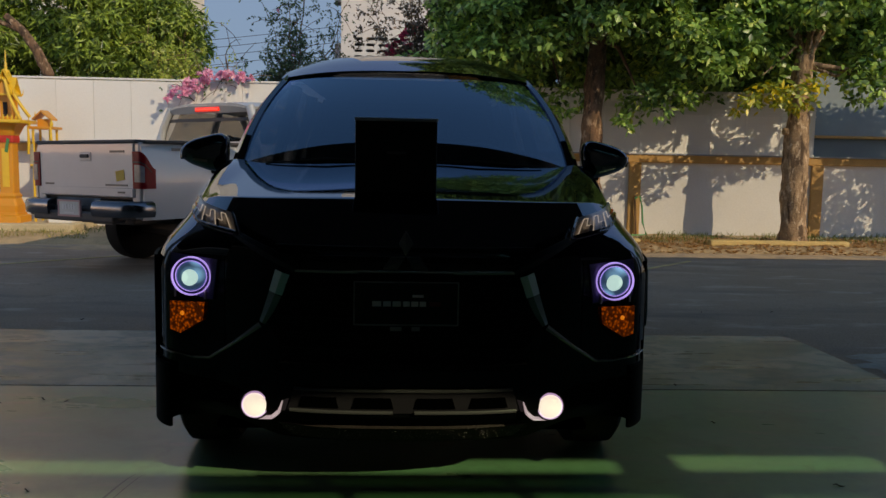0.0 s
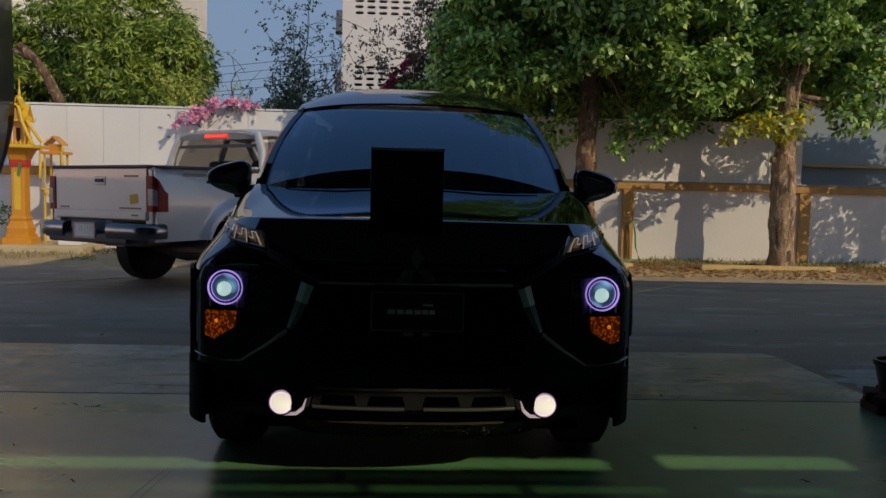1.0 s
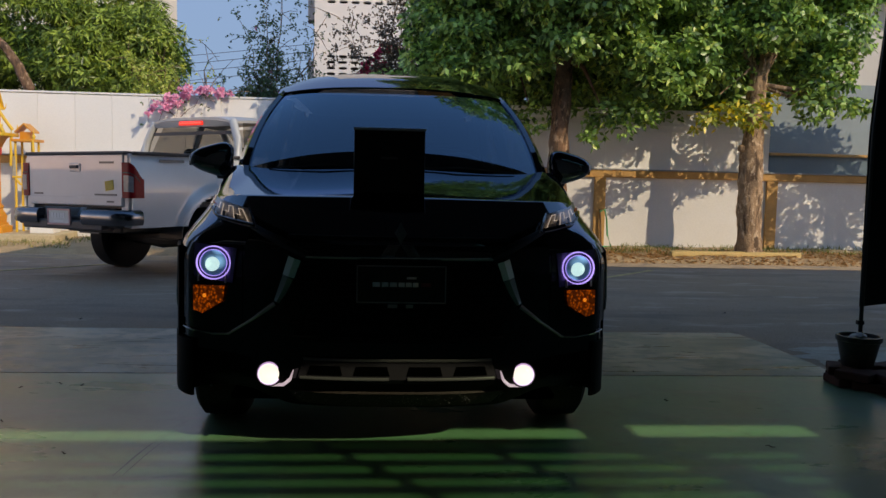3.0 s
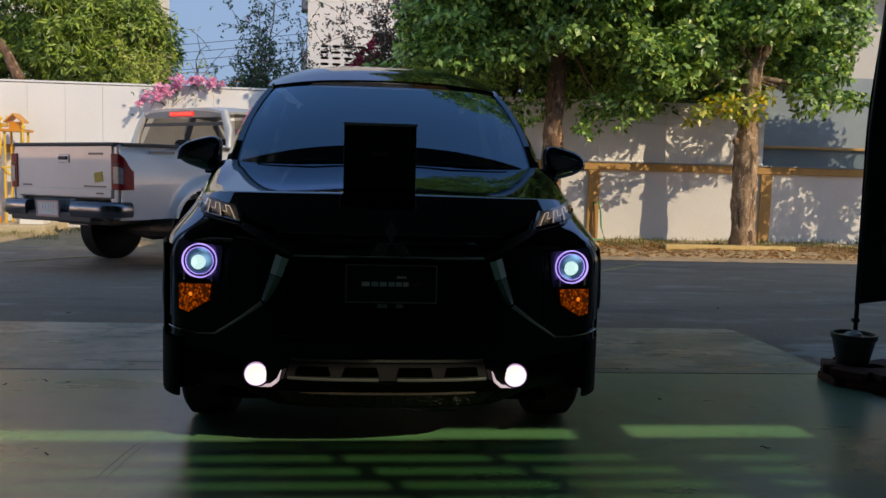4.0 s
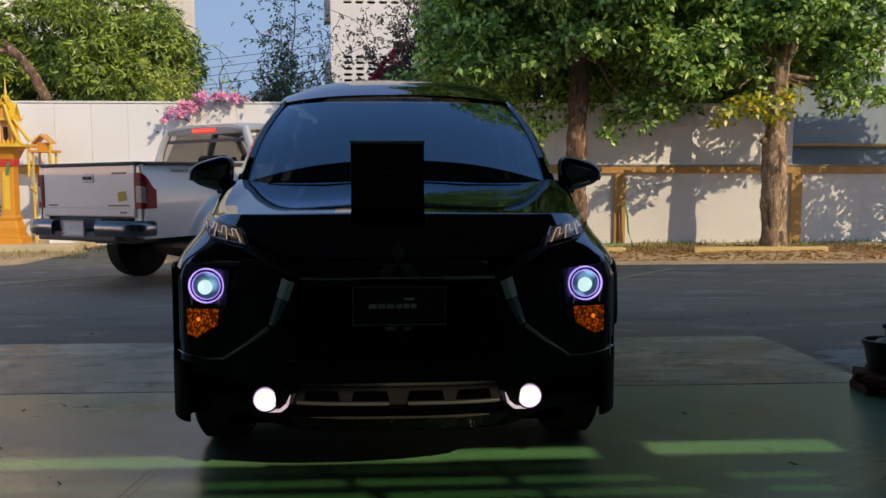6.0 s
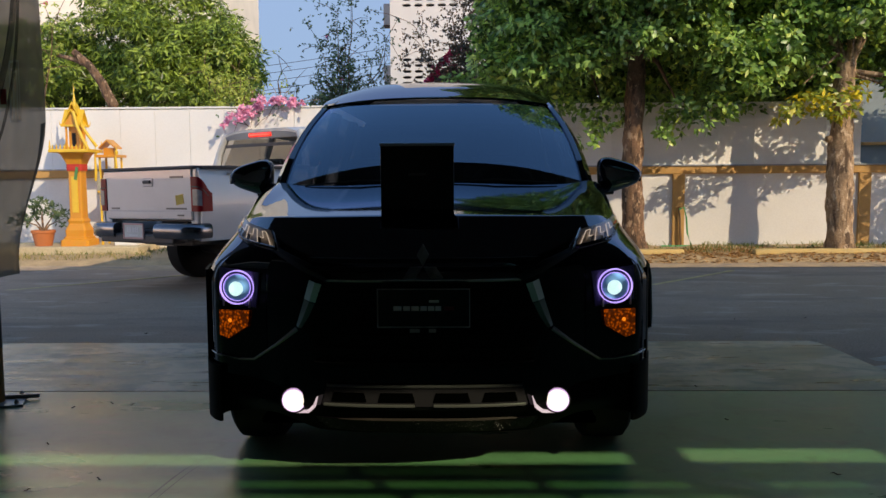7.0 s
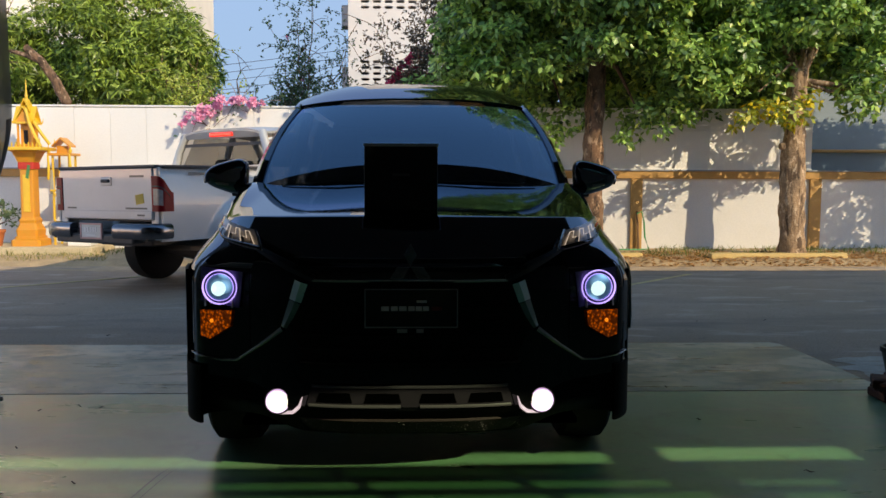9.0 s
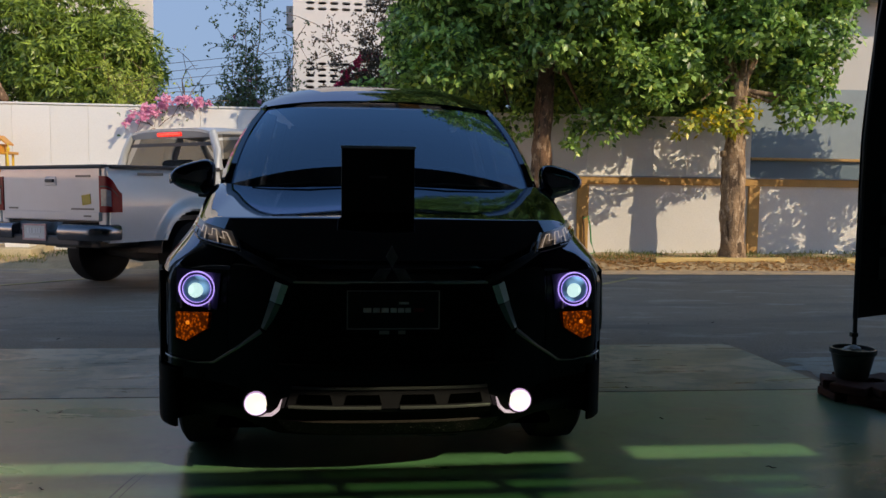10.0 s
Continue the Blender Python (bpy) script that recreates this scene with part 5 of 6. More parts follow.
# lamps
for s in (-1, 1):
    def Q(x, z, off):
        p = skin(s * x, z, off)
        return p
    pod = part("lamp_pod", grid(14, 16, lambda u, v: Q(0.60 + 0.265 * u, 0.545 + 0.31 * v, 0.004), 0.004 * s), M_BUMPER, car, smooth=50)
    # headlamp
    hl = part("headlamp", grid(10, 10, lambda u, v: Q(0.622 + 0.016 * (1 - v) + (0.176 - 0.016 * (1 - v)) * u, 0.702 + 0.018 * u + (0.134 - 0.006 * u) * v, 0.010), 0.004), M_HOUSING, car, "lit projector headlamp with a halo ring")
    hx, hz = 0.712, 0.779
    hy = skin(s * 0.672, hz).y - 0.016
    def disc(r0, r1, y, m, name, lab="", dx=0.0, dz=0.0):
        bm = lathe([(r0, 0.0), (r1, 0.0), (r1, 0.012), (r0, 0.012), (r0, 0.0)], 40, "y", (s * hx + dx, y, hz + dz), False) if r0 else lathe([(0.002, -0.010), (r1 * 0.6, -0.007), (r1, 0.0), (r1, 0.01)], 36, "y", (s * hx + dx, y, hz + dz))
        return part(name, bm, m, hl, lab, smooth=40)
    disc(0.0612, 0.0652, hy - 0.012, M_RING, "halo_ring", "violet halo ring")
    disc(0.046, 0.058, hy - 0.006, M_BEZEL, "projector_bezel")
    disc(0.0500, 0.0520, hy - 0.010, M_RING, "inner_ring", "thin violet inner ring")
    disc(0, 0.049, hy - 0.006, M_PROJ, "projector_lens", "lit blue-white projector lens")
    disc(0, 0.033, hy - 0.010, M_PROJHOT, "beam_spot", "", -0.002, -0.003)
    part("lamp_cover", grid(10, 10, lambda u, v: Vector((s * (0.622 + 0.016 * (1 - v) + (0.176 - 0.016 * (1 - v)) * u), hy - 0.035 + 0.055 * u * u, 0.702 + 0.018 * u + (0.134 - 0.006 * u) * v))), M_CLEAR, hl, "clear lamp cover", smooth=60)
    for a in (0.2, 0.8):
        part("reflector_rib", tube([Q(0.63 + 0.19 * a, 0.70, 0.016), Q(0.63 + 0.19 * a, 0.80, 0.016)], 0.004, 5), M_REFLECT, hl)
    # turn lamp
    tl = part("turn_lamp", plate([Q(0.672, 0.688, 0.016), Q(0.804, 0.682, 0.016), Q(0.803, 0.585, 0.016), Q(0.764, 0.575, 0.016), Q(0.680, 0.628, 0.016)], (0, 0.01, 0)), M_AMBER, car, "lit amber turn lamp")
    for x, z, r in ((0.755, 0.645, 0.008),):
        bm = bmesh.new()
        bmesh.ops.create_icosphere(bm, subdivisions=2, radius=r)
        bmesh.ops.translate(bm, vec=Q(x, z, 0.016), verts=bm.verts)
        part("bulb_facet", bm, M_AMBERHOT, tl)
    # upper running lamp along the bonnet edge
    def drl(u, v):
        def bend(a, b, c):
            return a + (b - a) * u / 0.6 if u < 0.6 else b + (c - b) * (u - 0.6) / 0.4
        x = bend(0.550, 0.725, 0.785) * (1 - v) + bend(0.588, 0.700, 0.774) * v
        zlo, zhi = bend(0.922, 0.950, 0.998), bend(0.990, 1.012, 1.034)
        z = zlo + (zhi - zlo) * v
        zl = lead_z(x / 0.83)
        y = nose_y(min(1, x / xmax(min(z, zl))), min(z, zl)) - 0.02 + max(0, z - zl) * 1.2
        return Vector((s * x, y - 0.012, z))
    dr = part("running_lamp", grid(14, 6, lambda u, v: drl(u, v) + Vector((0, 0.012, -0.004)), 0.01 * s), M_REFLECT, car, "slim upper running lamp with a clear cover")
    part("lamp_cover", grid(14, 6, lambda u, v: drl(u, v) - Vector((0, 0.01, 0))), M_CLEAR, dr, "clear lamp cover", smooth=60)
    for k in range(3):
        a = 0.12 + 0.22 * k
        part("light_bar", tube([drl(a - 0.02, 0.12), drl(a + 0.04, 0.80), drl(a + 0.13, 0.80), drl(a + 0.10, 0.45), drl(a + 0.17, 0.45)], 0.0020, 5), M_DRL, dr)
        part("lamp_divider", tube([drl(a + 0.15, 0.05), drl(a + 0.18, 0.38)], 0.006, 5), M_BLACK, dr)
    part("lamp_divider", tube([drl(0.03 + 0.09 * j, 0.06) for j in range(11)], 0.007, 5), M_GLOSSBLACK, dr)
    part("lamp_divider", tube([drl(0.02, 0.0), drl(0.01, 0.5), drl(0.02, 0.98)], 0.005, 5), M_SMOKE, dr)
    part("amber_strip", tube([drl(0.80 + 0.02 * j, 0.45) for j in range(6)], 0.005, 5), M_AMBER, dr, "amber marker")
    # fog lamp
    fy = skin(s * 0.488, 0.368).y
    pocket = part("fog_pocket", lathe([(0.046, 0.0), (0.048, -0.006), (0.052, 0.002), (0.05, 0.02), (0.046, 0.0)], 28, "y", (s * 0.488, fy - 0.004, 0.368), False), M_MATTE, car, smooth=50)
    part("fog_lamp", lathe([(0.004, -0.026), (0.028, -0.022), (0.040, -0.010), (0.041, 0.01)], 32, "y", (s * 0.488, fy - 0.004, 0.368)), M_FOG, pocket, "lit white fog lamp", smooth=50)
    part("fog_rim", lathe([(0.0405, -0.011), (0.0435, -0.011), (0.0445, 0.0), (0.0405, 0.004), (0.0405, -0.011)], 32, "y", (s * 0.488, fy - 0.004, 0.368), False), M_FOGRIM, pocket, "lamp rim glowing violet in place of bloom", smooth=50)
    ribbon([(s * 0.394, 0.390), (s * 0.405, 0.356), (s * 0.435, 0.325), (s * 0.485, 0.314)], [0.003, 0.010, 0.011, 0.003], 0.010, 0.024, M_HOOK, "fog_trim", pocket, "chrome hook glowing in place of the fog lamp's light on it", 4)
    # body kit corner and mud flap
    kit = part("corner_skirt", grid(14, 6, lambda u, v: Vector((s * (0.80 + 0.112 * u), nose_y(min(1, (0.80 + 0.112 * u) / 0.915), 0.4) - 0.010, 0.242 + 0.223 * v)), 0.012), M_SKIRT, car, smooth=40)
    part("arch_cladding", grid(6, 12, lambda u, v: Vector((s * (0.868 + 0.052 * u), nose_y(min(1, (0.868 + 0.052 * u) / 0.915), 0.6) - 0.008 + 0.05 * u * u, 0.470 + 0.36 * v)), 0.012), M_SKIRT, car, "matte wheel arch cladding", smooth=50)
    part("side_reflector", boxm((0.012, 0.05, 0.20), (s * 0.914, 0.56, 0.36), 0.004), M_TRIM, kit)
    # wheels
    for wy in (0.84, 3.6):
        w = part("wheel", lathe([(0.20, -0.10), (0.30, -0.105), (0.326, -0.085), (0.332, 0.0), (0.326, 0.085), (0.30, 0.105), (0.20, 0.10)], 40, "x", (s * 0.765, wy, 0.332)), M_TYRE, car, "black road tyre", smooth=40)
        rim = part("rim", lathe([(0.03, 0.07 * s), (0.06, 0.085 * s), (0.19, 0.06 * s), (0.205, 0.09 * s)], 30, "x", (s * 0.765, wy, 0.332)), M_SATIN, w, smooth=40)

# bonnet badge line, wipers
for x0, x1 in ((-0.62, -0.08), (0.02, 0.60)):
    wp = part("wiper", tube([shield((x0 / 0.735 + 1) / 2, 0.02) + Vector((0, -0.008, 0.006)), shield(((x0 + x1) / 2 / 0.735 + 1) / 2, 0.045) + Vector((0, -0.008, 0.006)), shield((x1 / 0.735 + 1) / 2, 0.03) + Vector((0, -0.008, 0.006))], [0.003, 0.005, 0.003], 6), M_BLACK, car, smooth=60)

def hood_z(y):
    best = min((abs(hood(0.5, i / 60).y - y), hood(0.5, i / 60).z) for i in range(61))
    return best[1]

bx = tagged(empty("product_box", Matrix.Translation((-0.04, 0.455, hood_z(0.44) - 0.002))), "black card product box standing on the car bonnet", "box")
part("carton", boxm((0.296, 0.07, 0.262), (0, 0, 0.131), 0.003), M_BOX, bx)
part("lid", boxm((0.302, 0.076, 0.012), (0, 0, 0.264), 0.003), M_LIDEDGE, bx, "lid edge coloured pale for its light line")
part("carton", boxm((0.07, 0.004, 0.010), (0.0, -0.036, 0.145)), M_BOXEDGE, bx, "faint printed mark")

# ---- pickup ----
truck = tagged(empty("pickup_truck", pose(-3.23, 6.12, 0.017, 0, -0.8, -35)), "silver pickup truck parked aslant, brake lamp lit", "pickup truck")
TW = 0.83   # half width of the load bed

def side_panel(s):
    def f(u, v):
        y = -0.005 + 1.535 * u
        z = 0.50 + 0.755 * v
        x = TW + 0.035 * math.sin(math.pi * min(1, v * 1.05)) - 0.02 * (v > 0.95)
        d = math.hypot(y - 1.12, z - 0.36)
        x += 0.05 * smooth01((0.60 - d) / 0.12)
        return Vector((s * x, y, z))
    bm = grid(60, 26, f, -0.02 * s)
    gone = [q for q in bm.faces if math.hypot(q.calc_center_median().y - 1.12, q.calc_center_median().z - 0.36) < 0.46]
    bmesh.ops.delete(bm, geom=gone, context="FACES")
    return bm

for s in (-1, 1):
    part("bed_side", side_panel(s), M_SILVER, truck, "silver load bed side with flared arch", smooth=40)
    arc = [math.pi * (0.10 + 0.80 * j / 20) for j in range(21)]
    part("arch_lip", tube([(s * (TW + 0.048), 1.12 + 0.475 * math.cos(a), 0.36 + 0.475 * math.sin(a)) for a in arc], 0.040, 8), M_SILVER, truck, smooth=60)
    part("arch_liner", grid(20, 2, lambda u, v: Vector((s * (0.50 + 0.35 * v), 1.12 + 0.465 * math.cos(math.pi * u), 0.36 + 0.465 * math.sin(math.pi * u))), 0.01), M_BLACK, truck, "dark wheel arch liner", smooth=60)
    part("bed_rail", boxm((0.09, 1.5, 0.035), (s * (TW - 0.005), 0.78, 1.260), 0.01), M_DARKTRIM, truck)
tg = part("tailgate", boxm((1.53, 0.06, 0.535), (0, 0.0, 0.982), 0.012), M_SILVER, truck, "silver tailgate")
part("tailgate_cap", boxm((1.62, 0.09, 0.035), (0, 0.0, 1.262), 0.012), M_DARKTRIM, tg)
part("lower_strip", boxm((1.50, 0.014, 0.085), (0, -0.030, 0.765), 0.005), M_SILVER, tg)
hd = part("latch_recess", boxm((0.18, 0.02, 0.09), (0.02, -0.030, 1.115), 0.01), M_SILVER, tg)
part("latch_handle", boxm((0.13, 0.03, 0.035), (0.02, -0.045, 1.12), 0.01), M_DARKTRIM, hd, "dark latch handle")
part("badge_bar", boxm((0.22, 0.006, 0.022), (0.52, -0.032, 1.165)), M_TRIM, tg)
part("badge_bar", boxm((0.34, 0.006, 0.018), (0.50, -0.032, 0.835)), M_TRIM, tg)
part("badge_bar", boxm((0.15, 0.006, 0.018), (-0.60, -0.032, 0.835)), M_TRIM, tg)
part("badge_bar", boxm((0.11, 0.006, 0.018), (0.58, -0.038, 0.765)), M_TRIM, tg)
part("sticker", boxm((0.13, 0.004, 0.10), (0.56, -0.032, 0.93), 0.0, pose(0, 0, 0, 0, -8, 0)), M_STICKER, tg, "yellow sticker")
part("badge_bar", boxm((0.005, 0.34, 0.028), (0.884, 0.50, 1.19), 0.002), M_TRIM, truck, "dark model script on the bed side")
part("bed_floor", boxm((1.5, 1.5, 0.05), (0, 0.78, 0.72)), M_DARKTRIM, truck)
part("bed_front", boxm((1.55, 0.05, 0.60), (0, 1.50, 1.0)), M_SILVER, truck)
for s in (-1, 1):
    part("corner_post", boxm((0.13, 0.14, 0.745), (s * 0.772, 0.055, 0.880), 0.02), M_SILVER, truck)
    def lens(u, v, off=0.0):
        d = 0.270 * u
        if d < 0.085:
            x, y = 0.760 + d, -0.040
        elif d < 0.165:
            a = (d - 0.085) / 0.08 * math.pi / 2
            x, y = 0.845 + 0.054 * math.sin(a), 0.018 - 0.058 * math.cos(a)
        else:
            x, y = 0.899, 0.018 + d - 0.165
        top = 1.165 - 0.17 * smooth01((u - 0.25) / 0.75) ** 1.6
        return Vector((s * (x + off), y - off, 0.805 + (top - 0.805) * v))
    lamp = part("tail_lamp", grid(14, 8, lens, 0.02 * s), M_RED, truck, "red tail lamp cluster", smooth=50)
    part("reverse_lens", grid(8, 3, lambda u, v: lens(0.10 + 0.44 * u, 0.18 + 0.46 * v, 0.006), 0.004 * s), M_WHITELENS, lamp, "clear reversing lens")
    part("lens_line", grid(6, 1, lambda u, v: lens(0.03 + 0.8 * u, 0.70 + 0.03 * v, 0.005), 0.003 * s), M_DARKTRIM, lamp)
# bumper
def bumper_corner(s):
    """A pressed bumper end that wraps round the corner of the bed."""
    line = [(0.36, -0.215), (0.55, -0.21), (0.72, -0.195), (0.83, -0.16), (0.90, -0.09), (0.915, 0.0), (0.90, 0.10)]
    prof = [(0.0, 0.53), (0.012, 0.56), (0.014, 0.63), (0.004, 0.665), (-0.03, 0.685), (-0.09, 0.685), (-0.09, 0.53)]
    bm = bmesh.new()
    rings = []
    for i, (x, y) in enumerate(line):
        a, b = Vector(line[max(0, i - 1)]), Vector(line[min(len(line) - 1, i + 1)])
        t = (b - a).normalized()
        out = Vector((t.y, -t.x))
        rings.append([bm.verts.new((s * (x + out.x * o), y + out.y * o, z)) for o, z in prof])
    for p, q in zip(rings, rings[1:]):
        for j in range(len(prof)):
            k = (j + 1) % len(prof)
            bm.faces.new((p[j], p[k], q[k], q[j]))
    bm.faces.new(rings[0])
    bm.faces.new(rings[-1])
    return bm


bp = part("rear_bumper", boxm((1.62, 0.10, 0.11), (0, -0.09, 0.56), 0.02), M_DARKTRIM, truck, "dark step bumper with satin metal ends")
for s in (-1, 1):
    part("bumper_corner", bumper_corner(s), M_BUMPERDARK, bp, "satin metal bumper end", smooth=50)
part("bumper_step", boxm((1.3, 0.16, 0.10), (0, -0.12, 0.52), 0.02), M_DARKTRIM, bp)
pl = part("number_plate", boxm((0.34, 0.012, 0.15), (-0.02, -0.20, 0.60)), M_PLATE, truck, "white number plate in a pink frame")
for c, sz in (((0, 0.075), (0.37, 0.018)), ((0, -0.075), (0.37, 0.018)), ((0.175, 0), (0.018, 0.16)), ((-0.175, 0), (0.018, 0.16))):
    part("plate_frame", boxm((sz[0], 0.018, sz[1]), (-0.02 + c[0], -0.203, 0.60 + c[1])), M_PINK, pl)
for x, w in ((-0.10, 0.035), (-0.055, 0.03), (0.0, 0.03), (0.04, 0.03), (0.08, 0.03)):
    part("plate_bar", boxm((w, 0.004, 0.055), (-0.02 + x, -0.207, 0.615)), M_GREYINK, pl)
part("plate_bar", boxm((0.16, 0.004, 0.018), (-0.02, -0.207, 0.555)), M_GREYINK, pl)

# cab
CY0, CY1 = 1.56, 3.05
for s in (-1, 1):
    def cab_side(u, v):
        y = CY0 + (CY1 + 0.15 - CY0) * u
        z = 0.55 + 0.72 * v
        return Vector((s * (0.85 + 0.02 * math.sin(math.pi * v)), y, z))
    part("cab_side", grid(10, 8, cab_side, -0.03 * s), M_SILVER, truck, smooth=40)
    for y0, y1, w in ((CY0 + 0.0, CY0 + 0.07, 0.05), (2.4, 2.4, 0.045), (3.25, 2.75, 0.045)):
        part("cab_pillar", tube([(s * 0.82, y0, 1.24), (s * 0.76, (y0 + y1) / 2, 1.48), (s * 0.66, y1, 1.70)], [w * 1.2, w, w], 8), M_SILVER, truck, smooth=60)
    part("cab_window", grid(8, 4, lambda u, v: Vector((s * (0.81 - 0.14 * v), CY0 + 0.1 + 0.12 * v + (1.55 - 0.65 * v) * u, 1.26 + 0.42 * v))), M_TRUCKGLASS, truck, smooth=60)
    part("cab_mirror", boxm((0.16, 0.08, 0.16), (s * 1.0, 3.0, 1.33), 0.03), M_DARKTRIM, truck)
part("cab_back", boxm((1.66, 0.05, 0.70), (0, CY0, 0.92), 0.01), M_SILVER, truck)

def rear_glass(u, v):
    uu = 2 * u - 1
    return Vector((uu * (0.75 - 0.10 * v - 0.03 * v ** 6), CY0 + 0.01 + 0.05 * v - 0.03 * (1 - uu * uu), 1.25 + 0.40 * v))

part("rear_window", grid(14, 6, rear_glass), M_TRUCKGLASS, truck, "rear window with a view through the cab", smooth=60)
part("window_band", grid(14, 2, lambda u, v: rear_glass(u, 0.72 + 0.10 * v) - Vector((0, 0.004, 0)), 0.003), M_DARKTRIM, truck)

def cab_roof(u, v):
    uu = 2 * u - 1
    z = 1.755 - 0.06 * abs(uu) ** 4 - 0.035 * (2 * v - 1) ** 2
    return Vector((uu * 0.675, CY0 + 0.03 + 1.22 * v, z))

part("cab_roof", grid(18, 12, cab_roof, -0.03), M_SILVER, truck, smooth=50)
part("roof_header", grid(14, 3, lambda u, v: Vector(((2 * u - 1) * (0.66 + 0.01 * v), CY0 + 0.05 - 0.02 * v - 0.03 * (1 - (2 * u - 1) ** 2), 1.635 + 0.085 * v - 0.055 * v * abs(2 * u - 1) ** 4)), 0.05), M_HEADER, truck, smooth=60)
part("brake_lamp", boxm((0.40, 0.03, 0.05), (0.03, CY0 + 0.010, 1.680), 0.012), M_REDLIT, truck, "lit high-level brake lamp")
for x in (-0.38, 0.38):
    st = part("cab_seat", boxm((0.5, 0.14, 0.6), (x, 2.1, 1.1), 0.05), M_SEAT, truck)
part("windscreen", grid(8, 4, lambda u, v: Vector(((2 * u - 1) * (0.74 - 0.1 * v), 3.4 - 0.6 * v, 1.24 + 0.44 * v))), M_TRUCKGLASS, truck, smooth=60)

# bonnet and front
def bonnet(u, v):
    uu = 2 * u - 1
    return Vector((uu * (0.84 - 0.06 * v * v), 3.3 + 1.3 * v - 0.08 * uu * uu * v, 1.22 - 0.10 * v - 0.22 * smooth01((v - 0.8) / 0.2) - 0.05 * abs(uu) ** 4))
part("bonnet", grid(14, 12, bonnet, -0.03), M_SILVER, truck, smooth=50)
for s in (-1, 1):
    def wing(u, v):
        y, z = 3.15 + 1.45 * u, 0.5 + 0.68 * v
        d = math.hypot(y - 4.05, z - 0.40)
        return Vector((s * (0.85 - 0.05 * u ** 3 - (0.1 if d < 0.42 else 0)), y, z))
    part("front_wing", grid(24, 12, wing, -0.03 * s), M_SILVER, truck, smooth=40)
part("front_bumper", boxm((1.66, 0.16, 0.5), (0, 4.58, 0.66), 0.05), M_SILVER, truck)
part("chassis", boxm((0.9, 4.2, 0.16), (0, 2.3, 0.50), 0.02), M_BLACK, truck)
part("rear_axle", tube([(-0.70, 1.17, 0.31), (0, 1.17, 0.30), (0.70, 1.17, 0.31)], [0.05, 0.11, 0.05], 10), M_BLACK, truck)
for s in (-1, 1):
    for wy in (1.17, 4.05):
        w = part("wheel", lathe([(0.20, -0.125), (0.33, -0.13), (0.377, -0.10), (0.385, 0.0), (0.377, 0.10), (0.335, 0.13), (0.20, 0.125)], 36, "x", (s * 0.745, wy, 0.310)), M_TYRE, truck, "black truck tyre", smooth=40)
        part("rim", lathe([(0.03, 0.07 * s), (0.07, 0.09 * s), (0.19, 0.07 * s), (0.215, 0.11 * s)], 24, "x", (s * 0.745, wy, 0.310)), M_SATIN, w, smooth=40)

# ---- spirit house ----
SX, SY, SZ = -5.72, 9.85, 0.15
shrine = tagged(empty("spirit_house", Matrix.Translation((SX, SY, SZ))), "golden orange spirit house on a tall pillar", "shrine")

def sq(profile, m, name, lab=""):
    """A square turned form: (half width, height) pairs with small chamfers."""
    bm = bmesh.new()
    rings = []
    for r, h in profile:
        k = r * 0.84
        rings.append([bm.verts.new((x, y, h)) for x, y in ((k, r), (r, k), (r, -k), (k, -r), (-k, -r), (-r, -k), (-r, k), (-k, r))])
    for p, q in zip(rings, rings[1:]):
        for i in range(8):
            bm.faces.new((p[i], p[(i + 1) % 8], q[(i + 1) % 8], q[i]))
    bm.faces.new(rings[0])
    bm.faces.new(rings[-1])
    return part(name, bm, m, shrine, lab)

sq([(0.31, 0.0), (0.31, 0.09), (0.25, 0.11), (0.25, 0.14)], M_GOLD, "base")
sq([(0.22, 0.14), (0.23, 0.24), (0.19, 0.30), (0.17, 0.34), (0.185, 0.38), (0.15, 0.42)], M_GOLD, "plinth")
sq([(0.145, 0.42), (0.14, 1.13), (0.16, 1.16)], M_GOLD, "pillar")
part("pillar_panel", boxm((0.14, 0.012, 0.55), (0, -0.152, 0.78), 0.004), M_GOLDY, shrine, "yellow gilt panel")
sq([(0.165, 1.14), (0.17, 1.19), (0.165, 1.24)], M_CLOTH, "sash", "red and green cloth sash")
part("sash_tail", boxm((0.06, 0.012, 0.20), (0.05, -0.165, 1.10), 0.0, pose(0, 0, 0, 0, 14, 0)), M_GREENCLOTH, shrine, "green cloth tail")
sq([(0.17, 1.24), (0.20, 1.30), (0.25, 1.38), (0.30, 1.41)], M_GOLD, "capital")
part("deck", boxm((0.86, 0.80, 0.05), (0, 0, 1.437), 0.012), M_GOLDY, shrine, "gilt deck")
for x in (-0.40, 0.40):
    for y in (-0.37, 0.37):
        part("deck_finial", lathe([(0.018, 1.46), (0.026, 1.50), (0.012, 1.53), (0.016, 1.55), (0.002, 1.60)], 8, "z", (x, y, 0)), M_GOLDY, shrine)
for i in range(9):
    part("baluster", lathe([(0.014, 1.46), (0.020, 1.49), (0.008, 1.53)], 6, "z", (-0.34 + 0.085 * i, -0.37, 0)), M_GOLDY, shrine)
part("house_floor", boxm((0.40, 0.40, 0.04), (0, 0, 1.482), 0.008), M_GOLD, shrine)
for x in (-0.135, 0.135):
    for y in (-0.135, 0.135):
        part("house_post", boxm((0.04, 0.04, 0.32), (x, y, 1.66), 0.006), M_GOLD, shrine)
part("house_wall", boxm((0.22, 0.20, 0.31), (0, 0.03, 1.66)), M_GOLD, shrine)
part("doorway", boxm((0.08, 0.02, 0.20), (0.0, -0.078, 1.61)), M_DARKHOLE, shrine, "doorway block painted dark for its inner shade")
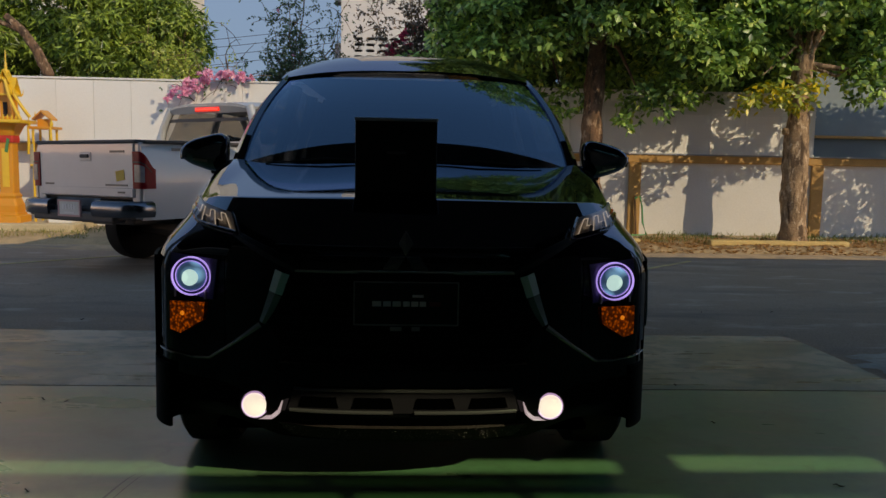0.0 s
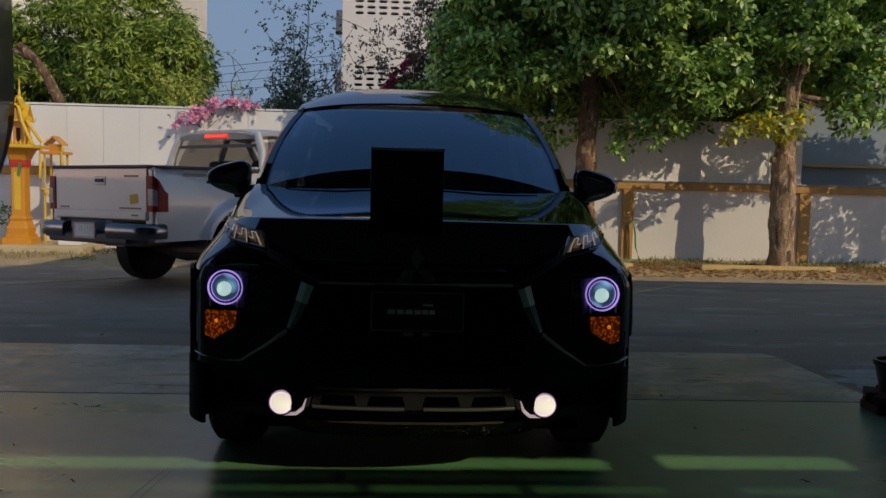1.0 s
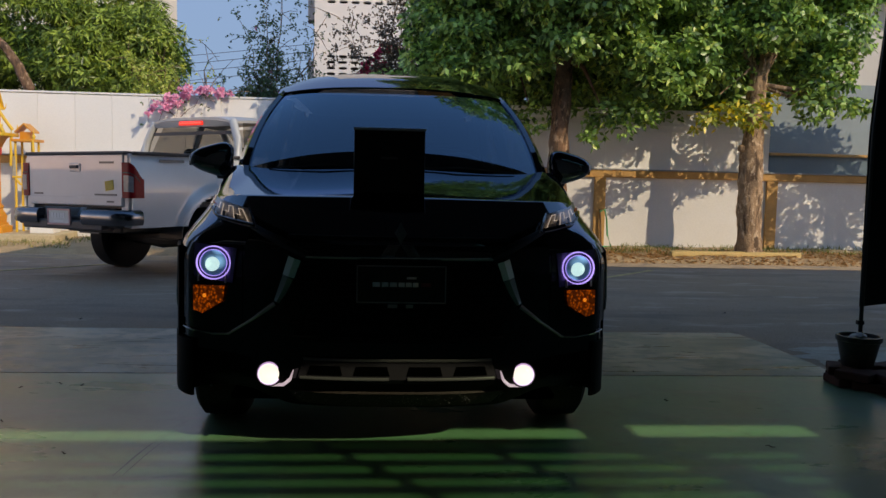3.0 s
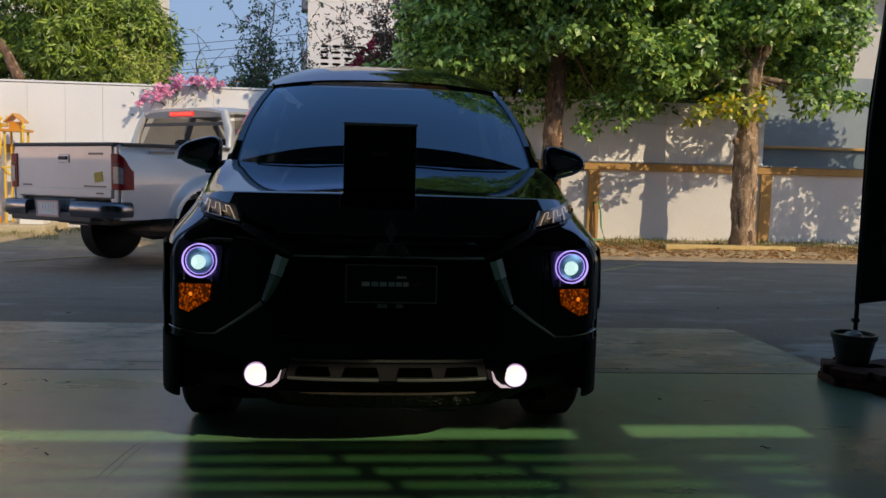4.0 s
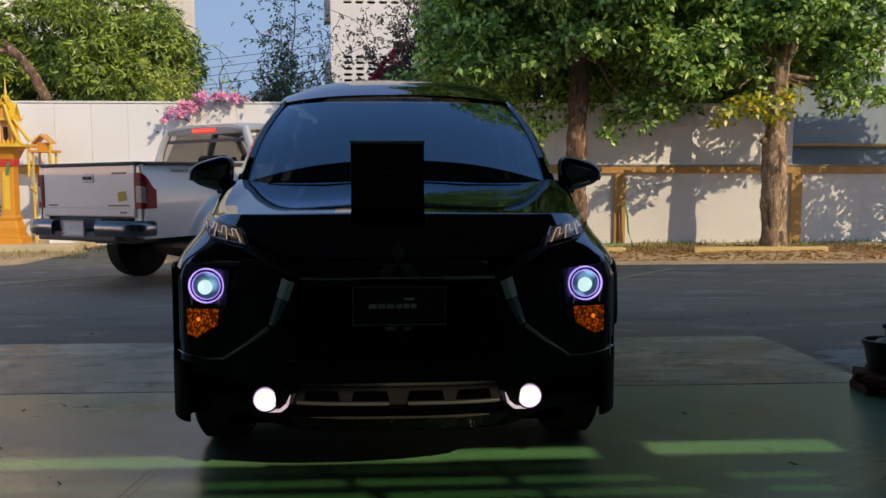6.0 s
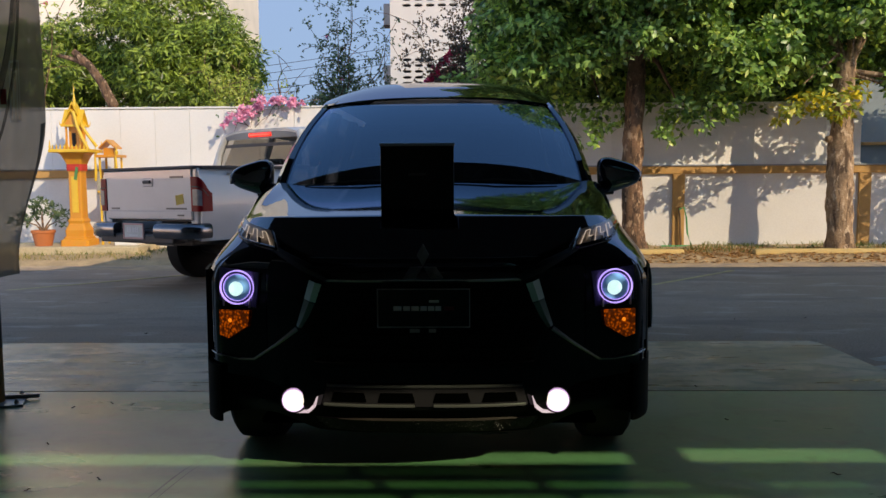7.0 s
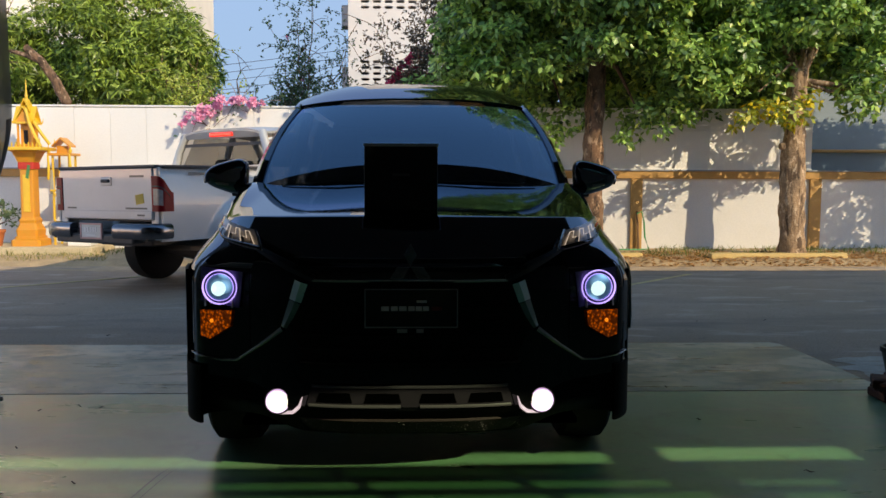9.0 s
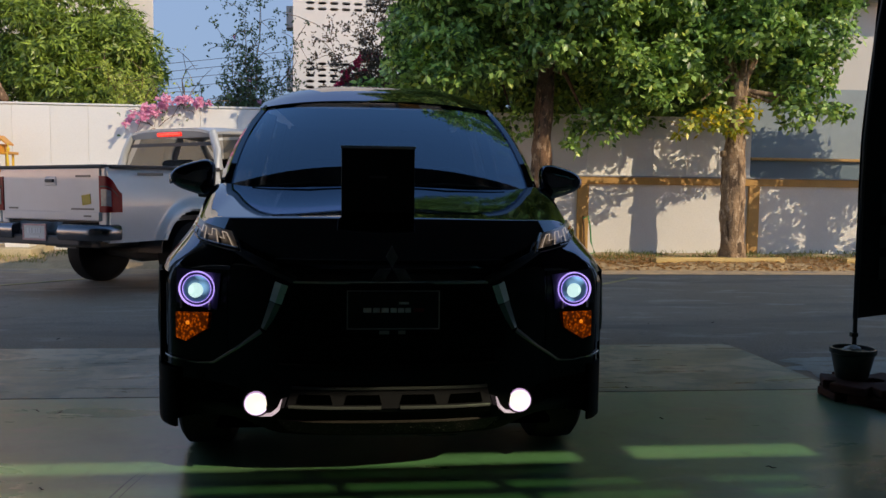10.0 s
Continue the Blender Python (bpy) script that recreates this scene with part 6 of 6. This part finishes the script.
def gable(w, d, z0, h, turn, y):
    bm = bmesh.new()
    R = Matrix.Rotation(radians(turn), 3, "Z")
    for sgn in (-1, 1):
        pts = []
        for (x, yy) in ((0, -d), (0, d), (1, d), (1, -d)):
            for dz in (0, 0.025):
                pts.append((x, yy, dz))
        vs = []
        for x, yy, dz in pts:
            bow = -0.05 * math.sin(math.pi * x)
            p = Vector((sgn * w * x, yy, z0 + h * (1 - x) + bow + dz))
            vs.append(bm.verts.new(R @ p + Vector((0, y, 0))))
        for f in ((0, 2, 4, 6), (1, 7, 5, 3), (0, 1, 3, 2), (2, 3, 5, 4), (4, 5, 7, 6), (6, 7, 1, 0)):
            bm.faces.new([vs[i] for i in f])
    return bm
part("roof", gable(0.20, 0.215, 1.80, 0.24, 0, 0), M_GOLDY, shrine, "steep gilt roof")
part("roof", gable(0.20, 0.215, 1.80, 0.24, 90, 0), M_GOLDY, shrine, "steep gilt roof")
part("roof", gable(0.12, 0.14, 1.97, 0.18, 0, 0), M_GOLDY, shrine, "upper gilt roof")
for x in (-0.20, 0.20):
    for y in (-0.20, 0.20):
        part("roof_finial", tube([(x, y, 1.81), (x * 1.15, y * 1.1, 1.84), (x * 1.2, y * 1.12, 1.90)], [0.016, 0.012, 0.004], 6), M_GOLDY, shrine)
part("gable_front", plate([(-0.15, -0.195, 1.82), (0.15, -0.195, 1.82), (0, -0.195, 2.0)], (0, 0.02, 0)), M_GOLD, shrine)
part("spire", lathe([(0.075, 2.02), (0.065, 2.08), (0.045, 2.10), (0.05, 2.14), (0.028, 2.18), (0.032, 2.21), (0.02, 2.26), (0.012, 2.33), (0.016, 2.35), (0.002, 2.46)], 10), M_GOLDY, shrine, "tapering gilt spire")

for ob in shrine.children:
    ob.data.transform(Matrix.Diagonal((0.70, 0.70, 1.0, 1.0)))

for pts in ([(0.05, -0.15, 2.02), (0.12, -0.20, 1.80), (0.22, -0.24, 1.60), (0.30, -0.26, 1.46)], [(0.14, -0.12, 1.84), (0.26, -0.14, 1.66), (0.36, -0.10, 1.50)]):
    part("garland", tube(pts, 0.024, 8), M_GOLDY, shrine, "yellow flower garland", smooth=60)

small = tagged(empty("spirit_house", Matrix.Translation((-5.28, 10.05, 0.15))), "small yellow spirit house on four legs beside the tall one", "shrine")
for x in (-0.12, 0.12):
    for y in (-0.12, 0.12):
        part("leg", boxm((0.03, 0.03, 1.35), (x, y, 0.675), 0.005), M_GOLDY, small)
part("deck", boxm((0.36, 0.36, 0.04), (0, 0, 1.36), 0.006), M_GOLD, small)
part("deck", boxm((0.32, 0.32, 0.03), (0, 0, 0.82), 0.006), M_GOLDY, small)
part("hut", boxm((0.16, 0.14, 0.12), (0, 0, 1.43), 0.006), M_GOLD, small)
part("roof", gable(0.13, 0.13, 1.47, 0.12, 0, 0), M_GOLD, small)
for x in (-0.16, 0.16):
    part("finial", lathe([(0.02, 1.38), (0.028, 1.42), (0.010, 1.46), (0.002, 1.52)], 8, "z", (x, -0.16, 0)), M_GOLDY, small)
for x in (-0.17, 0.15):
    part("garland", tube([(x, -0.17, 1.37), (x + 0.012, -0.18, 1.15), (x, -0.18, 0.98)], [0.014, 0.022, 0.018], 8), M_GOLDY, small, "hanging yellow garland", smooth=60)
part("hanging_cloth", boxm((0.07, 0.02, 0.36), (-0.14, -0.13, 0.95), 0.008, None, (0.6, 1)), M_STONE, small, "grey cloth hanging down")
part("garland", tube([(-0.12, -0.14, 0.80), (-0.05, -0.15, 0.72), (0.0, -0.15, 0.70), (0.06, -0.15, 0.73), (0.12, -0.14, 0.80)], 0.018, 6), M_GOLDY, small)

def flower_pot(x, y, z, r, h, m, label, group="", belly=False):
    ob = tagged(empty("flower_pot", Matrix.Translation((x, y, z))), label, "flower pot", group)
    shape = [(r * 0.60, 0), (r * 0.64, h * 0.05), (r * 0.82, h * 0.25), (r * 0.93, h * 0.50), (r * 0.93, h * 0.72), (r * 0.86, h * 0.86), (r * 1.04, h * 0.95), (r * 1.06, h), (r * 0.92, h), (r * 0.84, h * 0.88)]
    part("pot", lathe(shape if belly else [(r * 0.72, 0), (r * 0.98, h * 0.82), (r * 1.06, h * 0.84), (r * 1.06, h), (r * 0.94, h), (r * 0.90, h * 0.88)], 26), m, ob, smooth=40)
    part("soil", lathe([(r * 0.91, h * 0.86), (r * 0.5, h * 0.9), (0.01, h * 0.9)], 20), M_DRYSOIL, ob)
    return ob

pot = flower_pot(-6.25, 9.78, 0.15, 0.165, 0.24, M_TERRA, "terracotta pot with a small bushy plant on the platform")
tips = [(0.2, 0, 0.52), (-0.22, 0.05, 0.5), (0.05, -0.1, 0.6), (-0.08, 0.1, 0.62), (0.3, 0.1, 0.42), (-0.3, -0.1, 0.40)]
for t in tips:
    part("stem", tube([(0, 0, 0.2), (t[0] * 0.3, t[1] * 0.3, 0.32), t], [0.018, 0.012, 0.004], 6), M_BARK, pot)
V, F = leaves(*clumps([((t[0], t[1], t[2]), (0.13, 0.13, 0.09), 26) for t in tips], 51), 4, 0.06, 0.016, 52, 0.0, 1.0, 0.05)
leaf_part("foliage", V, F, M_SPARSE, pot)
flower_pot(-5.98, 10.02, 0.15, 0.06, 0.10, M_CLOTH, "small red joss stick bowl on the platform")
wb = tagged(empty("storage_crate", Matrix.Translation((-4.98, 9.9, 0.15))), "white box on the platform beside the shrine", "box")
part("carton", boxm((0.34, 0.3, 0.16), (0, 0, 0.08), 0.01), M_PANEL, wb)

# hose and stick on the wall
st = tagged(part("garden_stick", tube([(3.60, 10.40, 0.03), (3.58, 10.42, 0.40), (3.57, 10.44, 0.66)], 0.018, 7), M_WOODPOST), "weathered stick leaning on an ochre post", "stick")
hs = tagged(part("garden_hose", tube([(3.55, 10.36, 0.62), (3.62, 10.34, 0.66), (3.66, 10.34, 0.5), (3.68, 10.34, 0.25), (3.74, 10.32, 0.06), (3.62, 10.25, 0.06), (3.45, 10.2, 0.06), (3.25, 10.22, 0.06)], 0.014, 7), M_HOSE, smooth=60), "green garden hose hung on the post", "hose")

# ---- shop front: bollard, flags, pot ----
bol = tagged(empty("bollard", Matrix.Translation((-2.355, 1.36, 0))), "yellow and black striped steel bollard on a base plate", "bollard")
part("post", lathe([(0.055, 0.01), (0.055, 0.30)], 24), M_YELLOW, bol, smooth=40)
part("band", lathe([(0.0555, 0.30), (0.0555, 0.66)], 24), M_BOLLARDBLACK, bol, "black band", smooth=40)
part("post", lathe([(0.055, 0.66), (0.055, 0.985), (0.045, 0.99)], 24), M_YELLOW, bol, smooth=40)
pb = part("base_plate", boxm((0.26, 0.26, 0.012), (0.02, 0.02, 0.006), 0.002, pose(0, 0, 0, 0, 0, 20)), M_SATIN, bol)
for a in (20, 110, 200, 290):
    part("bolt", lathe([(0.012, 0.012), (0.012, 0.022), (0.006, 0.034)], 8, "z", (0.02 + 0.135 * math.cos(radians(a + 45)), 0.02 + 0.135 * math.sin(radians(a + 45)), 0)), M_SATIN, pb)
part("foot_bar", tube([(0.03, 0.06, 0.02), (0.20, 0.09, 0.02)], 0.012, 6), M_SATIN, bol)

def sheer_mat(name, color, open_share):
    """Thin printed mesh cloth that one can see through."""
    m = leaf_mat(name, color, color)
    n, l = m.node_tree.nodes, m.node_tree.links
    tr = n.new("ShaderNodeBsdfTransparent")
    mx = n.new("ShaderNodeMixShader")
    mx.inputs[0].default_value = open_share
    l.new(n["Mix Shader"].outputs[0], mx.inputs[1])
    l.new(tr.outputs[0], mx.inputs[2])
    l.new(mx.outputs[0], n["Material Output"].inputs[0])
    return m


M_SHEER = sheer_mat("sheer_flag_cloth", (0.36, 0.29, 0.235), 0.10)
M_FOLD = sheer_mat("flag_fold_shade", (0.16, 0.13, 0.105), 0.55)
M_HEM = sheer_mat("doubled_flag_hem", (0.05, 0.04, 0.033), 0.12)
M_FLAGPALE = sheer_mat("pale_flag_print", (0.85, 0.80, 0.75), 0.45)
fl = tagged(empty("feather_flag", Matrix.Translation((-2.62, 1.55, 0))), "pale grey feather banner hanging on a pole beside the bollard", "flag", "feather flags")
def cloth(u, v):
    z = 0.57 + 2.84 * v
    edge = 0.53 - 0.20 * (1 - smooth01((z - 0.62) / 0.85)) - 0.25 * smooth01((z - 2.4) / 1.0)
    x = -0.25 + (edge + 0.25) * u
    return Vector((x, 0.09 * math.sin(9 * u + 2.2 * v) * (1 - 0.4 * v) + 0.02 * math.sin(23 * u - 5 * v), z + 0.10 * u * (1 - v)))
part("cloth", grid(30, 40, cloth), M_SHEER, fl, "sheer pale printed cloth", smooth=60)
part("hem", grid(3, 40, lambda u, v: cloth(0.93 + 0.07 * u, v * 0.30) - Vector((0, 0.006, 0))), M_HEM, fl, "dark doubled hem", smooth=60)
# darker tubes along the cloth paint the shade of its folds
for du, r in ((0.0, 0.016), (0.055, 0.008)):
    part("fold", tube([cloth(0.47 + du + 0.30 * t ** 0.9, 0.10 + 0.46 * t) - Vector((0, 0.012, 0)) for t in (i / 24 for i in range(25))], r, 5), M_FOLD, fl, "dark line painting the shade of a fold", smooth=60)
part("pole", tube([(-0.27, 0, 0.0), (-0.27, 0, 1.5), (-0.24, 0, 2.8), (-0.1, 0, 3.5)], [0.014, 0.012, 0.008, 0.005], 8), M_POLE, fl, smooth=60)
def print_loop(u0, u1, v0, v1):
    """The outline of a printed sign on the cloth."""
    bm = bmesh.new()
    du, dv = 0.011, 0.004
    for a, b, c, d in ((u0, u0 + du, v0, v1), (u1 - du, u1, v0, v1), (u0 + du, u1 - du, v1 - dv, v1), (u0 + du, u1 - du, v0, v0 + dv)):
        n = 8
        P = [[bm.verts.new(cloth(a + (b - a) * i / n, c + (d - c) * k / n) - Vector((0, 0.006, 0))) for k in range(n + 1)] for i in range(n + 1)]
        for i in range(n):
            for k in range(n):
                bm.faces.new((P[i][k], P[i + 1][k], P[i + 1][k + 1], P[i][k + 1]))
    return bm
for u0, u1, v0, v1 in ((0.44, 0.54, 0.34, 0.395), (0.44, 0.54, 0.405, 0.45), (0.44, 0.54, 0.46, 0.50), (0.44, 0.54, 0.51, 0.55), (0.70, 0.78, 0.31, 0.43), (0.72, 0.76, 0.31, 0.41)):
    part("letter_bar", print_loop(u0, u1, v0, v1), M_FLAGPALE, fl)
part("letter_bar", plate([cloth(0.66, 0.345) + Vector((0, -0.012, 0)), cloth(0.685, 0.345) + Vector((0, -0.012, 0)), cloth(0.685, 0.375) + Vector((0, -0.012, 0)), cloth(0.66, 0.375) + Vector((0, -0.012, 0))], (0, 0.003, 0)), M_REDPRINT, fl)

pv = tagged(empty("paver_stack", Matrix.Translation((2.78, 1.42, 0))), "low stack of red clay pavers on the floor", "bricks")
mesh_b = None
rng = np.random.default_rng(8)
for i in range(12):
    lay, k = divmod(i, 6)
    a = k * 60 + lay * 30
    ob = part("brick", boxm((0.19, 0.19, 0.047), (0, 0, 0), 0.008), M_BRICK, pv) if mesh_b is None else new("brick", mesh_b)
    mesh_b = ob.data
    ob.parent = pv
    ob.matrix_basis = pose(0.17 * math.cos(radians(a)), 0.14 * math.sin(radians(a)), 0.0245 + 0.050 * lay, 0, 0, a + rng.normal(0, 5))

gp = flower_pot(2.695, 1.47, 0.100, 0.118, 0.175, M_GLAZE, "dark glazed pot of gravel holding a flag pole")
bm = bmesh.new()
bmesh.ops.create_icosphere(bm, subdivisions=3, radius=0.05)
for v in bm.verts:
    v.co = Vector((v.co.x * 1.0, v.co.y, v.co.z * 0.5)) + 0.012 * noise.noise_vector(v.co * 30) + Vector((-0.02, -0.02, 0.165))
part("plaster_lump", bm, M_PLATE, gp, "lump of white plaster")

df = tagged(empty("feather_flag", Matrix.Translation((2.70, 1.47, 0.25))), "tall black feather flag on a thin pole in the pot", "flag", "feather flags")
part("pole", tube([(0, 0, 0), (0.0, 0, 0.2), (0.0, 0, 1.2), (0.04, 0, 1.8), (0.12, 0, 2.4), (0.3, 0, 2.9), (0.55, 0, 3.1)], [0.013, 0.012, 0.010, 0.009, 0.007, 0.005, 0.004], 8), M_POLE, df, smooth=60)
part("clip", boxm((0.04, 0.03, 0.025), (-0.005, 0, 0.10), 0.005), M_POLE, df)
def dark_cloth(u, v):
    z = 0.19 + 2.7 * v
    x0 = -0.015 + 0.06 * smooth01((z - 1.1) / 0.9) + 0.28 * smooth01((z - 1.9) / 1.2)
    return Vector((x0 + 0.62 * u * (1 - 0.25 * v), 0.02 * math.sin(5 * u + 2 * v), z + 0.06 * u * (1 - v)))
part("cloth", grid(20, 36, dark_cloth, 0.003), M_FLAGDARK, df, smooth=60)
for z, h in ((0.40, 0.13), (0.58, 0.13), (0.76, 0.13)):
    q = [dark_cloth(0.24, (z - 0.19) / 2.7), dark_cloth(0.40, (z - 0.19) / 2.7), dark_cloth(0.40, (z + h - 0.19) / 2.7), dark_cloth(0.24, (z + h - 0.19) / 2.7)]
    part("letter_bar", plate([p + Vector((0, -0.012, 0)) for p in q], (0, 0.003, 0)), M_DIMPRINT, df)

# twigs and dead leaves on the floor and the asphalt
M_TWIG = mat("dark_twig", (0.035, 0.026, 0.02), 0.9)
rng = np.random.default_rng(77)
for x, y in ((-1.72, 1.36), (-1.95, 0.22), (-1.89, 1.28), (-1.73, 0.68), (-1.60, 1.33), (-1.31, 0.24), (-1.535, 0.12), (1.62, 0.30), (1.45, 1.70), (1.42, 1.05), (1.25, 2.75), (2.4, 4.0), (3.0, 4.05), (-2.3, 3.4)):
    a, n = rng.uniform(0, 3), rng.uniform(0.010, 0.024)
    z = 0.004 if (x < 2.65 and y < 3.0) else ground_z(x, y) + 0.004
    pts = [Vector((x, y, z)) + Vector((math.cos(a) * n * t, math.sin(a) * n * t * 0.5, 0.004 * math.sin(3 * t))) for t in (-1, -0.3, 0.4, 1)]
    tagged(part("twig", tube(pts, [0.001, 0.0028, 0.0024, 0.001], 5), M_TWIG), "small dark dead twig on the ground", "twig", "twigs on the ground")

# faint tyre scuffs on the slab
M_SCUFF = mat("tyre_scuff", (0.07, 0.085, 0.07), 0.34, grain=0.7, scale=40, tint=(0.14, 0.22, 0.15))
M_SCUFF.node_tree.nodes["Principled BSDF"].inputs["IOR"].default_value = 2.3
for dx, w in ((0.0, 0.010), (0.034, 0.006)):
    def scuff(u, v):
        y = 0.40 - 0.42 * u
        return Vector((-0.985 + dx - 0.06 * u ** 0.6 + (v - 0.5) * w * math.sin(math.pi * (0.1 + 0.8 * u)), y, 0.0012))
    part("scuff_mark", grid(14, 1, scuff), M_SCUFF, floor, "dark tyre scuff")

# sand drifted along the verge; its orange also paints low sun on the asphalt
def drift(u, v):
    x = -13 + 27 * u
    edge = 8.22 + 0.16 * noise.noise(Vector((x * 0.7, 3, 0))) + 0.05 * noise.noise(Vector((x * 4, 7, 0)))
    y = edge + (8.78 - edge) * v
    return Vector((x, y, ground_z(x, y) + 0.004 + 0.006 * math.sin(math.pi * min(1, v * 0.7))))
tagged(part("sand_drift", grid(180, 5, drift), M_SAND, smooth=60), "thin drift of dry sand along the verge, orange also for low sun", "sand", kind="structure")

# pale cement washed over the asphalt beside the pot
bm = bmesh.new()
ring = []
for i in range(48):
    a = 2 * math.pi * i / 48
    r = 1 + 0.45 * noise.noise(Vector((math.cos(a) * 2.2, math.sin(a) * 2.2, 5))) + 0.18 * noise.noise(Vector((math.cos(a) * 7, math.sin(a) * 7, 9)))
    x, y = 3.35 + 0.62 * r * math.cos(a), 2.22 + 0.34 * r * math.sin(a)
    ring.append(bm.verts.new((x, y, -0.009)))
mid = bm.verts.new((3.35, 2.22, -0.007))
for i in range(48):
    bm.faces.new((mid, ring[i], ring[(i + 1) % 48]))
M_CEMENT = worn(mat("washed_cement", (0.60, 0.55, 0.48), 0.85, grain=0.6, scale=4, grain2=0.4, scale2=60, tint=(0.40, 0.34, 0.27)), (((0.8, 2.5, 1), 0.3, 3.0, 0.48, 0.60, (0.42, 0.32, 0.235), 0.85),))
tagged(part("cement_stain", bm, M_CEMENT), "pale cement washed over the asphalt", "stain", kind="structure")
